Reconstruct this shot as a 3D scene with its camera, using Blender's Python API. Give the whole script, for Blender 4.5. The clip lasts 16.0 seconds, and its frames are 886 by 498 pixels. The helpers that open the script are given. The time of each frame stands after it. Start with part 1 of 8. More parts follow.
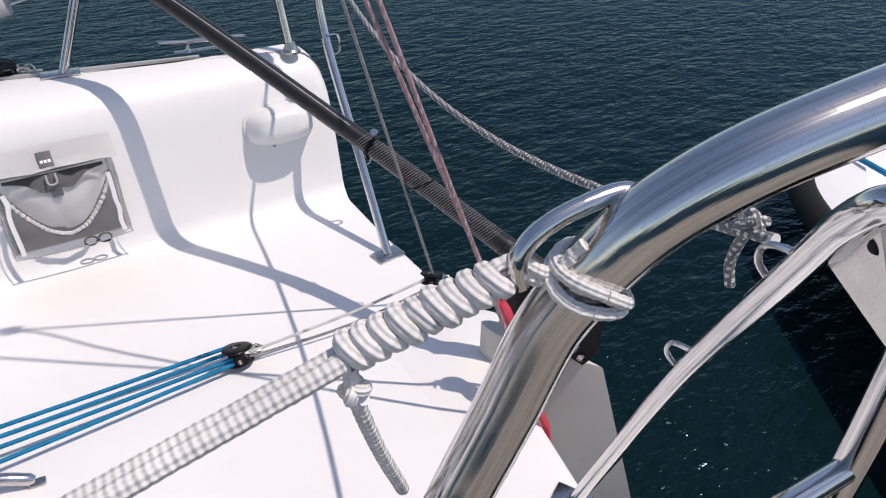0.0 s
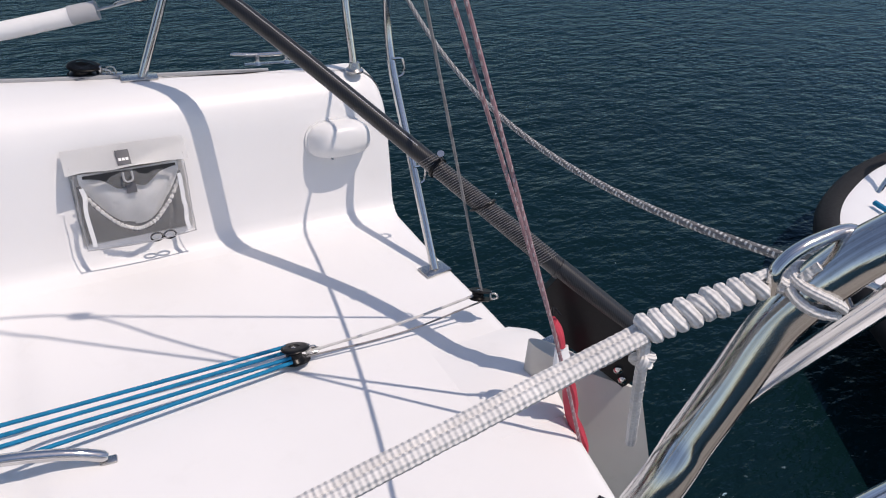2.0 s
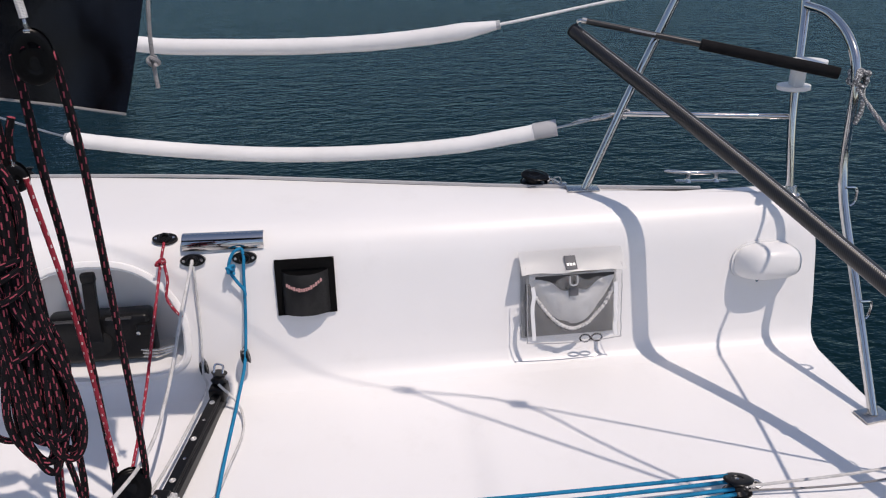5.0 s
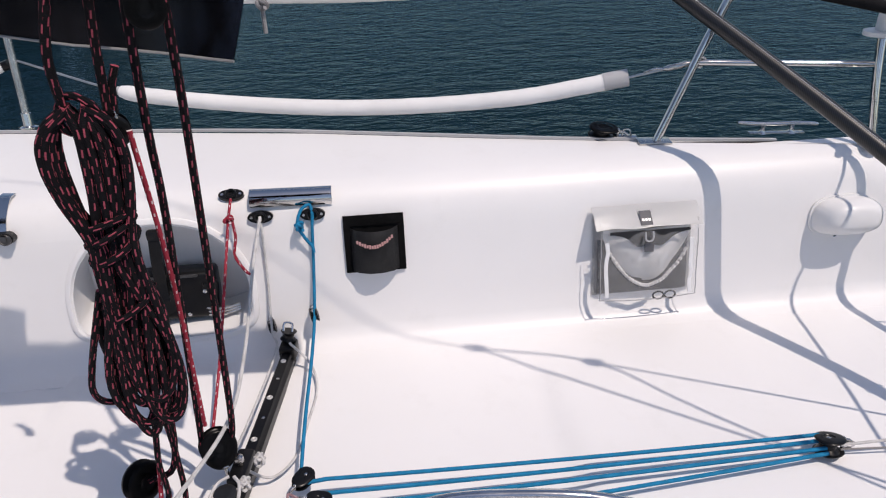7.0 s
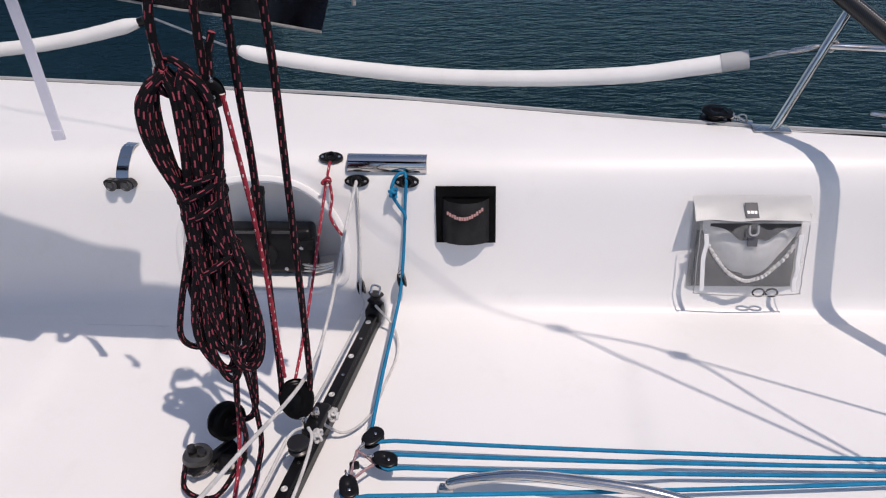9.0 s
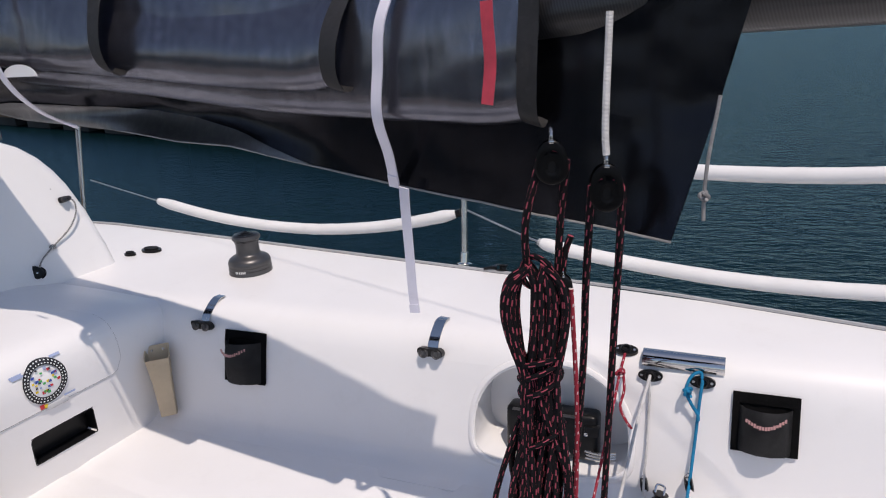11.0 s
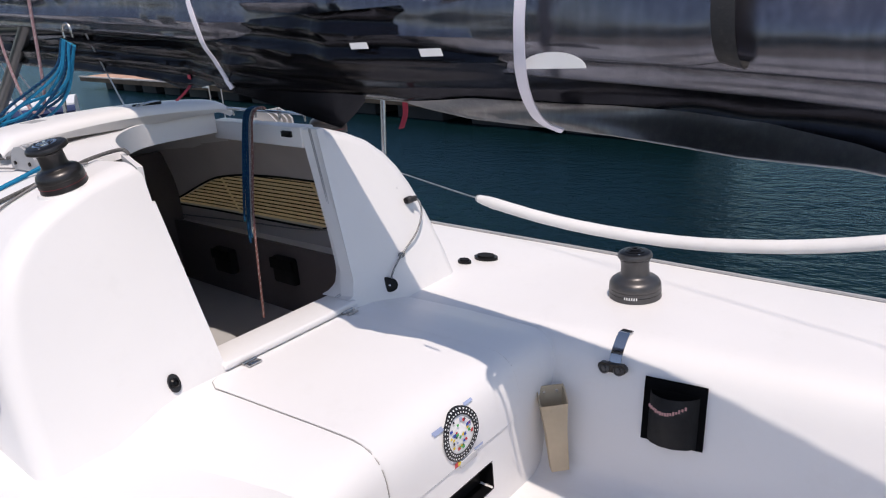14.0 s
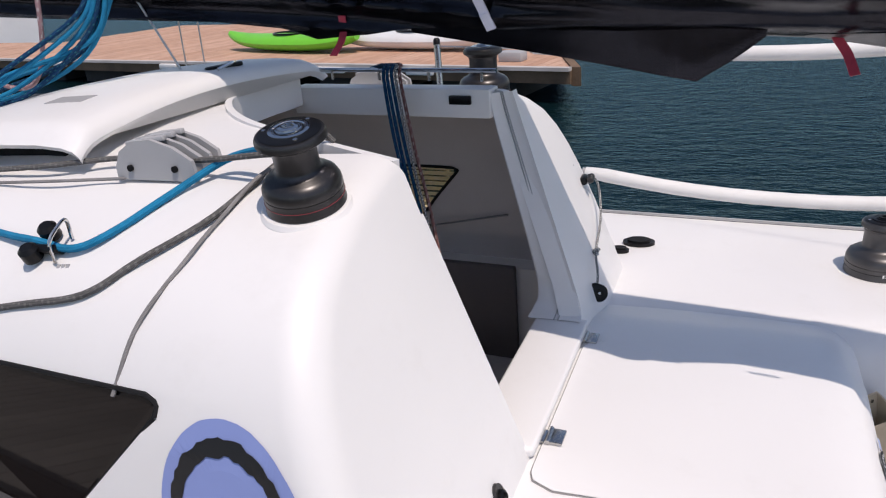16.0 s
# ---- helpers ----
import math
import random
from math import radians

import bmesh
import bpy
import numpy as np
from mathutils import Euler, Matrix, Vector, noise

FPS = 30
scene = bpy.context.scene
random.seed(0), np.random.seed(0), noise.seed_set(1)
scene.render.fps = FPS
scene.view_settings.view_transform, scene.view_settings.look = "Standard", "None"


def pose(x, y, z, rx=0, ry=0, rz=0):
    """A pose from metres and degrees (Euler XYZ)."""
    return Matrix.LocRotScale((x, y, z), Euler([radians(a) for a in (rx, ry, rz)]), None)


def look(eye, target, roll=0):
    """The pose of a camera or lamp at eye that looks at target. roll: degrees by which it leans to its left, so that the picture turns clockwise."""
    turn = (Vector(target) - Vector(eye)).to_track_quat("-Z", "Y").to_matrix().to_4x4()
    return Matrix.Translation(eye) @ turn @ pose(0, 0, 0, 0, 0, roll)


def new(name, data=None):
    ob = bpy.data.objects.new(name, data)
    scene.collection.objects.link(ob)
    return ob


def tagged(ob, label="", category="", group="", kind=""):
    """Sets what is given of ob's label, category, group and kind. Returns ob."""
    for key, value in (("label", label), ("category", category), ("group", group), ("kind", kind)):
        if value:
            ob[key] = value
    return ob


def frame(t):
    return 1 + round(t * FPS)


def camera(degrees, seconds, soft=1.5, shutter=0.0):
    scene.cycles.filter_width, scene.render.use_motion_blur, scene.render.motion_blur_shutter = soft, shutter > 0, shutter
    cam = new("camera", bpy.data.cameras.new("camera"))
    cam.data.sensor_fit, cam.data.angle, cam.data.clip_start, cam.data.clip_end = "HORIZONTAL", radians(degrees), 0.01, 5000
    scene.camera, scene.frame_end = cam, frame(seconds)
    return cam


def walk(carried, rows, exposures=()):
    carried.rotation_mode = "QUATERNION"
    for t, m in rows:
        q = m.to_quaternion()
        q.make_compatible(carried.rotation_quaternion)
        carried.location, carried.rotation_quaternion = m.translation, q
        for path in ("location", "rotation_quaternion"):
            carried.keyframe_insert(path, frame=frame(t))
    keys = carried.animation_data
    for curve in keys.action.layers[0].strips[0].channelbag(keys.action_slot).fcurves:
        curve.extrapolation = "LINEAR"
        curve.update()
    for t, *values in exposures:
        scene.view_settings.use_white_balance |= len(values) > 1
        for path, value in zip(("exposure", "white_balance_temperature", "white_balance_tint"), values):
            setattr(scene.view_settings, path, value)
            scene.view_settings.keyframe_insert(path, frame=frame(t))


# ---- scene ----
cam = camera(62.6, 16.0, 1.15)
PATH = [
    (0, (1.41, 0.187, 1.166), (2.292, 1.59, 0.046), 0.8),
    (0.5, (1.394, 0.169, 1.156), (2.345, 1.491, -0.005), 2.0),
    (1, (1.353, 0.161, 1.183), (2.348, 1.464, 0.037), 4.1),
    (1.5, (1.318, 0.157, 1.198), (2.298, 1.495, 0.081), 5.1),
    (2, (1.265, 0.176, 1.209), (2.148, 1.613, 0.134), 4.5),
    (2.5, (1.142, 0.177, 1.236), (1.903, 1.733, 0.235), 3.9),
    (3, (1.076, 0.201, 1.271), (1.696, 1.851, 0.325), 2.5),
    (3.5, (1.051, 0.25, 1.315), (1.555, 1.958, 0.406), 1.4),
    (4, (1.036, 0.267, 1.324), (1.425, 2.018, 0.439), 0.4),
    (4.5, (0.956, 0.28, 1.315), (1.257, 2.048, 0.429), 0.0),
    (5, (0.839, 0.305, 1.305), (1.058, 2.076, 0.401), -0.6),
    (5.2, (0.809, 0.312, 1.301), (1.006, 2.083, 0.393), -0.9),
    (7.3, (0.668, 0.381, 1.28), (0.854, 2.09, 0.258), -1.2),
    (7.5, (0.691, 0.384, 1.282), (0.879, 2.089, 0.254), -0.5),
    (8, (0.738, 0.368, 1.29), (0.884, 2.065, 0.24), 0.4),
    (8.5, (0.773, 0.36, 1.291), (0.857, 2.048, 0.222), -0.2),
    (9, (0.744, 0.38, 1.295), (0.612, 2.059, 0.217), -2.1),
    (9.5, (0.665, 0.356, 1.284), (0.215, 2.019, 0.27), -3.9),
    (10, (0.638, 0.313, 1.296), (0.029, 2.038, 0.488), -4.4),
    (10.2, (0.632, 0.297, 1.316), (-0.001, 2.056, 0.604), -4.4),
    (12.3, (0.325, 0.225, 1.376), (-0.636, 1.886, 0.812), -2.3),
    (12.5, (0.194, 0.228, 1.375), (-0.769, 1.879, 0.789), -2.5),
    (13, (0.0, 0.227, 1.372), (-0.969, 1.864, 0.755), -2.4),
    (13.5, (-0.217, 0.25, 1.402), (-1.248, 1.851, 0.791), -3.3),
    (14, (-0.487, 0.304, 1.434), (-1.578, 1.856, 0.799), -5.2),
    (14.5, (-0.867, 0.263, 1.409), (-1.934, 1.815, 0.737), -6.6),
    (15, (-1.262, 0.273, 1.416), (-2.248, 1.853, 0.687), -7.1),
    (15.5, (-1.605, 0.35, 1.421), (-2.531, 1.959, 0.677), -6.9),
    (16, (-1.895, 0.36, 1.405), (-2.464, 2.119, 0.642), -4.9),
]
walk(cam, [(t, look(eye, target, roll)) for t, eye, target, roll in PATH], [(0.0, -0.10, 7150.0, 17.0), (3.5, -0.25, 7120.0, 17.0), (9.0, -0.28, 7120.0, 17.0), (10.2, -0.32, 7120.0, 17.0), (12.5, -0.02, 7120.0, 17.0), (15.0, -0.14, 7120.0, 17.0), (16.0, -0.17, 7120.0, 17.0)])

# ---- world, sun, exposure ----
SUN_TO = Vector((-0.325, 0.32, -1.0)).normalized()      # the way the sunlight travels
world = bpy.data.worlds.new("sky")
scene.world = world
world.use_nodes = True
wn = world.node_tree.nodes
sky = wn.new("ShaderNodeTexSky")
sky.sky_type = "NISHITA"
sky.sun_disc = False
sky.sun_elevation = math.asin(-SUN_TO.z)
sky.sun_rotation = math.atan2(-SUN_TO.x, -SUN_TO.y)
sky.air_density, sky.dust_density, sky.ozone_density = 1.0, 0.6, 1.2
wn["Background"].inputs["Strength"].default_value = 0.145
world.node_tree.links.new(sky.outputs[0], wn["Background"].inputs["Color"])
sun = new("sun", bpy.data.lights.new("sun", "SUN"))
sun.data.energy, sun.data.angle, sun.data.color = 3.32, radians(0.55), (1.0, 0.955, 0.90)
sun.matrix_world = look((0, 0, 12), Vector((0, 0, 12)) + SUN_TO)


# ---- materials ----
def nodes_of(name):
    m = bpy.data.materials.new(name)
    m.use_nodes = True
    t = m.node_tree
    return m, t, t.nodes, t.links, t.nodes["Principled BSDF"]


def math_node(t, op, a, b=None, c=None):
    n = t.nodes.new("ShaderNodeMath")
    n.operation = op
    for i, v in enumerate((a, b, c)):
        if v is None:
            continue
        if isinstance(v, (int, float)):
            n.inputs[i].default_value = v
        else:
            t.links.new(v, n.inputs[i])
    return n.outputs[0]


def mixed(t, fac, a, b):
    n = t.nodes.new("ShaderNodeMix")
    n.data_type = "RGBA"
    for sock, v in ((n.inputs[0], fac), (n.inputs[6], a), (n.inputs[7], b)):
        if isinstance(v, (int, float)):
            sock.default_value = v
        elif isinstance(v, tuple):
            sock.default_value = (*v, 1) if len(v) == 3 else v
        else:
            t.links.new(v, sock)
    return n.outputs[2]


def noise_of(t, coord, scale, detail=3.0, rough=0.55):
    n = t.nodes.new("ShaderNodeTexNoise")
    n.inputs["Scale"].default_value, n.inputs["Detail"].default_value, n.inputs["Roughness"].default_value = scale, detail, rough
    t.links.new(coord, n.inputs["Vector"])
    return n.outputs["Fac"]


def ramp(t, fac, lo, hi):
    n = t.nodes.new("ShaderNodeMapRange")
    n.inputs["From Min"].default_value, n.inputs["From Max"].default_value = lo, hi
    t.links.new(fac, n.inputs["Value"])
    return n.outputs[0]


def bumped(t, bsdf, height, strength, distance):
    n = t.nodes.new("ShaderNodeBump")
    n.inputs["Strength"].default_value, n.inputs["Distance"].default_value = strength, distance
    t.links.new(height, n.inputs["Height"])
    t.links.new(n.outputs[0], bsdf.inputs["Normal"])


def surface(name, color, rough=0.5, metal=0.0, vary=0.08, big=3.0, fine=90.0, bump=0.1, depth=0.001, dirt=(0, 0, 0), dirty=0.0, coat=0.0, spec=0.5):
    """A plain surface with variation at two scales."""
    m, t, nn, ll, b = nodes_of(name)
    co = nn.new("ShaderNodeTexCoord").outputs["Object"]
    n1, n2 = noise_of(t, co, big), noise_of(t, co, fine, 4.0)
    dark = tuple(c * (1 - vary) for c in color)
    light = tuple(min(1, c * (1 + vary * 0.6)) for c in color)
    col = mixed(t, ramp(t, n1, 0.3, 0.7), dark, light)
    col = mixed(t, math_node(t, "MULTIPLY", ramp(t, n2, 0.45, 0.75), vary), col, dark)
    if dirty:
        n3 = noise_of(t, co, big * 4.3, 6.0, 0.7)
        col = mixed(t, math_node(t, "MULTIPLY", ramp(t, n3, 0.56, 0.78), dirty), col, dirt)
    ll.new(col, b.inputs["Base Color"])
    ll.new(math_node(t, "ADD", math_node(t, "MULTIPLY", n2, rough * 0.4), rough * 0.8), b.inputs["Roughness"])
    b.inputs["Metallic"].default_value = metal
    b.inputs["Coat Weight"].default_value = coat
    b.inputs["Specular IOR Level"].default_value = spec
    if bump:
        bumped(t, b, n2, bump, depth)
    return m


def rope_mat(name, base, fleck=None, lanes=4, pitch=0.026, share=0.42, rough=0.75, braid=240.0, wide=0.45, relief=0.6, groove=0.22):
    """Braided rope, laid along the tube's own length and girth; flecks run in lanes."""
    m, t, nn, ll, b = nodes_of(name)
    uv = nn.new("ShaderNodeUVMap").outputs[0]
    sep = nn.new("ShaderNodeSeparateXYZ")
    ll.new(uv, sep.inputs[0])
    u, v = sep.outputs[0], sep.outputs[1]
    a = math_node(t, "SINE", math_node(t, "MULTIPLY", math_node(t, "ADD", math_node(t, "MULTIPLY", u, braid), math_node(t, "MULTIPLY", v, 4)), 6.2832))
    c = math_node(t, "SINE", math_node(t, "MULTIPLY", math_node(t, "SUBTRACT", math_node(t, "MULTIPLY", u, braid), math_node(t, "MULTIPLY", v, 4)), 6.2832))
    h = math_node(t, "MULTIPLY", a, c)
    co = nn.new("ShaderNodeTexCoord").outputs["Object"]
    n1 = noise_of(t, co, 35, 3)
    col = mixed(t, ramp(t, n1, 0.3, 0.7), tuple(x * 0.72 for x in base), base)
    # shade between the plaits, darkened into the base colour by groove
    col = mixed(t, math_node(t, "MULTIPLY", ramp(t, h, -0.1, -0.9), groove), col, tuple(x * 0.55 for x in base))
    if fleck:
        lane = math_node(t, "FLOOR", math_node(t, "MULTIPLY", v, lanes))
        s = math_node(t, "ADD", math_node(t, "DIVIDE", u, pitch), math_node(t, "MULTIPLY", lane, 0.37))
        f1 = math_node(t, "LESS_THAN", math_node(t, "FRACT", s), share)
        f2 = math_node(t, "LESS_THAN", math_node(t, "FRACT", math_node(t, "ADD", math_node(t, "MULTIPLY", v, lanes), math_node(t, "MULTIPLY", s, 0.25))), wide)
        col = mixed(t, math_node(t, "MULTIPLY", f1, f2), col, fleck)
    ll.new(col, b.inputs["Base Color"])
    b.inputs["Roughness"].default_value = rough
    b.inputs["Specular IOR Level"].default_value = 0.12
    bumped(t, b, h, relief, 0.0012)
    return m


def steel_mat():
    """Polished tube steel: drawn streaks along its length, rubbed patches and dull specks."""
    m, t, nn, ll, b = nodes_of("polished_steel")
    mp = nn.new("ShaderNodeMapping")
    mp.inputs["Scale"].default_value = (5.0, 34.0, 1.0)
    ll.new(nn.new("ShaderNodeUVMap").outputs[0], mp.inputs["Vector"])
    co = nn.new("ShaderNodeTexCoord").outputs["Object"]
    streak, patch_, speck = noise_of(t, mp.outputs[0], 1.0, 5.0, 0.65), noise_of(t, co, 22.0, 4.0, 0.6), noise_of(t, co, 420.0, 2.0)
    col = mixed(t, ramp(t, streak, 0.35, 0.65), (0.42, 0.415, 0.41), (0.77, 0.765, 0.76))
    col = mixed(t, math_node(t, "MULTIPLY", ramp(t, speck, 0.62, 0.72), 0.30), col, (0.34, 0.31, 0.28))
    ll.new(col, b.inputs["Base Color"])
    b.inputs["Metallic"].default_value = 1.0
    ll.new(math_node(t, "ADD", math_node(t, "MULTIPLY", ramp(t, patch_, 0.45, 0.75), 0.14), math_node(t, "ADD", math_node(t, "MULTIPLY", streak, 0.06), 0.03)), b.inputs["Roughness"])
    bumped(t, b, streak, 0.10, 0.0009)
    return m


GEL = surface("gelcoat", (0.80, 0.79, 0.785), 0.40, vary=0.035, big=1.6, fine=55, bump=0.02, depth=0.0006, dirt=(0.60, 0.58, 0.55), dirty=0.16, coat=0.06, spec=0.4)
GELGREY = surface("grey_gelcoat", (0.52, 0.52, 0.53), 0.4, vary=0.05, bump=0.05)
LINER = surface("grey_liner", (0.62, 0.58, 0.57), 0.6, vary=0.08, bump=0.1)
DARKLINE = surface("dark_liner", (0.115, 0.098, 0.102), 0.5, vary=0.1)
STEEL = steel_mat()
WORNSTEEL = surface("worn_steel", (0.52, 0.51, 0.50), 0.26, 1.0, vary=0.15, big=20, fine=300, bump=0.12, depth=0.0005)
BOLTHEAD = surface("dull_bolt_steel", (0.66, 0.64, 0.62), 0.55, 0.55, vary=0.2, big=40, bump=0.1)
ANOD = surface("grey_anodised", (0.055, 0.053, 0.054), 0.34, 0.75, vary=0.12, big=16, bump=0.06, dirt=(0.2, 0.19, 0.18), dirty=0.2)
ANODLIGHT = surface("pale_anodised", (0.10, 0.097, 0.098), 0.38, 0.7, vary=0.15, big=14, bump=0.06)
BLACK = surface("black_plastic", (0.007, 0.007, 0.008), 0.30, spec=0.22, vary=0.3, big=20, bump=0.12, dirt=(0.08, 0.08, 0.08), dirty=0.10)
RUBBER = surface("black_rubber", (0.012, 0.012, 0.013), 0.70, vary=0.2, big=12, bump=0.25, spec=0.2)
FOAM = surface("black_foam", (0.011, 0.011, 0.012), 0.95, spec=0.15, vary=0.2, big=30, fine=260, bump=0.6, depth=0.002)
PAD = surface("white_pad", (0.77, 0.765, 0.76), 0.62, vary=0.07, big=5, fine=70, bump=0.2, depth=0.003, dirt=(0.55, 0.52, 0.50), dirty=0.25)
WHITEPL = surface("white_plastic", (0.76, 0.755, 0.75), 0.35, vary=0.05, bump=0.04, dirt=(0.5, 0.48, 0.45), dirty=0.2)
GREYPL = surface("grey_plastic", (0.42, 0.42, 0.43), 0.42, vary=0.08, bump=0.08)
MESHBAG = surface("black_mesh", (0.030, 0.030, 0.032), 0.6, vary=0.5, big=18, fine=420, bump=0.8, depth=0.002)
SAILLEDGE = surface("grey_sail_edge", (0.30, 0.295, 0.29), 0.5, vary=0.3, big=14, fine=160, bump=0.25, depth=0.002)
SAILTAPE = surface("worn_leech_tape", (0.050, 0.050, 0.054), 0.5, vary=0.3, big=12, fine=180, bump=0.3, depth=0.002, dirt=(0.12, 0.12, 0.12), dirty=0.4)
STRAPM = surface("lilac_webbing", (0.70, 0.68, 0.76), 0.7, vary=0.06, big=10, fine=350, bump=0.4, depth=0.001)
REDCLOTH = surface("red_cloth", (0.55, 0.05, 0.08), 0.7, vary=0.2, big=25, fine=300, bump=0.3)
REDPAINT = surface("red_plastic", (0.22, 0.02, 0.03), 0.4)
TUBEM = surface("beige_pvc", (0.55, 0.44, 0.30), 0.5, vary=0.14, big=9, fine=60, bump=0.1, dirt=(0.36, 0.27, 0.17), dirty=0.5)
STICKBLUE = surface("periwinkle_vinyl", (0.24, 0.31, 0.62), 0.45, vary=0.06, bump=0.03)
STICKBLACK = surface("black_vinyl", (0.012, 0.012, 0.014), 0.4, vary=0.2, bump=0.03)
STICKWHITE = surface("white_vinyl", (0.78, 0.78, 0.78), 0.35, vary=0.03, bump=0.02)
SEAM = surface("dark_seam", (0.30, 0.29, 0.285), 0.8)
GREYMARK = surface("grey_marking", (0.35, 0.35, 0.36), 0.6)
CLEARSTUFF = surface("grey_stowed_cloth", (0.55, 0.55, 0.555), 0.7, vary=0.3, big=16, fine=110, bump=0.5, depth=0.004)
MESHGREY = surface("grey_net", (0.17, 0.17, 0.175), 0.75, vary=0.3, big=22, fine=300, bump=0.6, depth=0.002)

R_MAIN = rope_mat("black_red_rope", (0.007, 0.006, 0.008), (0.36, 0.070, 0.10), 5, 0.028, 0.44, wide=0.30)
R_RED = rope_mat("red_white_rope", (0.42, 0.04, 0.065), (0.70, 0.58, 0.58), 3, 0.024, 0.26, wide=0.32)
R_BLUE = rope_mat("blue_rope", (0.010, 0.25, 0.47))
R_DEEPBLUE = rope_mat("dark_blue_rope", (0.008, 0.055, 0.14), (0.03, 0.16, 0.20), 4, 0.02, 0.25)
R_WHITE = rope_mat("white_rope", (0.74, 0.725, 0.71))
R_LASH = rope_mat("pale_grey_rope", (0.84, 0.815, 0.795), braid=180, relief=0.5, groove=0.28)
R_GREY = rope_mat("grey_rope", (0.15, 0.148, 0.145), (0.20, 0.195, 0.19), 4, 0.012, 0.4)
R_MOOR = rope_mat("black_white_rope", (0.22, 0.22, 0.225), (0.70, 0.70, 0.69), 4, 0.0085, 0.45, wide=0.55)
R_PINK = rope_mat("pink_grey_rope", (0.42, 0.26, 0.28), (0.50, 0.42, 0.43), 3, 0.02, 0.4)
R_BROWN = rope_mat("brown_rope", (0.22, 0.10, 0.09), (0.38, 0.30, 0.28), 3, 0.02, 0.4)
R_FINE = rope_mat("thin_grey_cord", (0.33, 0.32, 0.32))
WIRE = surface("steel_wire", (0.55, 0.55, 0.55), 0.35, 1.0, vary=0.2, big=40)


def carbon_mat():
    """Woven black carbon: fine twill along the tube."""
    m, t, nn, ll, b = nodes_of("carbon")
    sep = nn.new("ShaderNodeSeparateXYZ")
    ll.new(nn.new("ShaderNodeUVMap").outputs[0], sep.inputs[0])
    w = math_node(t, "SINE", math_node(t, "MULTIPLY", math_node(t, "ADD", math_node(t, "MULTIPLY", sep.outputs[0], 190), math_node(t, "MULTIPLY", sep.outputs[1], 16)), 6.2832))
    ll.new(mixed(t, ramp(t, w, -1, 1), (0.004, 0.004, 0.005), (0.018, 0.018, 0.020)), b.inputs["Base Color"])
    b.inputs["Roughness"].default_value, b.inputs["Coat Weight"].default_value, b.inputs["Coat Roughness"].default_value = 0.38, 0.15, 0.12
    bumped(t, b, w, 0.15, 0.0006)
    return m


CARBON = carbon_mat()


def sail_mat(name, tone, rough, crumple):
    """Dark film laminate: a muted metallic sheen with fine upright crease lines and scuffs."""
    m, t, nn, ll, b = nodes_of(name)
    co = nn.new("ShaderNodeTexCoord").outputs["Object"]
    up, lie = nn.new("ShaderNodeMapping"), nn.new("ShaderNodeMapping")
    up.inputs["Scale"].default_value = (1.0, 1.0, 0.12)
    lie.inputs["Scale"].default_value = (0.5, 0.5, 3.0)
    ll.new(co, up.inputs["Vector"])
    ll.new(co, lie.inputs["Vector"])
    n1, n2, n3 = noise_of(t, lie.outputs[0], 3.0, 4.0, 0.6), noise_of(t, up.outputs[0], 42.0, 4.0, 0.7), noise_of(t, co, 190.0, 3.0)
    col = mixed(t, ramp(t, n1, 0.3, 0.7), tone, tuple(c * 1.18 for c in tone))
    col = mixed(t, math_node(t, "MULTIPLY", ramp(t, n2, 0.45, 0.70), 0.35), col, tuple(c * 1.9 for c in tone))
    ll.new(col, b.inputs["Base Color"])
    b.inputs["Metallic"].default_value = 0.88
    ll.new(math_node(t, "ADD", math_node(t, "MULTIPLY", n2, 0.14), rough), b.inputs["Roughness"])
    h = math_node(t, "ADD", math_node(t, "MULTIPLY", n2, 0.5), math_node(t, "ADD", math_node(t, "MULTIPLY", n1, crumple), math_node(t, "MULTIPLY", n3, 0.12)))
    bumped(t, b, h, 0.24, 0.002)
    return m


SAIL = sail_mat("black_sail", (0.24, 0.245, 0.29), 0.17, 0.45)
# lighter sail tone: the sheen low on the foot is put into the colour
FOOTSHEEN = sail_mat("pale_foot_sheen", (0.30, 0.30, 0.305), 0.34, 1.6)
# the same sail cloth, darkened in colour where it hangs in shade
SAILSHADED = sail_mat("shaded_black_sail", (0.034, 0.035, 0.044), 0.15, 1.2)


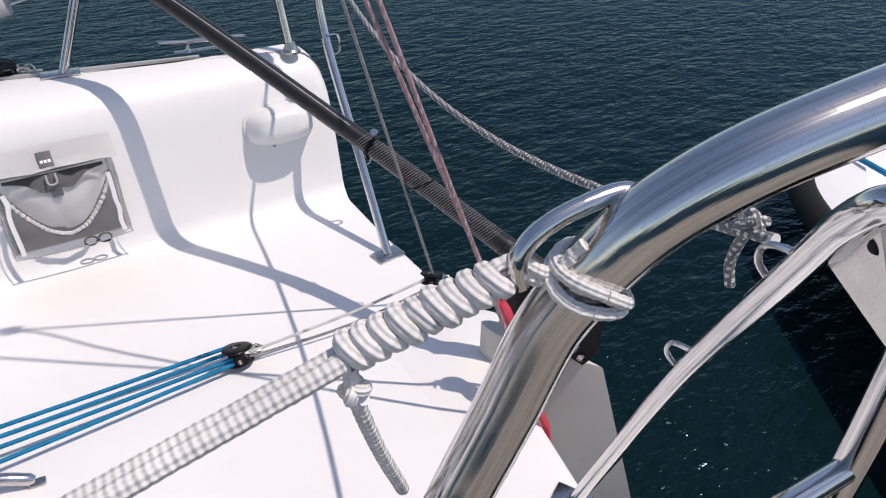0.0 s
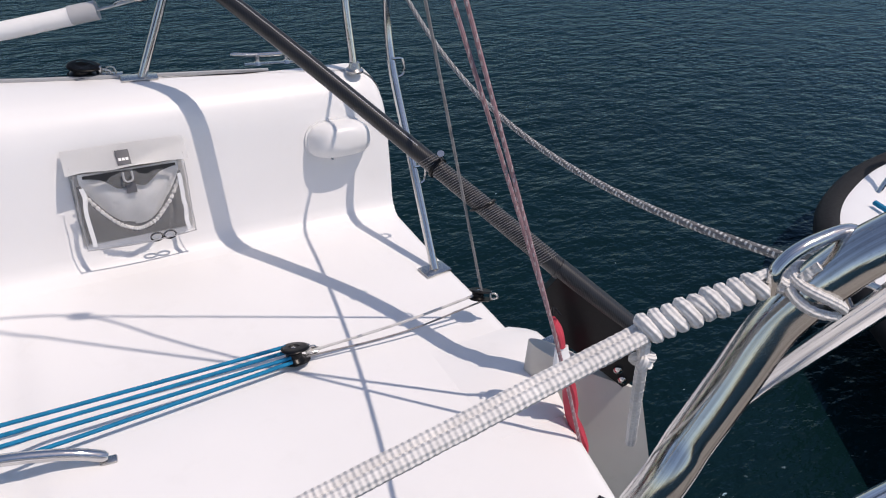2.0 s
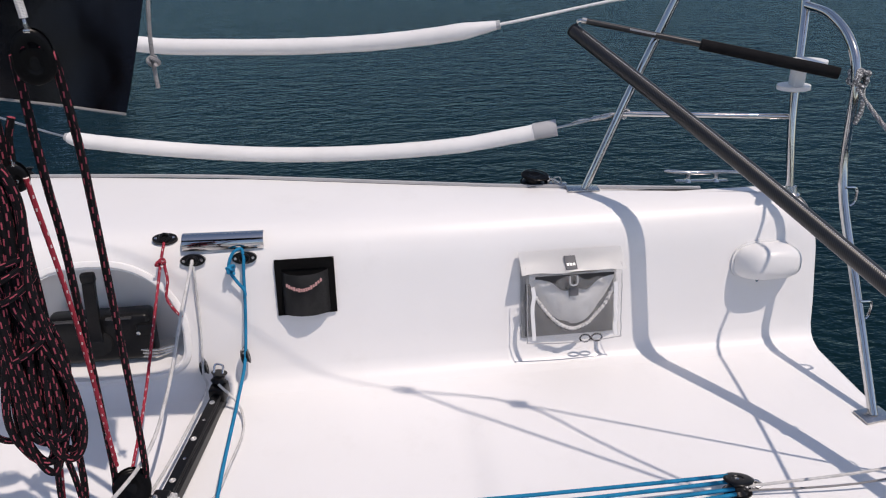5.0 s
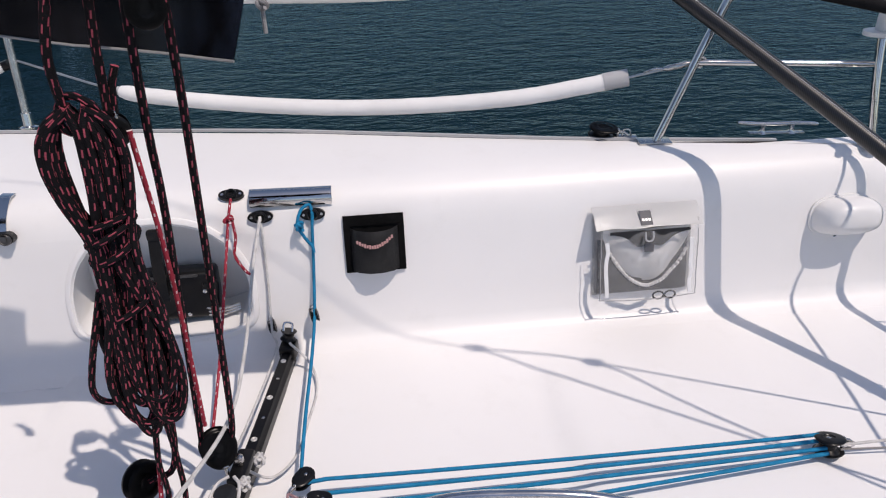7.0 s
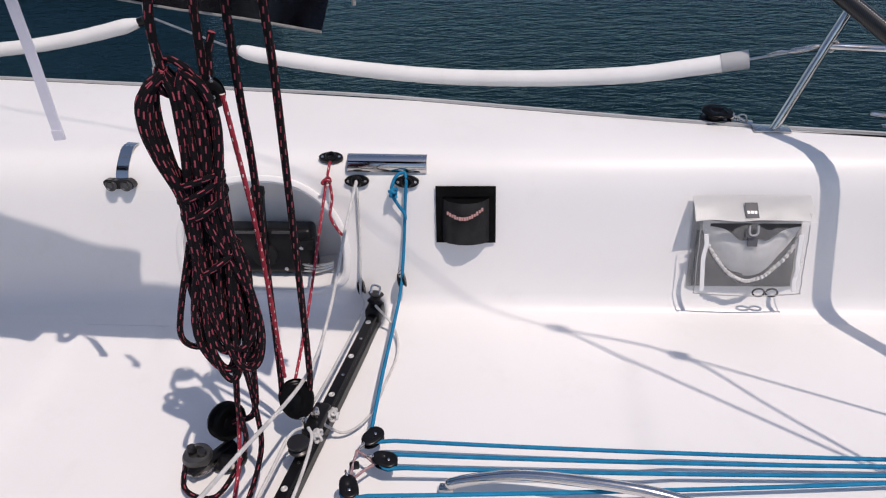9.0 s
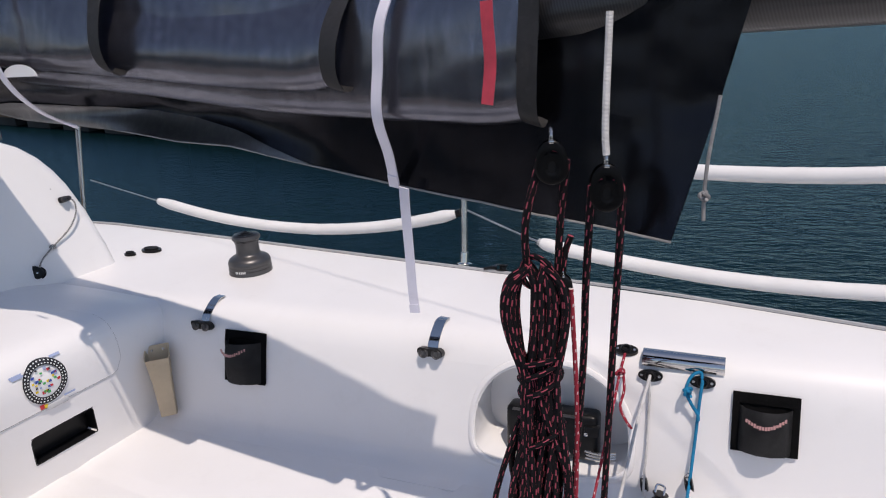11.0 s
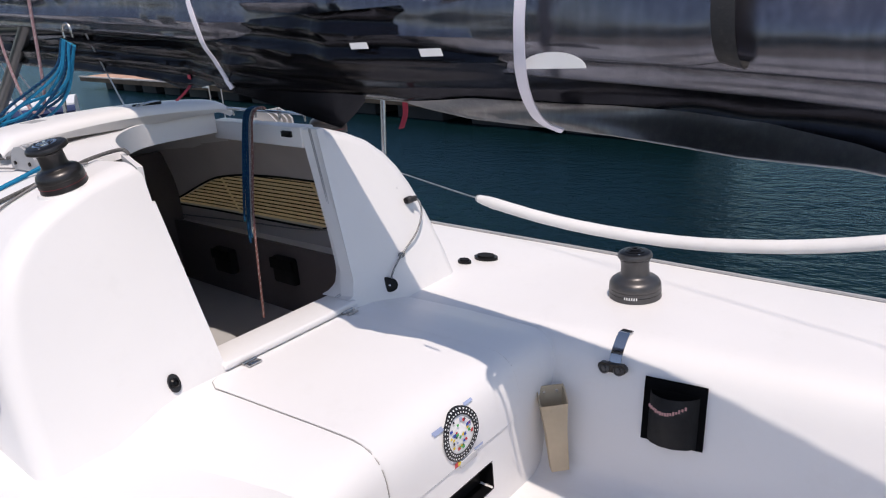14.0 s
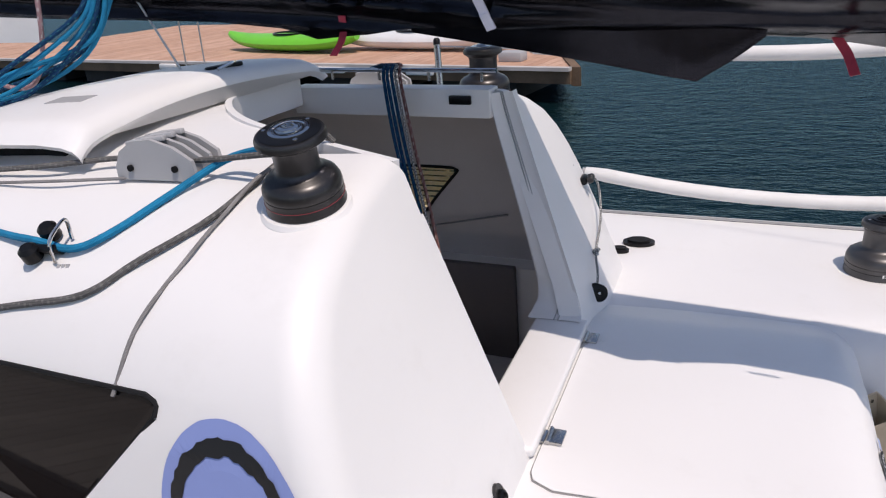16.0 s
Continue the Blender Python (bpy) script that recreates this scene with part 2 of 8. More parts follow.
def water_mat():
    m, t, nn, ll, b = nodes_of("sea_water")
    geo = nn.new("ShaderNodeNewGeometry").outputs["Position"]
    mp = nn.new("ShaderNodeMapping")
    mp.inputs["Rotation"].default_value = (0, 0, radians(-28))
    mp.inputs["Scale"].default_value = (0.75, 1.5, 1.0)
    ll.new(geo, mp.inputs["Vector"])
    w1, w2, w3 = noise_of(t, mp.outputs[0], 4.6, 3.0, 0.6), noise_of(t, mp.outputs[0], 15.0, 3.0, 0.6), noise_of(t, mp.outputs[0], 0.28, 2.0)
    h = math_node(t, "ADD", math_node(t, "MULTIPLY", w1, 0.70), math_node(t, "MULTIPLY", w2, 0.30))
    ll.new(mixed(t, ramp(t, w3, 0.3, 0.7), (0.0016, 0.0094, 0.0112), (0.0026, 0.0135, 0.0158)), b.inputs["Base Color"])
    b.inputs["Roughness"].default_value, b.inputs["Specular IOR Level"].default_value = 0.6, 0.0
    gl, fr, mx = nn.new("ShaderNodeBsdfGlossy"), nn.new("ShaderNodeFresnel"), nn.new("ShaderNodeMixShader")
    gl.inputs["Roughness"].default_value, fr.inputs["IOR"].default_value = 0.12, 1.33
    gl.inputs["Color"].default_value = (0.42, 0.68, 0.94, 1)
    bumped(t, b, h, 0.80, 0.075)
    bump = [n for n in nn if n.bl_idname == "ShaderNodeBump"][0]
    ll.new(bump.outputs[0], gl.inputs["Normal"])
    ll.new(bump.outputs[0], fr.inputs["Normal"])
    ll.new(math_node(t, "MULTIPLY", fr.outputs[0], 0.54), mx.inputs[0])
    ll.new(b.outputs[0], mx.inputs[1])
    ll.new(gl.outputs[0], mx.inputs[2])
    ll.new(mx.outputs[0], nn["Material Output"].inputs["Surface"])
    return m


WATER = water_mat()


def plank_mat(name, a, c):
    m, t, nn, ll, b = nodes_of(name)
    co = nn.new("ShaderNodeTexCoord").outputs["Object"]
    rnd = nn.new("ShaderNodeObjectInfo").outputs["Random"]
    n1 = noise_of(t, co, 5, 5, 0.6)
    col = mixed(t, rnd, a, c)
    col = mixed(t, math_node(t, "MULTIPLY", ramp(t, n1, 0.4, 0.75), 0.5), col, tuple(x * 0.6 for x in a))
    ll.new(col, b.inputs["Base Color"])
    b.inputs["Roughness"].default_value = 0.8
    bumped(t, b, n1, 0.3, 0.004)
    return m


DOCKPLANK = plank_mat("weathered_dock_plank", (0.52, 0.30, 0.20), (0.62, 0.39, 0.28))
DOCKBEAM = surface("dark_dock_timber", (0.16, 0.10, 0.06), 0.85, vary=0.4, big=2, fine=40, bump=0.4, depth=0.006)
DOCKEDGE = surface("pale_dock_rubbing", (0.55, 0.50, 0.47), 0.7, vary=0.2, big=2)
CONCRETE = surface("black_dock_float", (0.018, 0.018, 0.018), 0.8, vary=0.3, big=2, fine=40)
KAYAK = surface("green_kayak_plastic", (0.16, 0.60, 0.04), 0.4, vary=0.1, big=2)
NAVY = surface("navy_canvas", (0.02, 0.04, 0.12), 0.8, vary=0.2, big=6)


def glass_mat():
    m, t, nn, ll, b = nodes_of("smoked_acrylic")
    b.inputs["Base Color"].default_value = (0.016, 0.013, 0.013, 1)
    b.inputs["Roughness"].default_value, b.inputs["Transmission Weight"].default_value, b.inputs["IOR"].default_value = 0.03, 0.25, 1.38
    return m


SMOKED = glass_mat()


def amber_mat():
    """Thin amber acrylic: see-through and tinted, with a clear gloss."""
    m, t, nn, ll, b = nodes_of("amber_acrylic")
    mix, tr, gl, fr = nn.new("ShaderNodeMixShader"), nn.new("ShaderNodeBsdfTransparent"), nn.new("ShaderNodeBsdfGlossy"), nn.new("ShaderNodeFresnel")
    tr.inputs["Color"].default_value = (0.98, 0.86, 0.66, 1)
    gl.inputs["Roughness"].default_value = 0.03
    ll.new(fr.outputs[0], mix.inputs[0])
    ll.new(tr.outputs[0], mix.inputs[1])
    ll.new(gl.outputs[0], mix.inputs[2])
    ll.new(mix.outputs[0], nn["Material Output"].inputs["Surface"])
    return m


AMBER = amber_mat()


def veneer_mat():
    """Thin pale wood that lets some daylight through."""
    m, t, nn, ll, b = nodes_of("veneer_slat")
    co = nn.new("ShaderNodeTexCoord").outputs["Object"]
    col = mixed(t, ramp(t, noise_of(t, co, 24, 4), 0.3, 0.7), (0.93, 0.82, 0.66), (0.98, 0.90, 0.76))
    ll.new(col, b.inputs["Base Color"])
    b.inputs["Roughness"].default_value = 0.5
    mix, tl_ = nn.new("ShaderNodeMixShader"), nn.new("ShaderNodeBsdfTranslucent")
    mix.inputs[0].default_value = 0.85
    ll.new(col, tl_.inputs["Color"])
    ll.new(b.outputs[0], mix.inputs[1])
    ll.new(tl_.outputs[0], mix.inputs[2])
    ll.new(mix.outputs[0], nn["Material Output"].inputs["Surface"])
    return m


TEAK = veneer_mat()


def clear_mat():
    """Thin clear film: mostly see-through, with a wrinkled gloss."""
    m, t, nn, ll, b = nodes_of("clear_vinyl")
    b.inputs["Base Color"].default_value = (0.85, 0.85, 0.85, 1)
    b.inputs["Roughness"].default_value = 0.12
    co = nn.new("ShaderNodeTexCoord").outputs["Object"]
    bumped(t, b, noise_of(t, co, 25, 2), 0.4, 0.004)
    mix, tr = nn.new("ShaderNodeMixShader"), nn.new("ShaderNodeBsdfTransparent")
    mix.inputs[0].default_value = 0.13
    ll.new(tr.outputs[0], mix.inputs[1])
    ll.new(b.outputs[0], mix.inputs[2])
    ll.new(mix.outputs[0], nn["Material Output"].inputs["Surface"])
    return m


CLEAR = clear_mat()


# ---- builders ----
def finish(name, bm, material, smooth=35.0):
    me = bpy.data.meshes.new(name)
    bmesh.ops.recalc_face_normals(bm, faces=bm.faces)
    bm.to_mesh(me)
    bm.free()
    me.materials.append(material)
    if smooth and len(me.polygons):
        me.polygons.foreach_set("use_smooth", [True] * len(me.polygons))
        me.set_sharp_from_angle(angle=radians(smooth))
    return me


def thing(name, at, label, category, group="", kind=""):
    e = new(name)
    e.empty_display_size = 0.05
    e.location = at
    return tagged(e, label, category, group, kind)


def part(name, bm, material, parent, label="", smooth=35.0):
    """One mesh, given in the world's metres, under a thing or under a part."""
    ob = new(name, finish(name, bm, material, smooth))
    ob.parent = parent
    base = Vector(parent.location)
    if parent.parent:
        base = Vector(parent.parent.location)
        ob.matrix_parent_inverse = Matrix.Identity(4)
    else:
        ob.matrix_parent_inverse = Matrix.Translation(-base) if parent.type == "EMPTY" else Matrix.Identity(4)
    return tagged(ob, label)


def solo(name, bm, material, label, category, group="", kind="", smooth=35.0):
    return tagged(new(name, finish(name, bm, material, smooth)), label, category, group, kind)


def spline(pts, n=8):
    """Points of a smooth line through the given ones."""
    p = [Vector(q) for q in pts]
    p = [p[0] * 2 - p[1]] + p + [p[-1] * 2 - p[-2]]
    out = []
    for i in range(1, len(p) - 2):
        for k in range(n):
            s = k / n
            out.append(0.5 * (2 * p[i] + (p[i + 1] - p[i - 1]) * s + (2 * p[i - 1] - 5 * p[i] + 4 * p[i + 1] - p[i + 2]) * s * s
                              + (3 * p[i] - p[i - 1] - 3 * p[i + 1] + p[i + 2]) * s ** 3))
    return out + [p[-2]]


def sag(a, b, drop, n=24):
    a, b = Vector(a), Vector(b)
    return [a.lerp(b, i / n) - Vector((0, 0, 4 * drop * (i / n) * (1 - i / n))) for i in range(n + 1)]


def tube(pts, r, seg=10, bm=None, caps=True, flat=1.0):
    """A tube along points; r is one radius or one for each point. The UV holds length in metres and girth."""
    bm = bm or bmesh.new()
    uv = bm.loops.layers.uv.verify()
    pts = [Vector(p) for p in pts]
    rs = r if isinstance(r, (list, tuple)) else [r] * len(pts)
    tangents = [(pts[min(i + 1, len(pts) - 1)] - pts[max(i - 1, 0)]).normalized() for i in range(len(pts))]
    side = tangents[0].cross(Vector((0, 0, 1)))
    if side.length < 0.05:
        side = tangents[0].cross(Vector((0, 1, 0)))
    side.normalize()
    rings, lengths, run = [], [], 0.0
    for i, (p, tg) in enumerate(zip(pts, tangents)):
        side = (side - tg * side.dot(tg)).normalized()
        up = side.cross(tg)
        rings.append([bm.verts.new(p + (side * math.cos(k * 2 * math.pi / seg) + up * math.sin(k * 2 * math.pi / seg) * flat) * rs[i]) for k in range(seg)])
        run += (p - pts[i - 1]).length if i else 0
        lengths.append(run)
    for i in range(len(pts) - 1):
        for k in range(seg):
            j = (k + 1) % seg
            f = bm.faces.new((rings[i][k], rings[i][j], rings[i + 1][j], rings[i + 1][k]))
            for loop, (a, c) in zip(f.loops, ((lengths[i], k), (lengths[i], k + 1), (lengths[i + 1], k + 1), (lengths[i + 1], k))):
                loop[uv].uv = (a, c / seg)
    if caps:
        bm.faces.new(rings[0][::-1])
        bm.faces.new(rings[-1])
    return bm


def braid_tube(pts, r, pitch=115.0, turns=2, amp=0.06, seg=20, step=0.0007):
    """A braided cord: a tube whose plaits stand proud."""
    pts, fine = [Vector(p) for p in pts], []
    for a, b in zip(pts, pts[1:]):
        n = max(1, int((b - a).length / step))
        fine += [a.lerp(b, i / n) for i in range(n)]
    fine.append(pts[-1])
    bm = tube(fine, r, seg)
    uv = bm.loops.layers.uv.verify()
    bm.verts.ensure_lookup_table()
    for i, c in enumerate(fine):
        for k in range(seg):
            v = bm.verts[i * seg + k]
            u = i * step
            h = math.sin(2 * math.pi * (u * pitch + turns * k / seg)) * math.sin(2 * math.pi * (u * pitch - turns * k / seg))
            w = 0.05 * noise.noise(Vector((u * 90, k * 0.2, r * 900)))
            v.co = c + (v.co - c) * (1 + amp * h + w)
    return bm


def block(size, at=(0, 0, 0), turn=None, bevel=0.0, seg=2, bm=None, taper=1.0):
    """A box with rounded edges, about its centre; taper narrows its top."""
    b2 = bmesh.new()
    bmesh.ops.create_cube(b2, size=1.0)
    for v in b2.verts:
        k = taper if v.co.z > 0 else 1.0
        v.co = Vector((v.co.x * size[0] * k, v.co.y * size[1] * k, v.co.z * size[2]))
    if bevel:
        bmesh.ops.bevel(b2, geom=b2.edges[:], offset=bevel, segments=seg, profile=0.5, affect="EDGES")
    m = Matrix.Translation(at) @ (turn or Matrix.Identity(4))
    bmesh.ops.transform(b2, matrix=m, verts=b2.verts)
    if bm is None:
        return b2
    me = bpy.data.meshes.new("tmp")
    b2.to_mesh(me)
    b2.free()
    bm.from_mesh(me)
    bpy.data.meshes.remove(me)
    return bm


def lathe(profile, at, axis=(0, 0, 1), seg=32, bm=None):
    """A turned shape: (radius, height) pairs about an axis."""
    bm = bm or bmesh.new()
    q = Vector((0, 0, 1)).rotation_difference(Vector(axis).normalized()).to_matrix()
    rings = []
    for r, h in profile:
        rings.append([bm.verts.new(Vector(at) + q @ Vector((max(r, 1e-4) * math.cos(k * 2 * math.pi / seg), max(r, 1e-4) * math.sin(k * 2 * math.pi / seg), h))) for k in range(seg)])
    for a, b in zip(rings, rings[1:]):
        for k in range(seg):
            bm.faces.new((a[k], a[(k + 1) % seg], b[(k + 1) % seg], b[k]))
    bm.faces.new(rings[0][::-1])
    bm.faces.new(rings[-1])
    return bm


def ribbon(pts, width, thick, across):
    """A flat band along points; across gives the way of its width at each point or one for all."""
    bm = bmesh.new()
    pts = [Vector(p) for p in pts]
    ac = across if isinstance(across, list) else [across] * len(pts)
    rows = []
    for i, p in enumerate(pts):
        tg = (pts[min(i + 1, len(pts) - 1)] - pts[max(i - 1, 0)]).normalized()
        w = Vector(ac[i]).normalized()
        w = (w - tg * w.dot(tg)).normalized()
        n = tg.cross(w)
        rows.append([bm.verts.new(p + w * a * width / 2 + n * c * thick / 2) for a, c in ((-1, -1), (1, -1), (1, 1), (-1, 1))])
    for a, b in zip(rows, rows[1:]):
        for k in range(4):
            bm.faces.new((a[k], a[(k + 1) % 4], b[(k + 1) % 4], b[k]))
    bm.faces.new(rows[0][::-1])
    bm.faces.new(rows[-1])
    return bm


def loft(rows, closed=False, caps=True):
    """A skin over rows of points; closed joins each row's end to its start."""
    bm = bmesh.new()
    vs = [[bm.verts.new(Vector(p)) for p in row] for row in rows]
    n = len(rows[0])
    for a, b in zip(vs, vs[1:]):
        for k in range(n if closed else n - 1):
            j = (k + 1) % n
            bm.faces.new((a[k], a[j], b[j], b[k]))
    if caps and closed:
        bm.faces.new(vs[0][::-1])
        bm.faces.new(vs[-1])
    return bm


def prism(outline, depth_vec, bm=None):
    """A plate: an outline pushed along a vector."""
    bm = bm or bmesh.new()
    d = Vector(depth_vec)
    a = [bm.verts.new(Vector(p)) for p in outline]
    b = [bm.verts.new(Vector(p) + d) for p in outline]
    bm.faces.new(a[::-1])
    bm.faces.new(b)
    for k in range(len(a)):
        bm.faces.new((a[k], a[(k + 1) % len(a)], b[(k + 1) % len(a)], b[k]))
    return bm


def carve(ob, cutters):
    """Cuts closed shapes out of a closed mesh."""
    for c in cutters:
        tmp = new("cutter", finish("cutter", c, GEL, 0))
        mod = ob.modifiers.new("cut", "BOOLEAN")
        mod.operation, mod.solver, mod.object = "DIFFERENCE", "EXACT", tmp
        dg = bpy.context.evaluated_depsgraph_get()
        me = bpy.data.meshes.new_from_object(ob.evaluated_get(dg))
        ob.modifiers.clear()
        ob.data = me
        bpy.data.objects.remove(tmp)
    ob.data.polygons.foreach_set("use_smooth", [True] * len(ob.data.polygons))
    ob.data.set_sharp_from_angle(angle=radians(32))
    return ob


# the boat's midline leans a little from the x axis; the starboard coaming lies along x
AX = Vector((-0.9915, 0.1299, 0))
SIDE = Vector((0.1299, 0.9915, 0))
MID = Vector((2.13, 1.245, 0))


def mid_y(x):
    return 1.245 + 0.131 * (2.13 - x)


def port(p):
    """The point mirrored across the boat's midline."""
    v = Vector((p[0], p[1], 0)) - MID
    q = MID + 2 * v.dot(AX) * AX - v
    return Vector((q.x, q.y, p[2]))


def same(p):
    return Vector(p)

# ---- water and dock ----
SEA = -0.52
bm = bmesh.new()
bmesh.ops.create_grid(bm, x_segments=8, y_segments=8, size=1500)
bmesh.ops.translate(bm, vec=(0, 0, SEA), verts=bm.verts)
sea = solo("water", bm, WATER, "dark teal harbour water with small wind ripples", "water", kind="structure", smooth=0)
if sea.data.polygons[0].normal.z < 0:
    sea.data.flip_normals()


# an added, unseen backdrop like a dark wooded shore closes the harbour to port, behind the camera, for reflections
def shore():
    rows = []
    for i in range(161):
        x = -190 + 2.2 * i
        top = 4.5 + 1.8 * noise.noise(Vector((x * 0.03, 0, 4))) + 2.2 * noise.noise(Vector((x * 0.16, 2, 4))) + 1.2 * noise.noise(Vector((x * 0.6, 5, 1)))
        y = -72 + 5 * noise.noise(Vector((x * 0.05, 7, 0)))
        rows.append([(x, y - 9 * (k / 7) ** 1.5 + 1.6 * noise.noise(Vector((x * 0.4, k * 1.3, 2))), SEA - 0.3 + (top - SEA) * k / 7) for k in range(8)])
    return loft(rows)


solo("backdrop", shore(), surface("backdrop_foliage", (0.055, 0.052, 0.034), 0.9, vary=0.5, big=0.12, fine=1.5, bump=0.6, depth=0.5, dirt=(0.16, 0.12, 0.085), dirty=0.7, spec=0.1), "added dark backdrop out of view, shaped like a wooded shore", "shore", kind="structure")


def edge_y(x):
    """The starboard deck edge."""
    xs, ys = (-6.5, -4.5, -2.6, -1.3, 0.33, 1.31, 2.3), (3.05, 3.13, 3.09, 2.90, 2.66, 2.42, 2.24)
    return float(np.interp(x, xs, ys))


# ---- hull: cockpit sole, coamings, transom ----
def coaming(f, name, label, niche=False):
    """A side of the cockpit: inner wall, rounded shoulder and side deck, closed as a solid."""
    rows = []
    xs = [-2.16, -1.6, -1.0, -0.5, 0.0, 0.5, 1.0, 1.5, 1.9, 2.12] + [2.12 + 0.10 * math.sin(a * math.pi / 16) for a in range(1, 9)]
    for i, x in enumerate(xs):
        k = max(0, i - 9) / 8.0
        low = 0.10 * (1 - math.cos(k * math.pi / 2))
        ye = edge_y(x)
        prof = [(1.98, -0.06), (1.985, -0.004), (2.02, 0.0), (2.05, 0.008), (2.072, 0.024), (2.086, 0.05), (2.105, 0.13), (2.148, 0.31), (2.158, 0.345), (2.172, 0.378),
                (2.193, 0.406), (2.222, 0.425), (2.255, 0.433), (2.30, 0.435), (ye - 0.03, 0.435), (ye - 0.008, 0.431), (ye, 0.42), (ye - 0.01, 0.36), (ye - 0.10, -0.45), (2.2, -0.45)]
        row = []
        for y, z in prof:
            zz = z - low * max(0.0, (z - 0.1) / 0.335) if z > 0.1 else z
            row.append(f((x + 0.107 * (y - 2.05) * max(0.0, min(1.0, (x - 1.2) / 0.9)), y, zz)))
        rows.append(row)
    ob = solo(name, loft(rows, closed=True), GEL, label, "coaming", kind="structure", smooth=32)
    if niche:
        cut = bmesh.new()
        out = []
        for k in range(40):
            a = 2 * math.pi * k / 40
            ca, sa = math.cos(a), math.sin(a)
            ex = 0.235 * math.copysign(abs(ca) ** 0.8, ca)
            ez = (0.20 if sa > 0 else 0.115) * math.copysign(abs(sa) ** (1.0 if sa > 0 else 0.45), sa)
            out.append((0.085 + ex, 1.9, 0.165 + ez))
        prism(out, (0, 0.365, 0), cut)
        carve(ob, [cut])
    return ob


coaming(same, "coaming_starboard", "white moulded gelcoat cockpit coaming with rounded shoulder", True)
coaming(port, "coaming_port", "white moulded gelcoat cockpit coaming beside the port rail")
solo("coaming_corner", block((0.34, 0.24, 0.34), (1.885, 0.365, 0.315), Matrix.Rotation(radians(-12), 4, "Z") @ Matrix.Rotation(radians(4), 4, "Y"), 0.065, 5), GEL, "white rounded corner moulding of the port coaming", "coaming", kind="structure")


def sole():
    rows = []
    xs = list(np.linspace(-1.52, 1.9, 150)) + [2.0, 2.1, 2.17, 2.195, 2.21, 2.22, 2.222, 2.222]
    drop = [0] * 153 + [0.002, 0.010, 0.030, 0.06, 0.45]
    for x, d in zip(xs, drop):
        row = []
        y0, y1 = port((x + 0.1, 2.07, 0)).y, 2.07
        for k in range(141):
            y = y0 + (y1 - y0) * k / 140
            skew = float(np.interp(y, (0.4, 0.7, 1.02, 1.18, 1.38, 1.6, 1.82, 2.05), (-0.17, -0.105, -0.041, -0.005, 0.020, 0.020, 0.013, 0.016)))
            xx = x + skew * max(0.0, min(1.0, (x - 1.2) / 0.9))
            w = 0.0
            for q in (y, port((x, y, 0)).y):
                s = max(0.0, min(1.0, (q - 1.79) / 0.15))
                g = max(0.0, min(1.0, (1.13 - x) / 0.05))
                g *= max(0.0, min(1.0, (x + 0.20) / 0.03))
                w = max(w, s * s * (3 - 2 * s) * g)
                edge = 1.655 - 0.12 * (x + 0.48)
                s = max(0.0, min(1.0, (q - edge + 0.13) / 0.13))
                g = max(0.0, min(1.0, (-0.40 - x) / 0.06))
                w = max(w, s * g, max(0.0, min(1.0, (q - 1.79) / 0.15)) * max(0.0, min(1.0, (-0.20 - x) / 0.03)) * 0.55)
            row.append((xx, y, -0.012 + 0.012 * w + 0.012 * max(0, min(1, (x - 1.08) / 0.05)) - d))
        rows.append(row)
    solo("floor", loft(rows), GEL, "white gelcoat cockpit floor with shallow moulded step", "floor", kind="structure", smooth=40)


sole()

# bridge deck ahead of the cockpit
BX = lambda y: -1.452 + 0.10 * (y - 1.68)
BPROF = [(-0.75, 0.10), (-0.75, 0.486), (-0.50, 0.480), (-0.20, 0.468), (-0.10, 0.462), (-0.062, 0.454), (-0.034, 0.438), (-0.014, 0.412), (-0.004, 0.375), (0.0, 0.33), (-0.004, 0.26), (-0.012, 0.10), (-0.016, -0.06), (-0.4, -0.06)]


def bridge_row(y, lift=0.0, prof=BPROF):
    fade = max(0.0, min(1.0, (abs(y - 1.66) - 0.30) / 0.25))
    edge = max(0.0, min(1.0, (abs(y - 1.70) - 0.40) / 0.22))
    return [(BX(y) + dx + lift, y, z - 0.040 * edge * max(0, min(1, (z - 0.3) / 0.12)) - 0.020 * fade * max(0, min(1, (z - 0.3) / 0.12)) + lift) for dx, z in prof]


ob = solo("bridge_deck", loft([bridge_row(y) for y in np.linspace(1.03, 2.24, 25)], closed=True), GEL, "white gelcoat bridge deck across the front of the cockpit", "deck", kind="structure", smooth=32)
slot = block((0.09, 0.230, 0.098), (-1.475, 1.708, 0.134), Matrix.Rotation(radians(-5.7), 4, "Z"), 0.016)
carve(ob, [slot])


# side decks beside the cabin
def side_deck(f, name):
    rows = []
    for x in np.linspace(-6.6, -2.16, 24):
        yi = 1.745 + 0.131 * (-2.2 - x) + (0.70 if x > -5.0 else 0.70 - 0.3 * (-5.0 - x))
        ye = edge_y(x) if f is same else edge_y(x)
        rows.append([f((x, y, z)) for y, z in ((yi, 0.435), (ye - 0.03, 0.435), (ye - 0.008, 0.431), (ye, 0.42), (ye - 0.01, 0.36), (ye - 0.1, -0.45), (yi, -0.45))])
    solo(name, loft(rows, closed=True), GEL, "white gelcoat side deck beside the cabin", "deck", kind="structure", smooth=32)


side_deck(same, "side_deck_starboard")
side_deck(port, "side_deck_port")

# toe rail strips on the deck edges
for f, nm in ((same, "toe_rail_starboard"), (port, "toe_rail_port")):
    pts = [f((x, edge_y(x) - 0.004, 0.437)) for x in np.linspace(-6.4, 1.9, 40)]
    solo(nm, ribbon(pts, 0.010, 0.008, (0.1, 1, 0)), GREYPL, "grey rubbing strip along the deck edge", "toe rail", kind="structure")


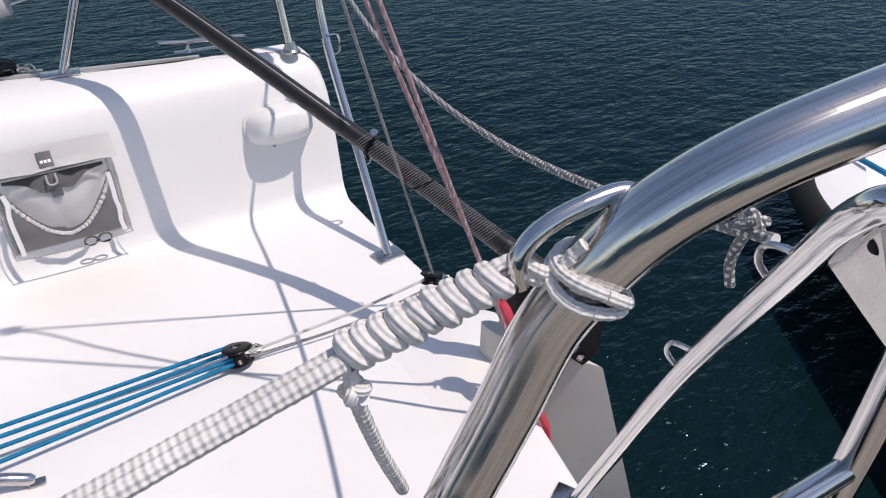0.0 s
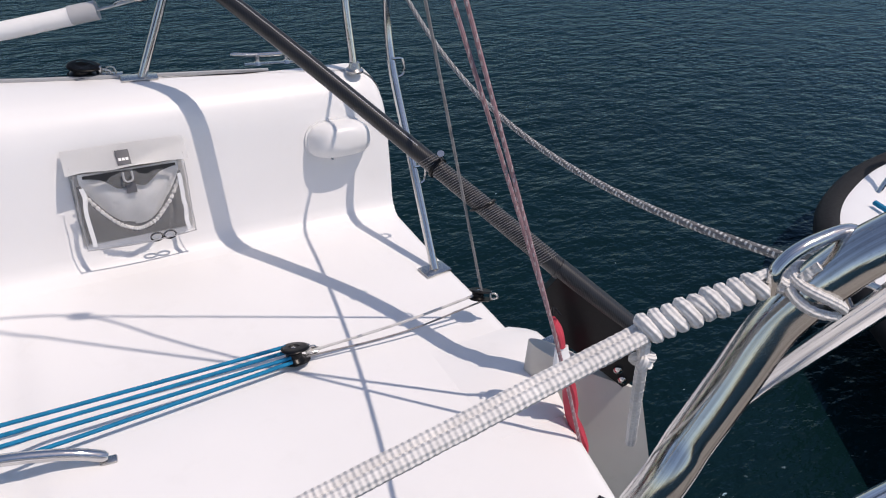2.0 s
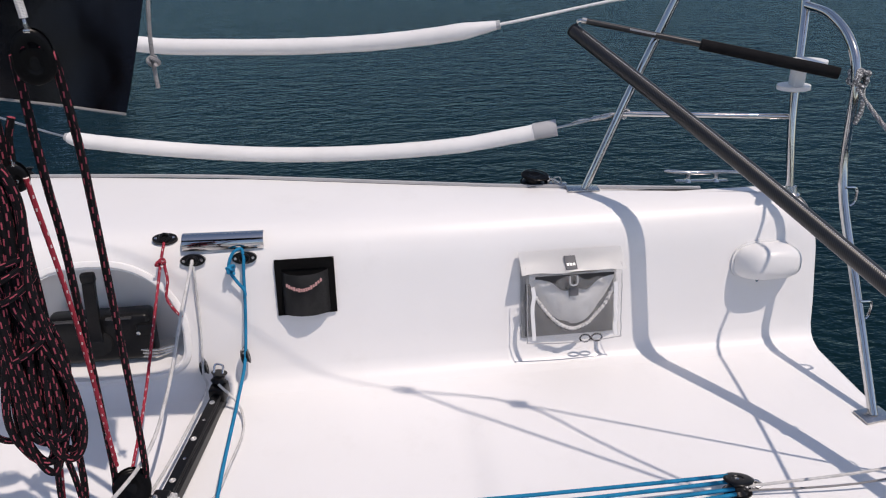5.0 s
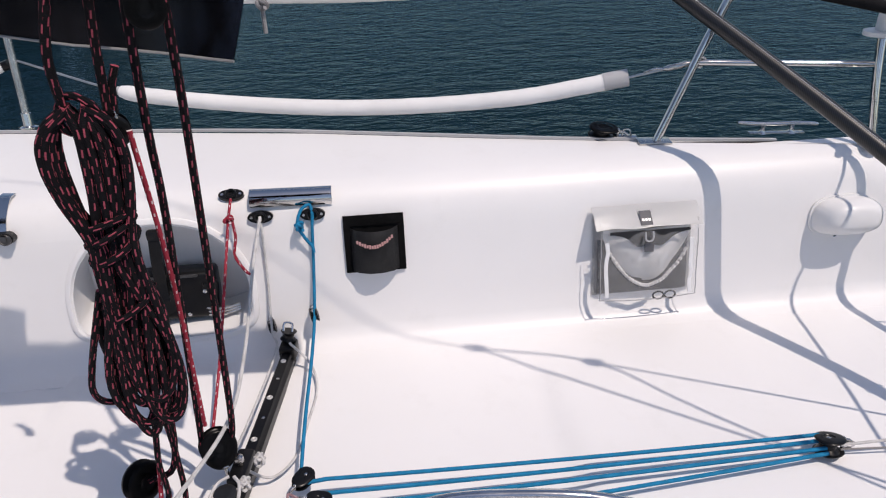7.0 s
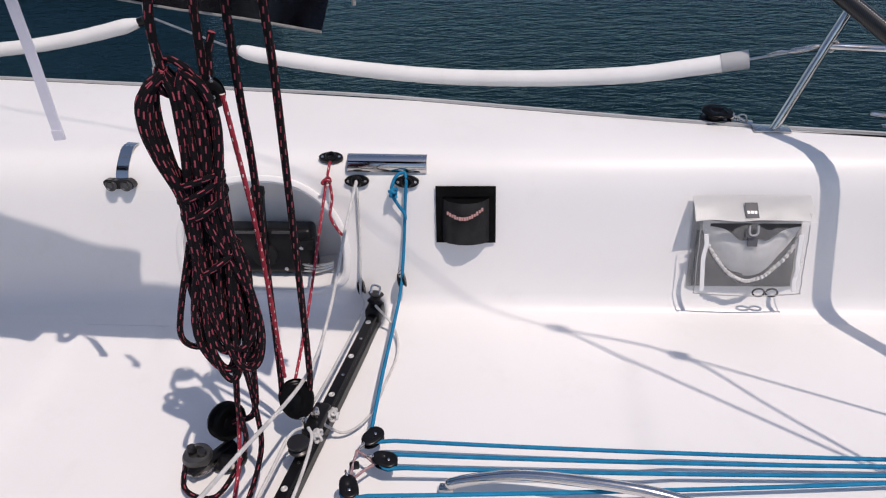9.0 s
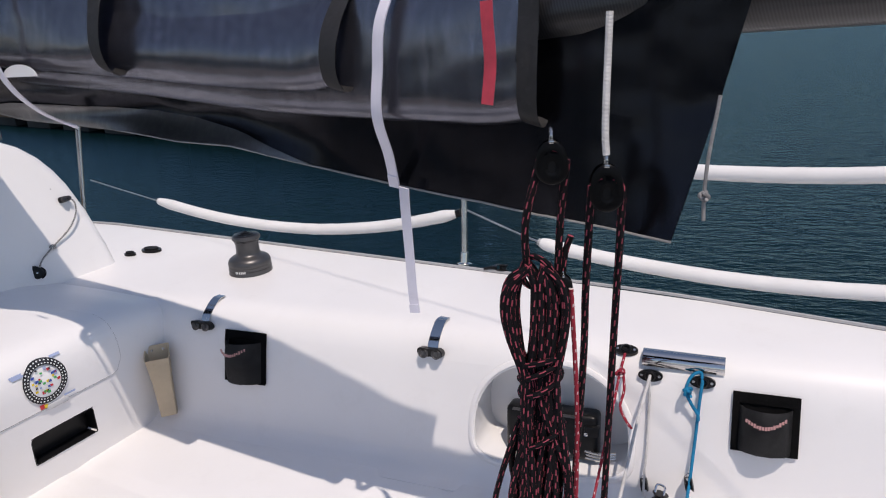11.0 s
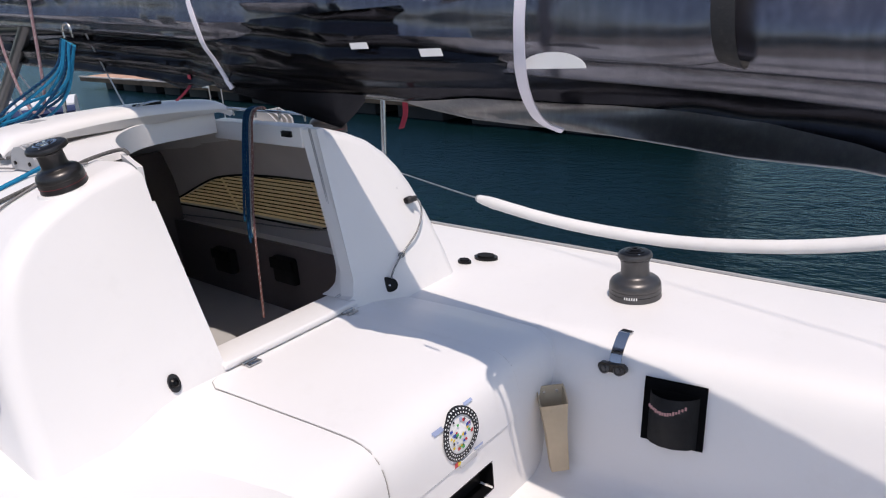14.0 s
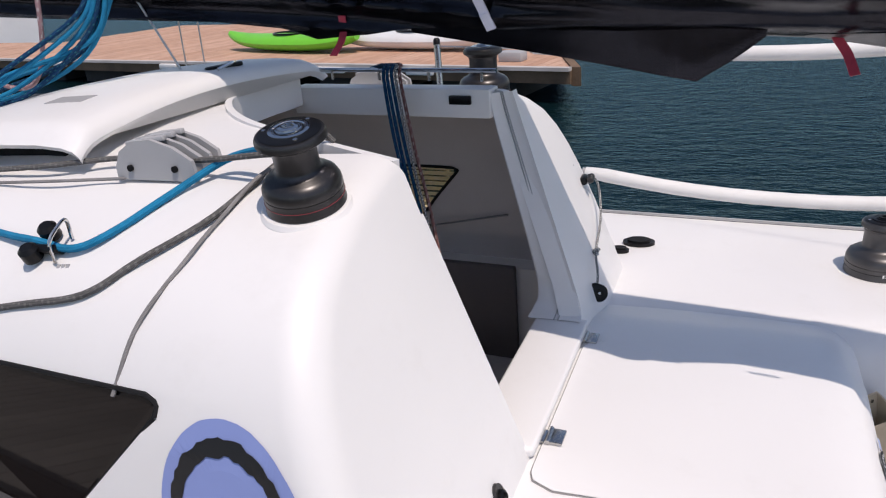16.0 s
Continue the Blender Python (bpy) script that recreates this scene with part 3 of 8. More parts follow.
# ---- cabin ----
HALF = [(0.80, 0.40), (0.797, 0.52), (0.775, 0.68), (0.745, 0.80), (0.715, 0.87), (0.675, 0.93), (0.615, 0.985), (0.54, 1.025), (0.44, 1.062), (0.30, 1.090), (0.15, 1.103), (0.0, 1.108)]


def bulk_x(y, z):
    return -2.08 - 0.345 * (z - 0.47) + 0.10 * (y - 1.84)


def dip(s, z):
    """How far the roof has come down, s metres ahead of the bulkhead, at a section height z."""
    return float(np.interp(s, (0.75, 1.0, 1.3, 1.7, 2.2, 3.0), (0.0, 0.012, 0.05, 0.12, 0.20, 0.26))) * max(0.0, (z - 0.80) / 0.308)


def cabin_row(s, inset, shrink=1.0):
    """A section s metres ahead of the bulkhead, drawn in by inset."""
    row = []
    for sgn, prof in ((1, HALF), (-1, HALF[:-1][::-1])):
        for off, z in prof:
            o = off * (1 - inset / 0.80) * shrink
            zz = 0.40 + (z - 0.40) * (1 - inset * 0.55 / 0.70)
            y0 = 1.745 + sgn * o
            x = bulk_x(y0, zz) - s
            row.append((x, y0 + 0.131 * s, zz - dip(s, zz)))
    return row


R = 0.055
def cabin_rows(grow=0.0, start=0.0):
    steps = [(start + R * (1 - math.cos(a)), R * (1 - math.sin(a)) + grow) for a in np.linspace(0, math.pi / 2, 7)]
    steps = [(s, i) for s, i in steps]
    rest = [(start + 0.3, grow, 1), (0.75, grow, 1.0), (1.0, grow, 0.995), (1.3, grow, 0.988), (1.6, grow, 0.98), (2.0, grow + 0.01, 0.95), (2.4, grow + 0.02, 0.92), (3.2, grow + 0.06, 0.82), (4.0, grow + 0.16, 0.66), (4.5, grow + 0.34, 0.45)]
    return [cabin_row(s, i) for s, i in steps] + [cabin_row(*r) for r in rest]


cabin = solo("cabin_wall", loft(cabin_rows(), closed=True), GEL, "white gelcoat cabin trunk with rounded shoulders", "cabin", kind="structure", smooth=32)
inner = loft(cabin_rows(0.035, 0.055), closed=True)
# companionway: through the bulkhead and on through the roof
oy0, oy1 = 1.490, 2.035
door = loft([[(bulk_x(y, z) + d, y + sh, z) for y, z, sh in ((oy0, 0.508, 0), (oy1 - 0.03, 0.508, 0), (oy1 + 0.010, 0.575, 0.0), (2.130, 1.03, 0.0), (2.152, 1.20, 0), (1.470, 1.20, 0), (1.478, 1.075, 0), (1.490, 1.045, 0))] for d in (0.08, -0.20)], closed=True)
roofcut = prism([(-2.26, 1.475, 0.98), (-2.25, 2.13, 0.98), (-2.88, 2.213, 0.98), (-2.90, 1.95, 0.98), (-2.84, 1.79, 0.98), (-2.70, 1.65, 0.98), (-2.49, 1.552, 0.98), (-2.34, 1.492, 0.98)], (0, 0, 0.3))
def side_pt(s, off_z, out=0.0):
    """A point on the port side of the cabin, s metres ahead of the bulkhead at height z."""
    offs, zs = zip(*[(o, z) for o, z in HALF])
    o = float(np.interp(off_z, zs, offs)) + out
    y0 = 1.745 - o
    return (bulk_x(y0, off_z) - s, y0 + 0.131 * s, off_z)




def rounded(pts, cut):
    """The outline with its corners cut back twice."""
    for c in (cut, cut * 0.4):
        out = []
        for a, b, d_ in zip(pts[-1:] + pts[:-1], pts, pts[1:] + pts[:1]):
            for o_ in (a, d_):
                length = math.hypot(o_[0] - b[0], o_[1] - b[1])
                k = min(c, 0.35 * length) / length
                out.append((b[0] + (o_[0] - b[0]) * k, b[1] + (o_[1] - b[1]) * k))
        pts = out
    return pts


WOUT = rounded([(0.235, 0.862), (0.9, 0.863), (1.6, 0.845), (1.65, 0.80), (1.55, 0.60), (0.578, 0.60)], 0.032)
wincut = bmesh.new()
a = [wincut.verts.new(side_pt(s, z, 0.05)) for s, z in WOUT]
b = [wincut.verts.new(side_pt(s, z, -0.09)) for s, z in WOUT]
wincut.faces.new(a[::-1]); wincut.faces.new(b)
for k in range(len(a)):
    wincut.faces.new((a[k], a[(k + 1) % len(a)], b[(k + 1) % len(a)], b[k]))
carve(cabin, [inner, door, roofcut, wincut])
win = bmesh.new()
a = [win.verts.new(side_pt(s, z, -0.004)) for s, z in WOUT]
b = [win.verts.new(side_pt(s, z, -0.010)) for s, z in WOUT]
win.faces.new(a[::-1]); win.faces.new(b)
for k in range(len(a)):
    win.faces.new((a[k], a[(k + 1) % len(a)], b[(k + 1) % len(a)], b[k]))
gring = [side_pt(s_, z_, 0.0005) for s_, z_ in WOUT]
w1 = thing("window_1", side_pt(0.6, 0.7), "dark smoked acrylic cabin side window", "window", kind="structure")
part("pane", win, SMOKED, w1, smooth=0)
part("gasket", tube(gring + gring[:1], 0.004, 6, caps=False), RUBBER, w1, "thin black gasket")

# the cabin's inside: liner walls, shelf, floor
def star_pt(s, z, out=0.0):
    """A point on the starboard side of the cabin, s metres ahead of the bulkhead at height z."""
    y0 = 1.745 + float(np.interp(z, [h[1] for h in HALF], [h[0] for h in HALF])) * float(np.interp(s, (0.8, 1.6, 2.4), (1.0, 0.98, 0.92))) + out
    return Vector((bulk_x(y0, z) - s, y0 + 0.131 * s, z))


SOUT = spline([(s, z, 0) for s, z in ((0.405, 0.750), (0.45, 0.759), (0.8, 0.758), (1.1, 0.745), (1.35, 0.712), (1.55, 0.658), (1.75, 0.590), (1.90, 0.540), (1.93, 0.524), (1.88, 0.518), (1.3, 0.517), (0.78, 0.517), (0.70, 0.524), (0.645, 0.550), (0.52, 0.655), (0.41, 0.742), (0.405, 0.750))], 4)[:-1]


def inside_window(s, z):
    """Whether a place on the starboard side lies within the window's outline."""
    hit = False
    for a, b in zip(SOUT, SOUT[1:] + SOUT[:1]):
        if (a.y > z) != (b.y > z) and s < a.x + (z - a.y) / (b.y - a.y) * (b.x - a.x):
            hit = not hit
    return hit


carve(cabin, [loft([[star_pt(p.x, p.y, o_) for p in SOUT] for o_ in (0.05, -0.10)], closed=True)])
w2 = thing("window_2", star_pt(0.9, 0.62), "amber smoked acrylic cabin side window behind a slatted blind", "window", kind="structure")
pane = part("pane", loft([[star_pt(p.x, p.y, o_) for p in SOUT] for o_ in (-0.004, -0.009)], closed=True), AMBER, w2, smooth=0)
pane.visible_shadow = False
ring = [star_pt(p.x, p.y, -0.052) for p in SOUT]
part("gasket", tube(ring + ring[:1], 0.005, 8, caps=False), RUBBER, w2, "black rubber gasket")
linerbm = bmesh.new()
lz = [0.405] + list(np.linspace(0.44, 0.80, 46)) + [0.87, 0.93, 0.985, 1.025, 1.055]
ls = list(np.linspace(0.07, 2.05, 130))
grid = [[linerbm.verts.new(star_pt(s, z, -0.050)) for z in lz] for s in ls]
for i in range(len(ls) - 1):
    for k in range(len(lz) - 1):
        if not inside_window((ls[i] + ls[i + 1]) / 2, (lz[k] + lz[k + 1]) / 2):
            linerbm.faces.new((grid[i][k], grid[i + 1][k], grid[i + 1][k + 1], grid[i][k + 1]))
solo("liner_starboard", linerbm, LINER, "grey moulded cabin liner", "wall", kind="structure")
solo("cabin_floor", block((2.6, 1.55, 0.03), (-3.45, 1.88, 0.10), Matrix.Rotation(radians(-7.5), 4, "Z")), GELGREY, "grey cabin floor", "floor", kind="structure")
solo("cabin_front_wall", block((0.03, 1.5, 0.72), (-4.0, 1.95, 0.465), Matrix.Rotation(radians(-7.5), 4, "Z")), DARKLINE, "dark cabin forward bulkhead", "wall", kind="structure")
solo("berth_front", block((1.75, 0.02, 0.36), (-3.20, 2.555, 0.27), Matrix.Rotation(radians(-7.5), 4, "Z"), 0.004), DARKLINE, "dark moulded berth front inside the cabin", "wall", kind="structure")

# ---- rails ----
def weld_plate(parent, at, size=(0.11, 0.055), turn=0.0):
    return part("foot_plate", block((size[0], size[1], 0.006), (at[0], at[1], at[2] + 0.003), Matrix.Rotation(radians(turn), 4, "Z"), 0.002), WORNSTEEL, parent)


TR = 0.0125


def pushpit_starboard():
    t = thing("stern_rail", (1.85, 2.35, 0.435), "polished stainless steel stern rail tubes on the starboard quarter", "stern rail", "stern rails")
    part("front_leg", tube([(1.542, 2.356, 0.437), (1.655, 2.385, 0.70), (1.80, 2.415, 1.02), (1.86, 2.42, 1.16)], TR, 14), STEEL, t)
    part("rear_leg", tube(spline([(2.145, 2.216, 0.437), (2.135, 2.27, 0.66), (2.155, 2.33, 0.85), (2.18, 2.39, 0.965), (2.165, 2.42, 1.06), (2.05, 2.42, 1.15), (1.86, 2.42, 1.165)], 6), TR, 14), STEEL, t)
    part("middle_bar", tube([(1.64, 2.382, 0.665), (2.133, 2.275, 0.665)], 0.009, 12), STEEL, t)
    leg = spline([(2.178, 1.70, 0.004), (2.183, 1.88, 0.27), (2.188, 2.055, 0.536), (2.186, 2.10, 0.80), (2.188, 2.16, 0.90), (2.187, 2.27, 0.955), (2.182, 2.385, 0.965)], 6)
    part("inner_leg", tube(leg, TR, 14), STEEL, t)
    weld_plate(t, (1.535, 2.356, 0.436), (0.10, 0.05), -5)
    part("base_flange", lathe([(0.028, 0.0), (0.028, 0.006), (0.02, 0.012), (0.0145, 0.03)], (2.145, 2.216, 0.436)), WORNSTEEL, t)
    weld_plate(t, (2.178, 1.70, 0.001), (0.085, 0.055), 8)
    for p in ((2.205, 2.035, 0.50), (2.20, 1.86, 0.235)):
        part("eye", tube(spline([(p[0] - 0.02, p[1], p[2] + 0.03), (p[0] + 0.012, p[1], p[2] + 0.026), (p[0] + 0.018, p[1], p[2]), (p[0] + 0.01, p[1] - 0.004, p[2] - 0.022), (p[0] - 0.02, p[1] - 0.01, p[2] - 0.024)], 4), 0.0035, 8), STEEL, t)
    return t


def pushpit_port():
    t = thing("stern_rail", (1.6, 0.35, 0.435), "polished stainless steel stern rail with scratched bends on the port quarter", "stern rail", "stern rails")
    part("front_leg", tube(spline([(1.30, 0.385, 0.437), (1.395, 0.354, 0.68), (1.482, 0.328, 0.894), (1.510, 0.3275, 0.948), (1.525, 0.327, 0.978), (1.537, 0.326, 1.006), (1.545, 0.322, 1.024), (1.5535, 0.316, 1.041), (1.564, 0.309, 1.056), (1.583, 0.298, 1.072), (1.615, 0.287, 1.084), (1.66, 0.276, 1.094), (1.74, 0.258, 1.106), (1.86, 0.23, 1.12)], 10), 0.0116, 28), STEEL, t)
    part("rear_leg", tube(spline([(1.845, 0.335, 0.437), (1.862, 0.331, 0.73), (1.866, 0.328, 0.92), (1.868, 0.30, 1.04), (1.86, 0.235, 1.12)], 8), TR, 20), STEEL, t)
    part("inner_leg", tube(spline([(2.078, 0.789, 0.004), (2.015, 0.67, 0.30), (1.95, 0.548, 0.60), (1.875, 0.425, 0.85), (1.848, 0.388, 0.92), (1.845, 0.365, 0.945), (1.853, 0.345, 0.935), (1.866, 0.330, 0.88)], 8), TR, 20), STEEL, t)
    part("middle_bar", tube([(1.862, 0.331, 0.73), (1.425, 0.345, 0.735)], 0.010, 16), STEEL, t)
    weld_plate(t, (2.082, 0.795, 0.0), (0.07, 0.07), 30)
    g = prism([(1.850, 0.376, 0.932), (1.858, 0.342, 0.93), (1.866, 0.334, 0.83), (1.876, 0.405, 0.865)], (0.003, 0.001, 0))
    part("gusset", g, WORNSTEEL, t)
    for p in ((1.861, 0.372, 0.905), (1.866, 0.348, 0.885)):
        part("bolt", lathe([(0.006, -0.004), (0.006, 0.002), (0.003, 0.003)], p, (-0.95, -0.25, 0.1), 12), BLACK, t)
    part("loop_eye", tube(spline([(1.567, 0.315, 1.053), (1.559, 0.3205, 1.058), (1.543, 0.3235, 1.0555), (1.531, 0.325, 1.051), (1.5245, 0.3255, 1.045), (1.523, 0.325, 1.039), (1.5245, 0.3252, 1.033)], 6), 0.0033, 12), STEEL, t)
    for p in ((1.946, 0.545, 0.625), (1.879, 0.436, 0.838)):
        part("eye", tube(spline([(p[0], p[1] - 0.01, p[2] + 0.022), (p[0] - 0.005, p[1] + 0.016, p[2] + 0.018), (p[0] - 0.005, p[1] + 0.02, p[2]), (p[0] + 0.01, p[1] + 0.006, p[2] - 0.026)], 4), 0.0032, 8), STEEL, t)
    return t


pushpit_starboard()
pushpit_port()


# ---- sail bundle on the boom ----
def along(s, off, z):
    """A point s metres ahead of the boom's end along the midline, off to starboard."""
    p = Vector((0.51, mid_y(0.51), 0)) + AX * s + SIDE * off
    return (p.x, p.y, z)


HEM_S = (0.026, 0.14, 0.305, 0.422, 0.636, 0.871, 0.977, 1.134, 1.33, 1.517, 1.605, 1.73, 1.94, 2.07, 2.18, 2.35, 2.55, 2.77, 2.95, 3.065, 3.2, 3.28, 3.45, 5.5)
HEM_Z = (0.983, 0.986, 0.987, 1.004, 1.031, 1.065, 1.081, 1.104, 1.112, 1.131, 1.140, 1.146, 1.168, 1.188, 1.208, 1.222, 1.238, 1.252, 1.255, 1.242, 1.234, 1.262, 1.285, 1.40)


def hem_z(s):
    return float(np.interp(s, HEM_S, HEM_Z))


def hem_off(s):
    return float(np.interp(s, (0.026, 0.30, 0.63, 1.0, 1.35, 1.75, 2.26, 2.75, 3.1, 4.0), (0.014, 0.105, 0.102, 0.105, 0.115, 0.122, 0.06, -0.03, 0.05, 0.0)))


def wrinkle(s, z, k=1.0):
    """Creases of stiff cloth: broad waves, slanting crumples and fine lines."""
    w = 0.010 * noise.noise(Vector((s * 2.2, z * 6.0, 3.1)))
    w += 0.007 * noise.noise(Vector((s * 5.0 + z * 4.0, z * 11.0 - s * 2.0, 5.3)))
    r_ = noise.noise(Vector((s * 3.0 - z * 5.0, z * 9.0 + s * 4.0, 8.9)))
    w += 0.008 * (1 - min(1.0, abs(r_) * 5.0)) ** 2
    w = (0.55 + 0.45 * min(1.0, max(0.0, s - 1.2))) * w
    grow = min(1.0, max(0.0, (s - 1.45) / 0.6))
    run = (z - 0.070 * s) / 0.052 + 0.5 * noise.noise(Vector((s * 0.8, z * 3.0, 1.7)))
    pleat = (1 - abs(math.sin(math.pi * run))) ** 0.8
    return k * (w + 0.002 * noise.noise(Vector((s * 14.0, z * 26.0, 9.7)))) - 0.020 * grow * (pleat - 0.4)


def foot_point(s, q):
    hz = hem_z(s)
    z = hz + (1.44 - hz) * q
    shift = -0.26 * (z - 0.983) * max(0.0, 1 - (s - 0.026) / 0.35)
    lean = float(np.interp(s, (0.0, 0.3, 0.9, 1.45, 1.75, 2.2, 2.8), (0.06, -0.01, 0.0, -0.01, -0.14, -0.20, -0.02)))
    off = hem_off(s) + lean * min(1.0, q / 0.5) ** 0.8
    hollow = float(np.interp(s, (0.80, 1.10, 1.45, 1.75, 2.15), (0.0, 0.040, 0.062, 0.055, 0.0)))
    off += hollow * math.sin(math.pi * min(1.0, (z - hz) / 0.15))
    return along(s + shift, off + wrinkle(s, z, min(0.8, 0.3 + q)) + 0.005 * noise.noise(Vector((s * 5, 0, 1))), z)


def skirt():
    ss = sorted(set([round(0.026 + 5.474 * (i / 190) ** 1.15, 4) for i in range(191)] + list(HEM_S)))
    bm = loft([[foot_point(s, k / 22) for k in range(23)] for s in ss])
    bmesh.ops.solidify(bm, geom=bm.faces[:], thickness=0.003)
    return bm


# reach inward and height of a fold's rounded bottom, outer face to inner face
ROLL = ((0.000, 0.075), (0.000, 0.055), (0.003, 0.036), (0.009, 0.020), (0.019, 0.008), (0.032, 0.001), (0.046, 0.002), (0.058, 0.012), (0.066, 0.028), (0.070, 0.050))


def fold_row(s, off, base, top, lean, spread):
    """A section through a fold: outer cloth, rounded bottom, inner cloth."""
    row = []
    for k in range(9):
        f = 1 - k / 9
        z = base + 0.075 + (top - base - 0.075) * f
        row.append(along(s, off + lean * f ** 1.4 - 0.006 * math.sin(math.pi * f) + wrinkle(s, z), z))
    for d, z in ROLL:
        row.append(along(s, off + d + wrinkle(s, base + z, 0.15 + z * 8), base + z))
    for k in range(1, 8):
        f = k / 7
        z = base + 0.05 + (top - base - 0.05) * f
        row.append(along(s, off + 0.07 + spread * f + 0.4 * wrinkle(s + 3.0, z), z))
    return row


def flake(end, off, inboard, zb, zt, rise, rake, lean, spread=0.05, start=5.5, n=150):
    """One fold of cloth hanging along the boom, open at its after end, with a worn tape along that edge."""
    rows, tape = [], []
    for i in range(n + 8):
        s = start + (end - start) * (min(i, n) / n) ** 0.85 - (i - n) * 0.0055 * (i > n)
        q = s - end
        o = off + (inboard - off) * min(1.0, max(0.0, q) / 0.55) + 0.004 * math.sin(s * 2.3 + off * 30) * min(1, max(0.0, q) * 2)
        base = zb + rise * q + 0.010 * noise.noise(Vector((s * 1.6, off * 9, 0))) + 0.012 * max(0.0, 1 - abs(q) / 0.10) ** 2
        top = max(base + 0.15, min(zt + 0.10 * max(0, q), float(np.interp(s, (1.15, 1.50), (1.50, 1.70)))))
        row = [Vector(p) + AX * rake * (p[2] - base) for p in fold_row(s, o, base, top, lean, spread)]
        rows.append(row)
        if i >= n:
            tape.append(row)
    bm = loft(rows)
    bmesh.ops.solidify(bm, geom=bm.faces[:], thickness=0.003)
    ob = part("flake", bm, SAIL, sail, smooth=60)
    bm = loft(tape)
    for v in bm.verts:
        v.co -= SIDE * 0.0022
    bmesh.ops.solidify(bm, geom=bm.faces[:], thickness=0.0045)
    part("leech_tape", bm, SAILTAPE, sail, "worn grey tape along the sail's edge", 60)
    return ob


sail = thing("furled_mainsail", along(2.0, 0, 1.3), "black laminate mainsail flaked loosely along the boom", "sail")
part("foot_panel", skirt(), SAILSHADED, sail, "black sail foot with pale hem", 60)
flake(1.300, -0.100, -0.088, 1.292, 1.58, 0.070, 0.10, 0.10)
flake(0.688, -0.050, -0.058, 1.241, 1.48, 0.070, -0.06, 0.125)
flake(0.315, 0.040, -0.022, 1.157, 1.43, 0.085, -0.03, 0.025)
flake(0.45, 0.080, 0.085, 1.26, 1.40, 0.04, 0.0, 0.02)
part("boom", tube([along(-0.345, 0.175, 1.38), along(-0.335, 0.175, 1.38), along(-0.30, 0.175, 1.38), along(0.10, 0.150, 1.375), along(0.40, 0.115, 1.350), along(5.6, 0.115, 1.53)], [0.045, 0.060, 0.068, 0.066, 0.042, 0.040], 24), CARBON, sail)
part("hem", tube([Vector(foot_point(s, 0.0)) - SIDE * 0.002 for s in sorted(set(list(np.linspace(0.026, 2.30, 80)) + [q for q in HEM_S if q < 2.3]))], 0.0022, 6), SAILLEDGE, sail, "pale grey worn sail hem")
# pale strip laid over the foot, imitating light bounced up from the deck
rows = []
for s in np.linspace(0.86, 2.20, 60):
    wide = 0.060 * min(1.0, (s - 0.85) / 0.45, (2.22 - s) / 0.3)
    rows.append([Vector(foot_point(s, wide * k / 6 / (1.44 - hem_z(s)))) - SIDE * 0.004 for k in range(7)])
bm = loft(rows)
bmesh.ops.solidify(bm, geom=bm.faces[:], thickness=0.002)
part("sheen_strip", bm, FOOTSHEEN, sail, "pale strip of painted sheen along the sail foot", 60)
# the corner of cloth that hangs below the foot
rows = []
for s, z0 in ((2.262, 1.216), (2.285, 1.198), (2.32, 1.172), (2.375, 1.138), (2.44, 1.150), (2.51, 1.164), (2.645, 1.190), (2.77, 1.212), (2.95, 1.244)):
    rows.append([along(s, 0.035 - 0.03 * k / 8 + 0.008 * noise.noise(Vector((s * 6, k * 0.4, 2))), z0 + (1.30 - z0) * k / 8) for k in range(9)])
bm = loft(rows)
bmesh.ops.solidify(bm, geom=bm.faces[:], thickness=0.003)
part("drooping_corner", bm, SAILSHADED, sail, smooth=60)


# ---- starboard wall helpers ----
def wall(x, z, out=0.0):
    """A point on the starboard cockpit wall, out metres towards the cockpit."""
    y = float(np.interp(z, (0.05, 0.13, 0.31, 0.345, 0.378, 0.406, 0.425, 0.433), (2.086, 2.105, 2.148, 2.158, 2.172, 2.193, 2.222, 2.255)))
    return Vector((x, y - out * 0.97, z + out * 0.22))


WALLTURN = Matrix.Rotation(radians(-13), 4, "X")


def rope(name, pts, r, material, label, category="rope", group="", n=8, seg=10, smooth_path=True):
    return solo(name, tube(spline(pts, n) if smooth_path else pts, r, seg), material, label, category, group, smooth=60)


def knot_bm(at, r, size, seed, turns=3, bm=None):
    rnd = random.Random(seed)
    pts = []
    for i in range(14 * turns):
        a = i * 2 * math.pi / 14
        pts.append(Vector(at) + Vector((size * math.cos(a) * (0.7 + 0.3 * math.sin(a * 1.7 + seed)), size * math.sin(a * 1.31 + 1), size * math.sin(a) * 0.9)))
    return tube(spline(pts, 2), r, 8, bm)


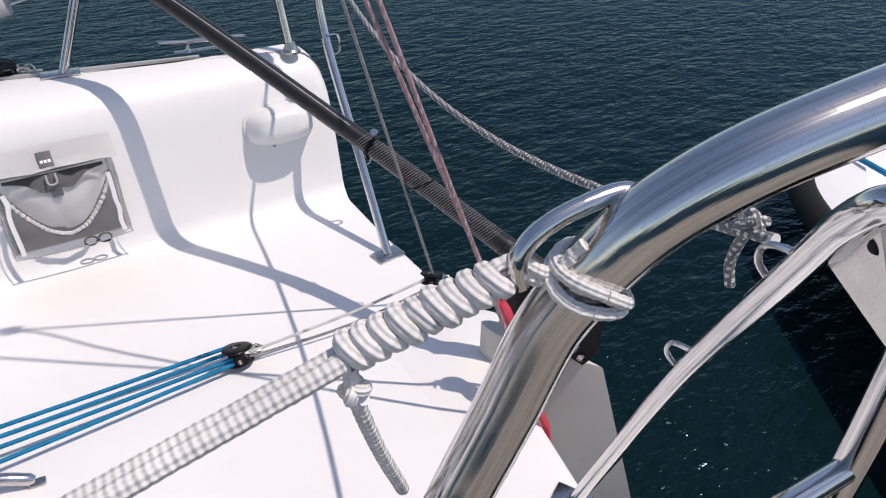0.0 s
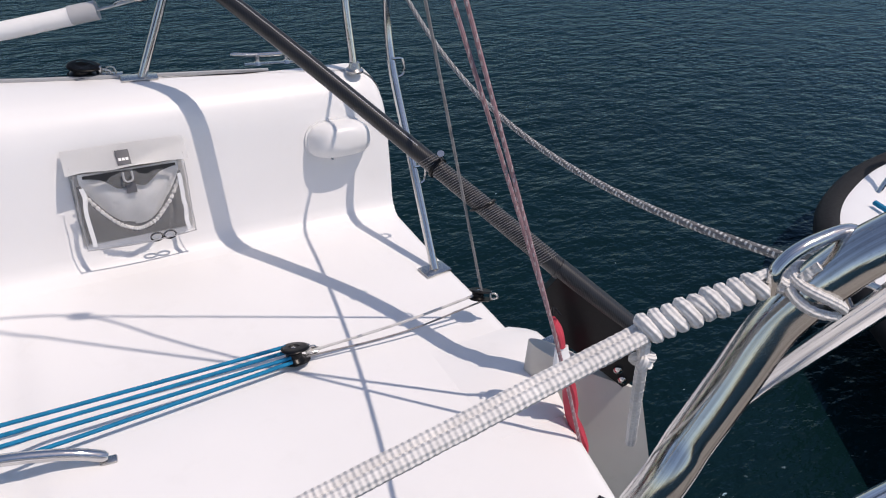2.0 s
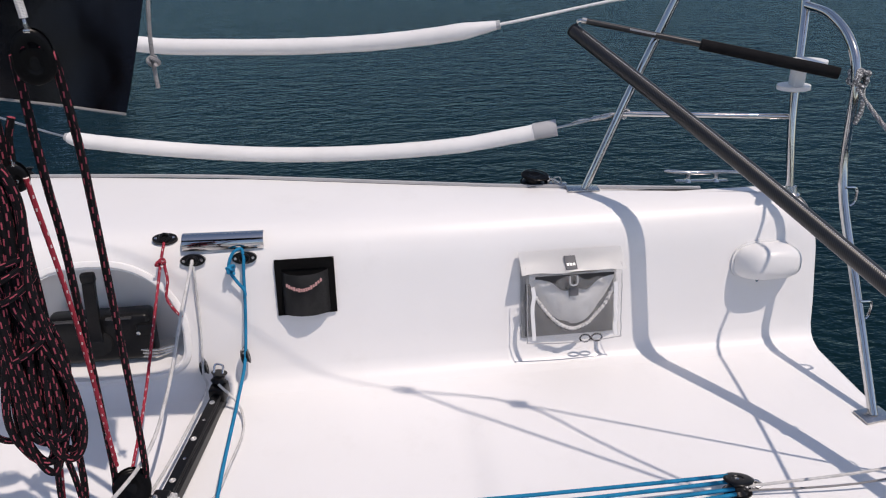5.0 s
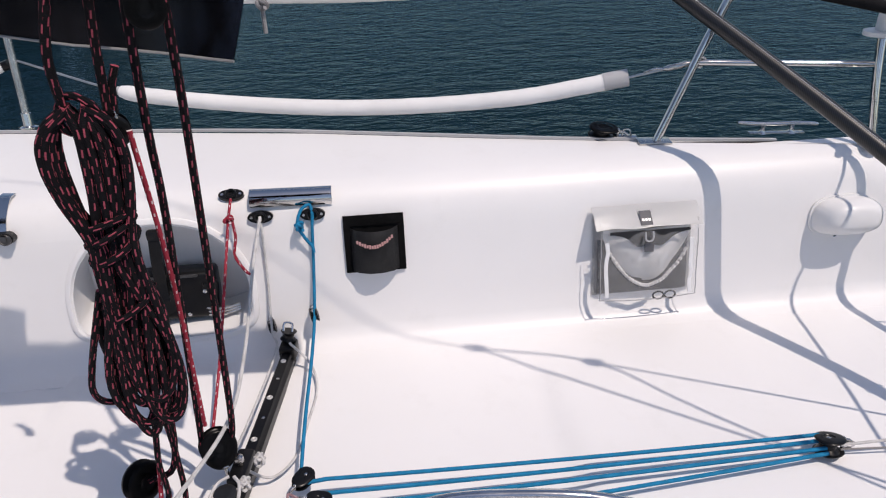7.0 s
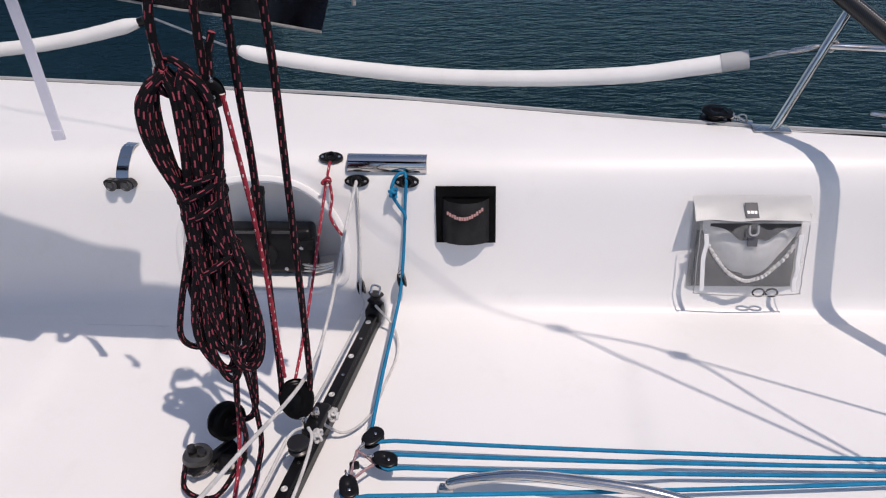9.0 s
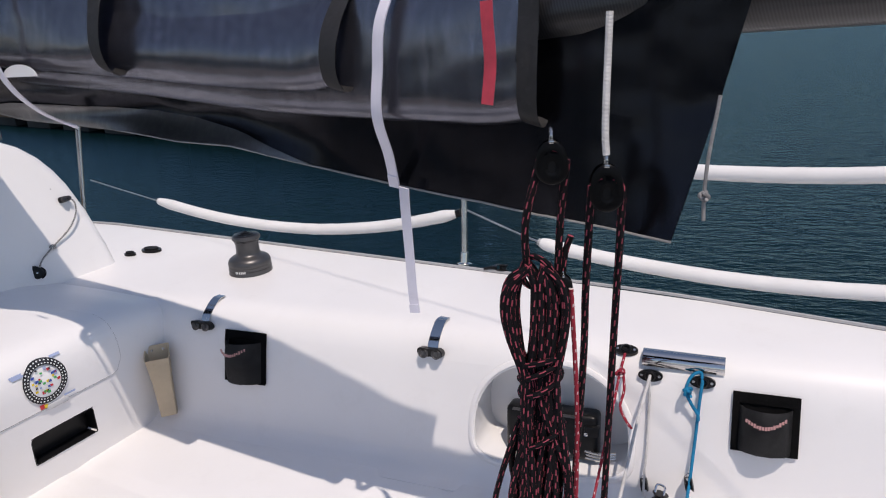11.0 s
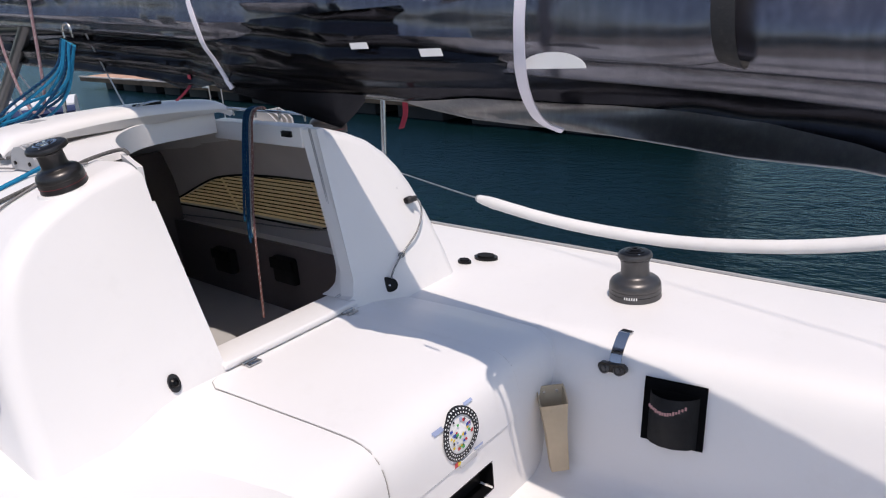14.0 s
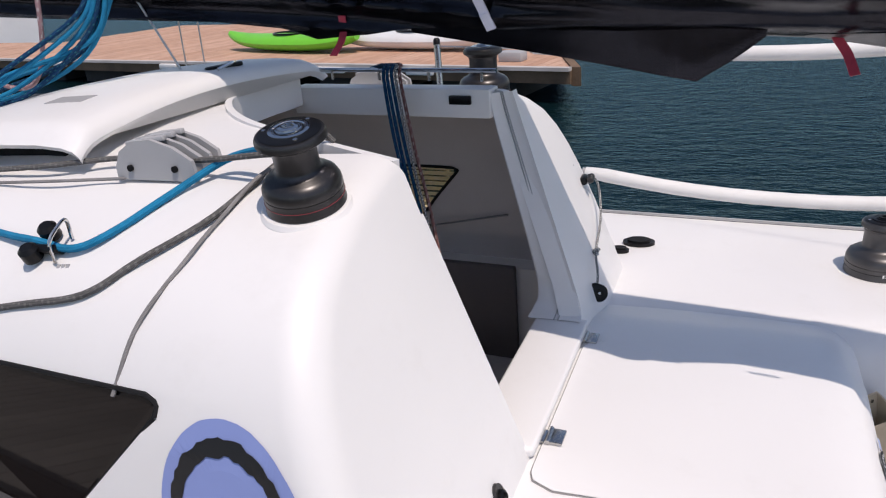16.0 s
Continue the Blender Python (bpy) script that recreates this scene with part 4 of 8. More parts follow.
def cheek_plate(c, h, s, out, r, point=0.5, vents=0):
    """One cheek of a block: an egg-shaped plate with a rounded rim; vents cuts it into a rim, spokes and a hub."""
    def egg(a, k, z):
        rr = r * k * (1.0 + point * max(0, math.cos(a)) ** 3)
        return c + h * math.cos(a) * rr + s * math.sin(a) * rr + out * z * r
    if vents:
        n = vents * 4
        rings = [(0.27, 0.14), (0.44, 0.19), (0.66, 0.16), (0.86, 0.18), (0.97, 0.13), (1.02, 0.05)]
        bm = bmesh.new()
        vs = [[bm.verts.new(egg(2 * math.pi * (k + 0.5) / n, q, z)) for k in range(n)] for q, z in rings]
        for m in range(len(rings) - 1):
            for k in range(n):
                if m != 1 or k % 4 == 0:
                    bm.faces.new((vs[m][k], vs[m + 1][k], vs[m + 1][(k + 1) % n], vs[m][(k + 1) % n]))
        bmesh.ops.solidify(bm, geom=bm.faces[:], thickness=r * 0.09)
        return bm
    n = 32
    prof = [(0.16, 0.0), (1.0, 0.0), (1.02, 0.07), (0.95, 0.15), (0.80, 0.19), (0.42, 0.20), (0.36, 0.14), (0.16, 0.14)]
    return loft([[egg(2 * math.pi * k / n, q, z) for q, z in prof] for k in range(n + 1)], closed=True, caps=False)


def sheave_arc(c, axis, toward, r, a0, a1, n=9):
    """Points round a sheave, the angle counted from the direction toward, in degrees."""
    ax = Vector(axis).normalized()
    u = (Vector(toward) - ax * Vector(toward).dot(ax)).normalized()
    v = ax.cross(u)
    return [Vector(c) + (u * math.cos(radians(a)) + v * math.sin(radians(a))) * r for a in np.linspace(a0, a1, n)]


def cheek_block(name, at, axis, r, label, hang=None, group="", wide=0.5, vents=0, point=0.5):
    """A sailing block: two cheeks, a grooved sheave, a pin, a steel head and a shackle towards hang."""
    ax = Vector(axis).normalized()
    t = thing(name, at, label, "block", group)
    w = r * wide
    h = Vector(hang).normalized() if hang else Vector((0, 0, 1))
    h = (h - ax * h.dot(ax)).normalized()
    s = ax.cross(h)
    for sg in (-1, 1):
        c = Vector(at) + ax * sg * w * 0.8
        part("cheek", cheek_plate(c, h, s, ax * sg, r, point, vents), BLACK, t)
        if not vents:
            part("rivet", lathe([(r * 0.17, 0), (r * 0.17, r * 0.16), (r * 0.08, r * 0.19)], c, ax * sg, 12), WORNSTEEL, t)
    part("sheave", lathe([(r * 0.9, -w * 0.75), (r * 0.66, -w * 0.3), (r * 0.66, w * 0.3), (r * 0.9, w * 0.75)], at, ax, 24), BLACK, t)
    head = Vector(at) + h * r * (0.92 + point)
    turn = Matrix((s, ax, h)).transposed().to_4x4()
    part("head", block((r * 0.36, w * 1.7 + r * 0.3, r * 0.2), head, turn, r * 0.06), WORNSTEEL, t)
    e = head + h * r * 0.05
    part("shackle", tube(spline([e - ax * w * 0.6, e - ax * w * 0.6 + h * r * 0.4, e + h * r * 0.72, e + ax * w * 0.6 + h * r * 0.4, e + ax * w * 0.6], 5), r * 0.11, 8), WORNSTEEL, t)
    return t


# ---- lifelines and stanchions ----
def stanchion(base, top, label):
    t = thing("stanchion", base, label, "stanchion", "lifeline stanchions")
    b, u = Vector(base), Vector(top)
    part("post", tube([b, u], 0.0125, 14), WORNSTEEL, t)
    part("socket", lathe([(0.03, 0), (0.03, 0.005), (0.018, 0.010), (0.0165, 0.05), (0.0135, 0.052)], b, u - b, 20), STEEL, t)
    part("cap", lathe([(0.0135, -0.01), (0.0135, 0.008), (0.008, 0.016)], u, u - b, 14), BLACK, t)


stanchion((-0.43, 2.80, 0.436), (-0.445, 2.93, 1.08), "satin steel lifeline stanchion on the side deck")
stanchion((-2.70, 2.985, 0.436), (-2.745, 3.13, 1.07), "satin steel lifeline stanchion beside the cabin")


def lifeline(pts, pad_from, pad_to, label, r=0.027, wire=0.0030, cover=None):
    """A wire with a padded white sleeve over part of its length."""
    t = thing("lifeline", pts[0], label, "lifeline", "padded lifelines")
    line = spline(pts, 10)
    part("wire", tube(line, wire, 8), cover or WIRE, t)
    n = len(line)
    a, b = int(n * pad_from), int(n * pad_to)
    sl = line[a:b]
    rnd = random.Random(len(line) + a)
    rs = [r * (0.55 + 0.45 * min(1, i / 3.0)) * (1 + 0.015 * math.sin(i * 1.9) + rnd.uniform(-0.012, 0.012)) for i in range(len(sl))]
    for i in range(3):
        rs[-1 - i] *= (0.72, 0.9, 1.0)[i]
    part("padded_sleeve", tube(sl, rs, 18, flat=0.92), PAD, t, smooth=60)
    for i in (a, b - 1):
        d = (line[min(i + 1, n - 1)] - line[max(i - 1, 0)]).normalized()
        part("end_tie", tube([line[i] - d * 0.012, line[i] + d * 0.012], r * 0.5, 10), GREYPL, t)
    return t, line


t, ln = lifeline([(1.66, 2.395, 0.665), (1.465, 2.442, 0.612), (1.319, 2.473, 0.579), (1.144, 2.511, 0.545), (0.875, 2.569, 0.517), (0.599, 2.628, 0.505), (0.319, 2.688, 0.511), (0.038, 2.748, 0.531), (-0.129, 2.784, 0.556), (-0.432, 2.848, 0.65)], 0.125, 0.89, "sagging lower lifeline in a white padded sleeve", wire=0.0038)
part("grey_cuff", tube([(1.465, 2.442, 0.612), (1.395, 2.457, 0.597)], 0.0285, 18, flat=0.92), GREYPL, t)
part("turnbuckle", tube([(1.64, 2.40, 0.66), (1.625, 2.403, 0.656), (1.60, 2.41, 0.648), (1.575, 2.416, 0.642), (1.56, 2.42, 0.638)], [0.004, 0.009, 0.009, 0.009, 0.004], 10), WORNSTEEL, t)
part("lashing", knot_bm((1.655, 2.39, 0.667), 0.003, 0.016, 4), WORNSTEEL, t)
part("shackle", tube(spline([(1.56, 2.42, 0.640), (1.53, 2.415, 0.642), (1.51, 2.43, 0.628), (1.53, 2.44, 0.628), (1.56, 2.425, 0.640)], 4), 0.003, 8), WORNSTEEL, t)
t, ln = lifeline([(1.80, 2.418, 1.012), (1.624, 2.459, 0.986), (1.25, 2.543, 0.905), (0.982, 2.603, 0.864), (0.72, 2.661, 0.845), (0.452, 2.721, 0.839), (0.18, 2.782, 0.845), (-0.10, 2.845, 0.90), (-0.44, 2.925, 1.05)], 0.245, 0.86, "upper lifeline in a white padded sleeve with tape at its end", wire=0.0045, cover=WHITEPL)
part("tape", tube([(1.262, 2.541, 0.908), (1.29, 2.535, 0.914)], 0.007, 10), TUBEM, t)
t, ln = lifeline([(-0.432, 2.85, 0.645), (-0.469, 2.853, 0.631), (-0.693, 2.875, 0.578), (-0.915, 2.896, 0.54), (-1.188, 2.922, 0.514), (-1.489, 2.95, 0.513), (-1.823, 2.982, 0.537), (-2.211, 3.019, 0.598), (-2.64, 3.03, 0.69)], 0.13, 0.875, "lower lifeline in a white padded sleeve beside the winch")
part("end_ring", tube([(-0.452, 2.852, 0.637), (-0.475, 2.854, 0.629)], 0.016, 12), BLACK, t)
t, ln = lifeline([(-0.445, 2.93, 1.06), (-1.5, 3.0, 1.0), (-2.743, 3.127, 1.055)], 0.1, 0.9, "upper lifeline in a white padded sleeve above the side deck")


# ---- tiller, rudder, extension ----
TIP, HEAD, END = Vector((1.497, 2.437, 0.906)), Vector((2.19, 1.18, 0.325)), Vector((2.345, 1.025, 0.19))
TPATH = spline([TIP, (1.80, 1.985, 0.663), (2.057, 1.560, 0.440), HEAD], 40)


def on_tiller(f):
    k = max(0.0, min(1.0, f)) * (len(TPATH) - 1)
    i = min(int(k), len(TPATH) - 2)
    return TPATH[i].lerp(TPATH[i + 1], k - i), (TPATH[i + 1] - TPATH[i]).normalized()


def tiller_r(f):
    return 0.0205 + 0.0020 * f


tiller = thing("tiller", HEAD, "black carbon tiller with a whipped grip", "tiller")
part("shaft", tube([on_tiller(k / 40)[0] for k in range(41)], [tiller_r(k / 40) for k in range(41)], 24), CARBON, tiller)
d = on_tiller(0)[1]
part("end_plug", lathe([(0.0205, 0), (0.019, 0.008), (0.010, 0.012)], TIP, -d, 20), RUBBER, tiller)
stitch = bmesh.new()
for k in range(0, 160):
    f = 0.02 + 0.62 * k / 160
    a, d = on_tiller(f)
    side = d.cross(Vector((0, 0, 1))).normalized()
    up = side.cross(d)
    n_ = (up * 0.94 + side * 0.34).normalized()
    tube([a + n_ * tiller_r(f) - d * 0.0016, a + n_ * tiller_r(f) + d * 0.0016], 0.0013, 5, stitch)
part("stitching", stitch, STICKWHITE, tiller, "white stitched seam")
for k in range(62):
    f = 0.66 + 0.315 * k / 62
    a, d = on_tiller(f)
    side = d.cross(Vector((0, 0, 1))).normalized()
    up = side.cross(d)
    pts = [a + d * (0.012 * math.sin(u)) + (side * math.cos(u) + up * math.sin(u)) * (tiller_r(f) + 0.0006) for u in np.linspace(-0.2, 2.5, 9)]
    part("whipping_turn", tube(pts, 0.0008, 5), R_FINE, tiller)
kn, d = on_tiller(0.685)
side = d.cross(Vector((0, 0, 1))).normalized()
up = side.cross(d)
part("knob", lathe([(0.005, 0), (0.005, 0.02), (0.009, 0.022), (0.009, 0.03)], kn + up * 0.024, up + side * 0.5, 12), STEEL, tiller)
part("clamp", tube([kn - d * 0.004, kn + d * 0.004], 0.0275, 20), BLACK, tiller)
tie, d = on_tiller(0.80)
part("cord_tie", tube([tie + (side * math.cos(u) + up * math.sin(u)) * 0.0285 + d * (0.02 * math.sin(u)) for u in np.linspace(0, 6.28, 14)], 0.0022, 6), BLACK, tiller, "black cord tie")
d = (END - HEAD).normalized()

rud = thing("rudder", (2.30, 1.21, -0.1), "cream rudder blade under a black carbon rudder head", "rudder")
aft = Vector((d.x, d.y, 0)).normalized()
nrm = Vector((aft.y, -aft.x, 0))
o = Vector((HEAD.x, HEAD.y, 0))
part("head_spine", tube([HEAD - d * 0.01, HEAD + d * 0.03, END], [0.0235, 0.024, 0.022], 20), CARBON, rud)
zt, ze = HEAD.z, END.z
L_ = (Vector((END.x, END.y, 0)) - o).length
pl = [o + aft * 0.0 + Vector((0, 0, zt)), o + aft * L_ + Vector((0, 0, ze)), o + aft * (L_ - 0.005) + Vector((0, 0, ze - 0.10)), o + aft * (L_ - 0.03) + Vector((0, 0, ze - 0.135)), o + aft * 0.03 + Vector((0, 0, zt - 0.175)), o + aft * -0.03 + Vector((0, 0, zt - 0.06))]
part("head_cheek", prism([p + nrm * 0.022 for p in pl], nrm * -0.044), BLACK, rud, "black carbon rudder head")
for q, w in ((L_ - 0.05, ze - 0.085), (L_ - 0.035, ze - 0.11)):
    part("bolt", lathe([(0.010, 0), (0.010, 0.006), (0.005, 0.009)], o + aft * q + nrm * 0.022 + Vector((0, 0, w)), nrm, 14), STEEL, rud)
    part("bolt", lathe([(0.010, 0), (0.010, 0.006), (0.005, 0.009)], o + aft * q - nrm * 0.022 + Vector((0, 0, w)), -nrm, 14), STEEL, rud)
rows = []
for z in np.linspace(0.115, -0.75, 12):
    row = []
    a0, a1 = -0.045, L_ + 0.012 + 0.30 * max(0, 0.05 - z)
    for k in range(24):
        u = k / 24 * 2 * math.pi
        c = 0.5 - 0.5 * math.cos(u)
        th = 0.026 * (math.sin(math.pi * min(1, c) ** 0.6)) * (1 if u < math.pi else -1)
        row.append(o + aft * (a0 + (a1 - a0) * c) + nrm * th + Vector((0, 0, min(z, 0.115 - 0.075 * c))))
    rows.append(row)
part("blade", loft(rows, closed=True), surface("cream_blade", (0.60, 0.58, 0.53), 0.4, vary=0.08, dirt=(0.4, 0.38, 0.33), dirty=0.3), rud, "cream painted rudder blade")
part("gudgeon", block((0.07, 0.05, 0.03), (2.29, 1.255, 0.02), Matrix.Rotation(radians(8), 4, "Z"), 0.006), WORNSTEEL, rud)
part("pintle", tube([(2.285, 1.245, -0.12), (2.285, 1.245, 0.10)], 0.012, 14), STEEL, rud)

rows = []
for y, lift in ((1.385, 0.001), (1.36, 0.004), (1.33, 0.012), (1.27, 0.022), (1.20, 0.022), (1.14, 0.012), (1.09, 0.004), (1.06, 0.001)):
    e = float(np.interp(y, (1.06, 1.15, 1.19, 1.27, 1.35, 1.385), (2.19, 2.212, 2.235, 2.288, 2.292, 2.25)))
    rows.append([(1.93, y, -0.004), (2.00, y, 0.0005), (2.09, y, lift), (e - 0.02, y, lift), (e - 0.006, y, lift - 0.005), (e, y, lift - 0.02), (e - 0.01, y, -0.40), (1.95, y, -0.40)])
solo("transom_step", loft(rows, closed=True), GEL, "white moulded rudder step on the transom", "transom", kind="structure", smooth=45)

ext = thing("tiller_extension", (2.1, 2.24, 0.83), "black carbon tiller extension with a foam grip", "tiller extension")
ea, em, eb = Vector((1.512, 2.415, 0.939)), Vector((1.822, 2.290, 0.885)), Vector((2.165, 2.150, 0.822))
part("stick", tube([ea, em], 0.0085, 14), CARBON, ext)
part("ferrule", tube([ea, ea.lerp(em, 0.04)], 0.0095, 14), WORNSTEEL, ext)
part("foam_grip", tube([em, eb], [0.0155, 0.0165], 18), FOAM, ext, "black foam grip")
part("label_mark", ribbon([ea.lerp(em, 0.40) + Vector((0, -0.009, 0.003)), ea.lerp(em, 0.62) + Vector((0, -0.009, 0.003))], 0.005, 0.0008, (0, 0, 1)), GREYMARK, ext)
part("toggle", tube(spline([ea, (1.503, 2.42, 0.936), (1.50, 2.43, 0.922), TIP + Vector((0.004, -0.005, 0.014))], 4), 0.0045, 8), STEEL, ext, "steel universal joint")

holder = thing("extension_holder", (2.15, 2.325, 0.82), "white plastic pole holder clamped to the stern rail", "holder")
for z, w in ((0.822, 0.060), (0.742, 0.050)):
    c = Vector((2.138, 2.262 if z > 0.8 else 2.300, z))
    out = [c + Vector((w * math.cos(a), w * 0.75 * math.sin(a), 0)) for a in np.linspace(0, 2 * math.pi, 24)[:-1]]
    part("jaw", prism(out, (0, 0, 0.012)), WHITEPL, holder)
part("stem", block((0.034, 0.036, 0.085), (2.141, 2.296, 0.786), None, 0.005), WHITEPL, holder)


# ---- lines at the stern ----
BK1, BK2 = Vector((1.55, 1.385, 1.88)), Vector((1.745, 1.390, 1.53))
rope("backstay_tail", [BK2, (2.170, 1.440, 0.098)], 0.0035, R_FINE, "thin grey line rising from the transom block", "line", n=4)
rope("backstay_control", [BK1, (1.801, 1.261, 1.156), (2.105, 1.11, 0.299), (2.19, 1.07, 0.03)], 0.0042, R_PINK, "faded pink control line rising from the transom", "line", "pink control lines", n=4)
rope("backstay_control", [BK1, BK2, (1.844, 1.278, 1.153), (2.087, 1.04, 0.259), (2.205, 0.955, -0.18)], 0.0042, R_PINK, "faded pink control line rising from the transom", "line", "pink control lines", n=4)
cheek_block("backstay_block", BK2, (0.2, 1, 0.1), 0.022, "small black block in the backstay cascade", (-0.4, 0.05, 0.9))
cheek_block("backstay_block", BK1, (0.2, 1, 0.1), 0.022, "small black block at the foot of the backstay", (-0.8, 0.1, 0.9))
rope("backstay", [BK1, (-4.85, 2.24, 9.5)], 0.0022, WIRE, "thin wire backstay rising to the masthead", "wire", n=3, seg=8)
flag = thing("furled_flag", (2.14, 1.09, 0.1), "red and white flag rolled round the pink lines", "flag")
fa, fb = Vector((2.122, 1.095, 0.262)), Vector((2.215, 0.985, -0.165))
for k, (a, b, m_) in enumerate(((0.0, 0.14, REDCLOTH), (0.14, 0.30, STICKWHITE), (0.30, 1.0, REDCLOTH))):
    pts, rs = [], []
    for i in range(9):
        f = a + (b - a) * i / 8
        p = fa.lerp(fb, f) + Vector((0.006 * math.sin(f * 19), 0.006 * math.cos(f * 13), 0))
        pts.append(p)
        rs.append(0.010 + 0.016 * math.sin(math.pi * min(1, f * 0.85 + 0.1)) + 0.003 * math.sin(f * 31))
    part("cloth", tube(pts, rs, 10, flat=0.55), m_, flag)
part("clip", tube(spline([fa + Vector((-0.01, 0, 0.02)), fa + Vector((0, 0.012, 0.03)), fa + Vector((0.012, 0, 0.015))], 4), 0.003, 8), BLACK, flag)

cheek_block("transom_block", (2.167, 1.451, 0.083), (0.2, 0.3, 1.0), 0.024, "small black block shackled at the transom edge", (0.7, -0.6, -0.2))
rope("tackle_tail", [(1.70, 1.478, 0.03), (1.95, 1.462, 0.052), (2.155, 1.451, 0.083)], 0.0036, R_WHITE, "thin white line from the blue tackle to the transom", "line", n=4)
rope("tackle_tail", [(1.70, 1.474, 0.02), (1.95, 1.455, 0.025), (2.180, 1.440, 0.066)], 0.0024, R_FINE, "thin grey cord from the blue tackle to the transom", "line", n=4)

# mooring line between the two stern rails
A_, B_ = Vector((2.188, 2.105, 0.80)), Vector((1.90, 0.462, 0.846))
moor = thing("mooring_line", A_, "black and white mooring line slung across the stern", "rope")
part("span", tube(sag(A_, B_, 0.150, 40), 0.0052, 12), R_MOOR, moor, smooth=60)
part("knot", knot_bm(A_ + Vector((0.004, -0.004, 0.02)), 0.0062, 0.022, 2, 4), R_MOOR, moor, smooth=60)
part("tail", tube(spline([A_ + Vector((0.01, -0.02, 0)), A_ + Vector((0.015, -0.03, -0.06)), A_ + Vector((0.005, -0.03, -0.10))], 5), 0.0062, 10), R_MOOR, moor, smooth=60)
part("knot", knot_bm(B_ + Vector((0.012, 0.03, -0.006)), 0.0050, 0.0095, 5, 2), R_MOOR, moor, smooth=60)
part("knot", knot_bm(B_ + Vector((0.016, 0.050, -0.010)), 0.0050, 0.0095, 8, 2), R_MOOR, moor, smooth=60)
part("tail", tube(spline([B_ + Vector((0.012, 0.035, -0.015)), B_ + Vector((0.018, 0.045, -0.055)), B_ + Vector((0.02, 0.04, -0.080))], 5), 0.0050, 10), R_MOOR, moor, smooth=60)

# white braided lashing on the port rail
lash = thing("rail_lashing", (1.53, 0.325, 1.03), "pale grey braided lashing knotted round the port rail", "rope")
q0, q1 = Vector((1.519, 0.327, 1.037)), Vector((1.474, 0.345, 1.013))
far = q1 + Vector((-0.966, 0.045, -0.240)) * 0.34
foot_ = port((0.62, 2.34, 0.437))
axd = (q1 - q0).normalized()
sd = axd.cross(Vector((0, 0, 1))).normalized()
upv = sd.cross(axd)
for du, dv, r_ in ((-0.0038, -0.0006, 0.0035), (0.0038, -0.0026, 0.0035)):
    sh = sd * du + upv * dv
    part("strand", braid_tube(spline([q1 + sh * 0.8, q1.lerp(far, 0.3) + sh, q1.lerp(far, 0.65) + sh, far + sh, far.lerp(foot_, 0.5) + Vector((0, 0, 0.05)) + sh * 0.6, foot_], 12), r_, 125.0, 3, 0.045, 24), R_LASH, lash, smooth=60)
for k in range(9):
    c = q0.lerp(q1, (k + 0.45) / 9)
    size = 0.0040 + 0.0004 * math.sin(k * 2.7) - 0.0005 * (k < 2)
    ring = [c + axd * (0.0018 * math.sin(u + 0.6 + 0.3 * math.sin(k * 5.1))) + (sd * math.cos(u) * 1.12 + upv * math.sin(u)) * size for u in np.linspace(0, 2 * math.pi, 25)]
    part("wrap", braid_tube(ring, 0.0033, 150, 3, 0.085, 20), R_LASH, lash, smooth=60)
part("core", tube([q0, q1], 0.0035, 10), R_LASH, lash, smooth=60)
ra, rb = Vector((1.537, 0.326, 1.006)), Vector((1.5535, 0.316, 1.041))
rax = (rb - ra).normalized()
r1 = rax.cross(Vector((0, 0, 1))).normalized()
r2 = rax.cross(r1)
for k, f in enumerate((0.60, 0.735)):
    c = ra.lerp(rb, f)
    ring = [c + (r1 * math.cos(u) + r2 * math.sin(u)) * 0.0132 + rax * 0.0020 * math.sin(u * 2 + k * 1.3) for u in np.linspace(0, 2 * math.pi, 29)]
    part("rail_turn", braid_tube(ring, 0.0023, 130, 2, 0.12, 16), R_LASH, lash, smooth=60)
for k, (u, v) in enumerate(((0.0, 0.0), (0.004, -0.002))):
    g = ra.lerp(rb, 0.60 + 0.135 * k)
    part("bridle", braid_tube(spline([q0.lerp(q1, 0.16) + Vector((0, 0, u)), q0 + Vector((0.004, 0.001, u)), g + Vector((-0.0135, 0.006, 0.004 + v)), g + Vector((-0.006, 0.0, 0.0135))], 5), 0.0023, 130, 2, 0.12, 16), R_LASH, lash, smooth=60)
part("tail_knot", knot_bm(q1 + Vector((0.001, -0.004, -0.013)), 0.0024, 0.0032, 3, 2), R_LASH, lash, smooth=60)
part("tail", braid_tube(spline([q1 + Vector((0, -0.003, -0.003)), q1 + Vector((0.001, -0.004, -0.017)), q1 + Vector((0.010, 0.0, -0.050)), q1 + Vector((0.022, 0.006, -0.086))], 6), 0.0027, 130), R_LASH, lash, smooth=60)


# ---- blue tackle on the floor ----
tb = cheek_block("tackle_block", (1.672, 1.483, 0.030), (0.05, 0.25, 1), 0.030, "black triple block at the end of the blue tackle", (1, -0.03, 0), wide=0.6, point=0.3)
part("swivel", tube(spline([(1.71, 1.481, 0.03), (1.725, 1.486, 0.032), (1.735, 1.48, 0.03), (1.725, 1.474, 0.028), (1.71, 1.478, 0.03)], 4), 0.003, 8), WORNSTEEL, tb)
TURN_AX = (0.1, -0.15, 1)
TA, TB, TC = (0.483, 1.537, 0.045), (0.522, 1.463, 0.045), (0.450, 1.376, 0.05)
for p, dr in ((TA, (-0.5, -0.6, 0)), (TB, (-1, 0.2, 0)), (TC, (-0.3, 0.9, 0))):
    cheek_block("turning_block", p, TURN_AX, 0.020, "small black turning block lashed to the blue tackle", dr, "turning blocks", wide=0.36, point=0.85)
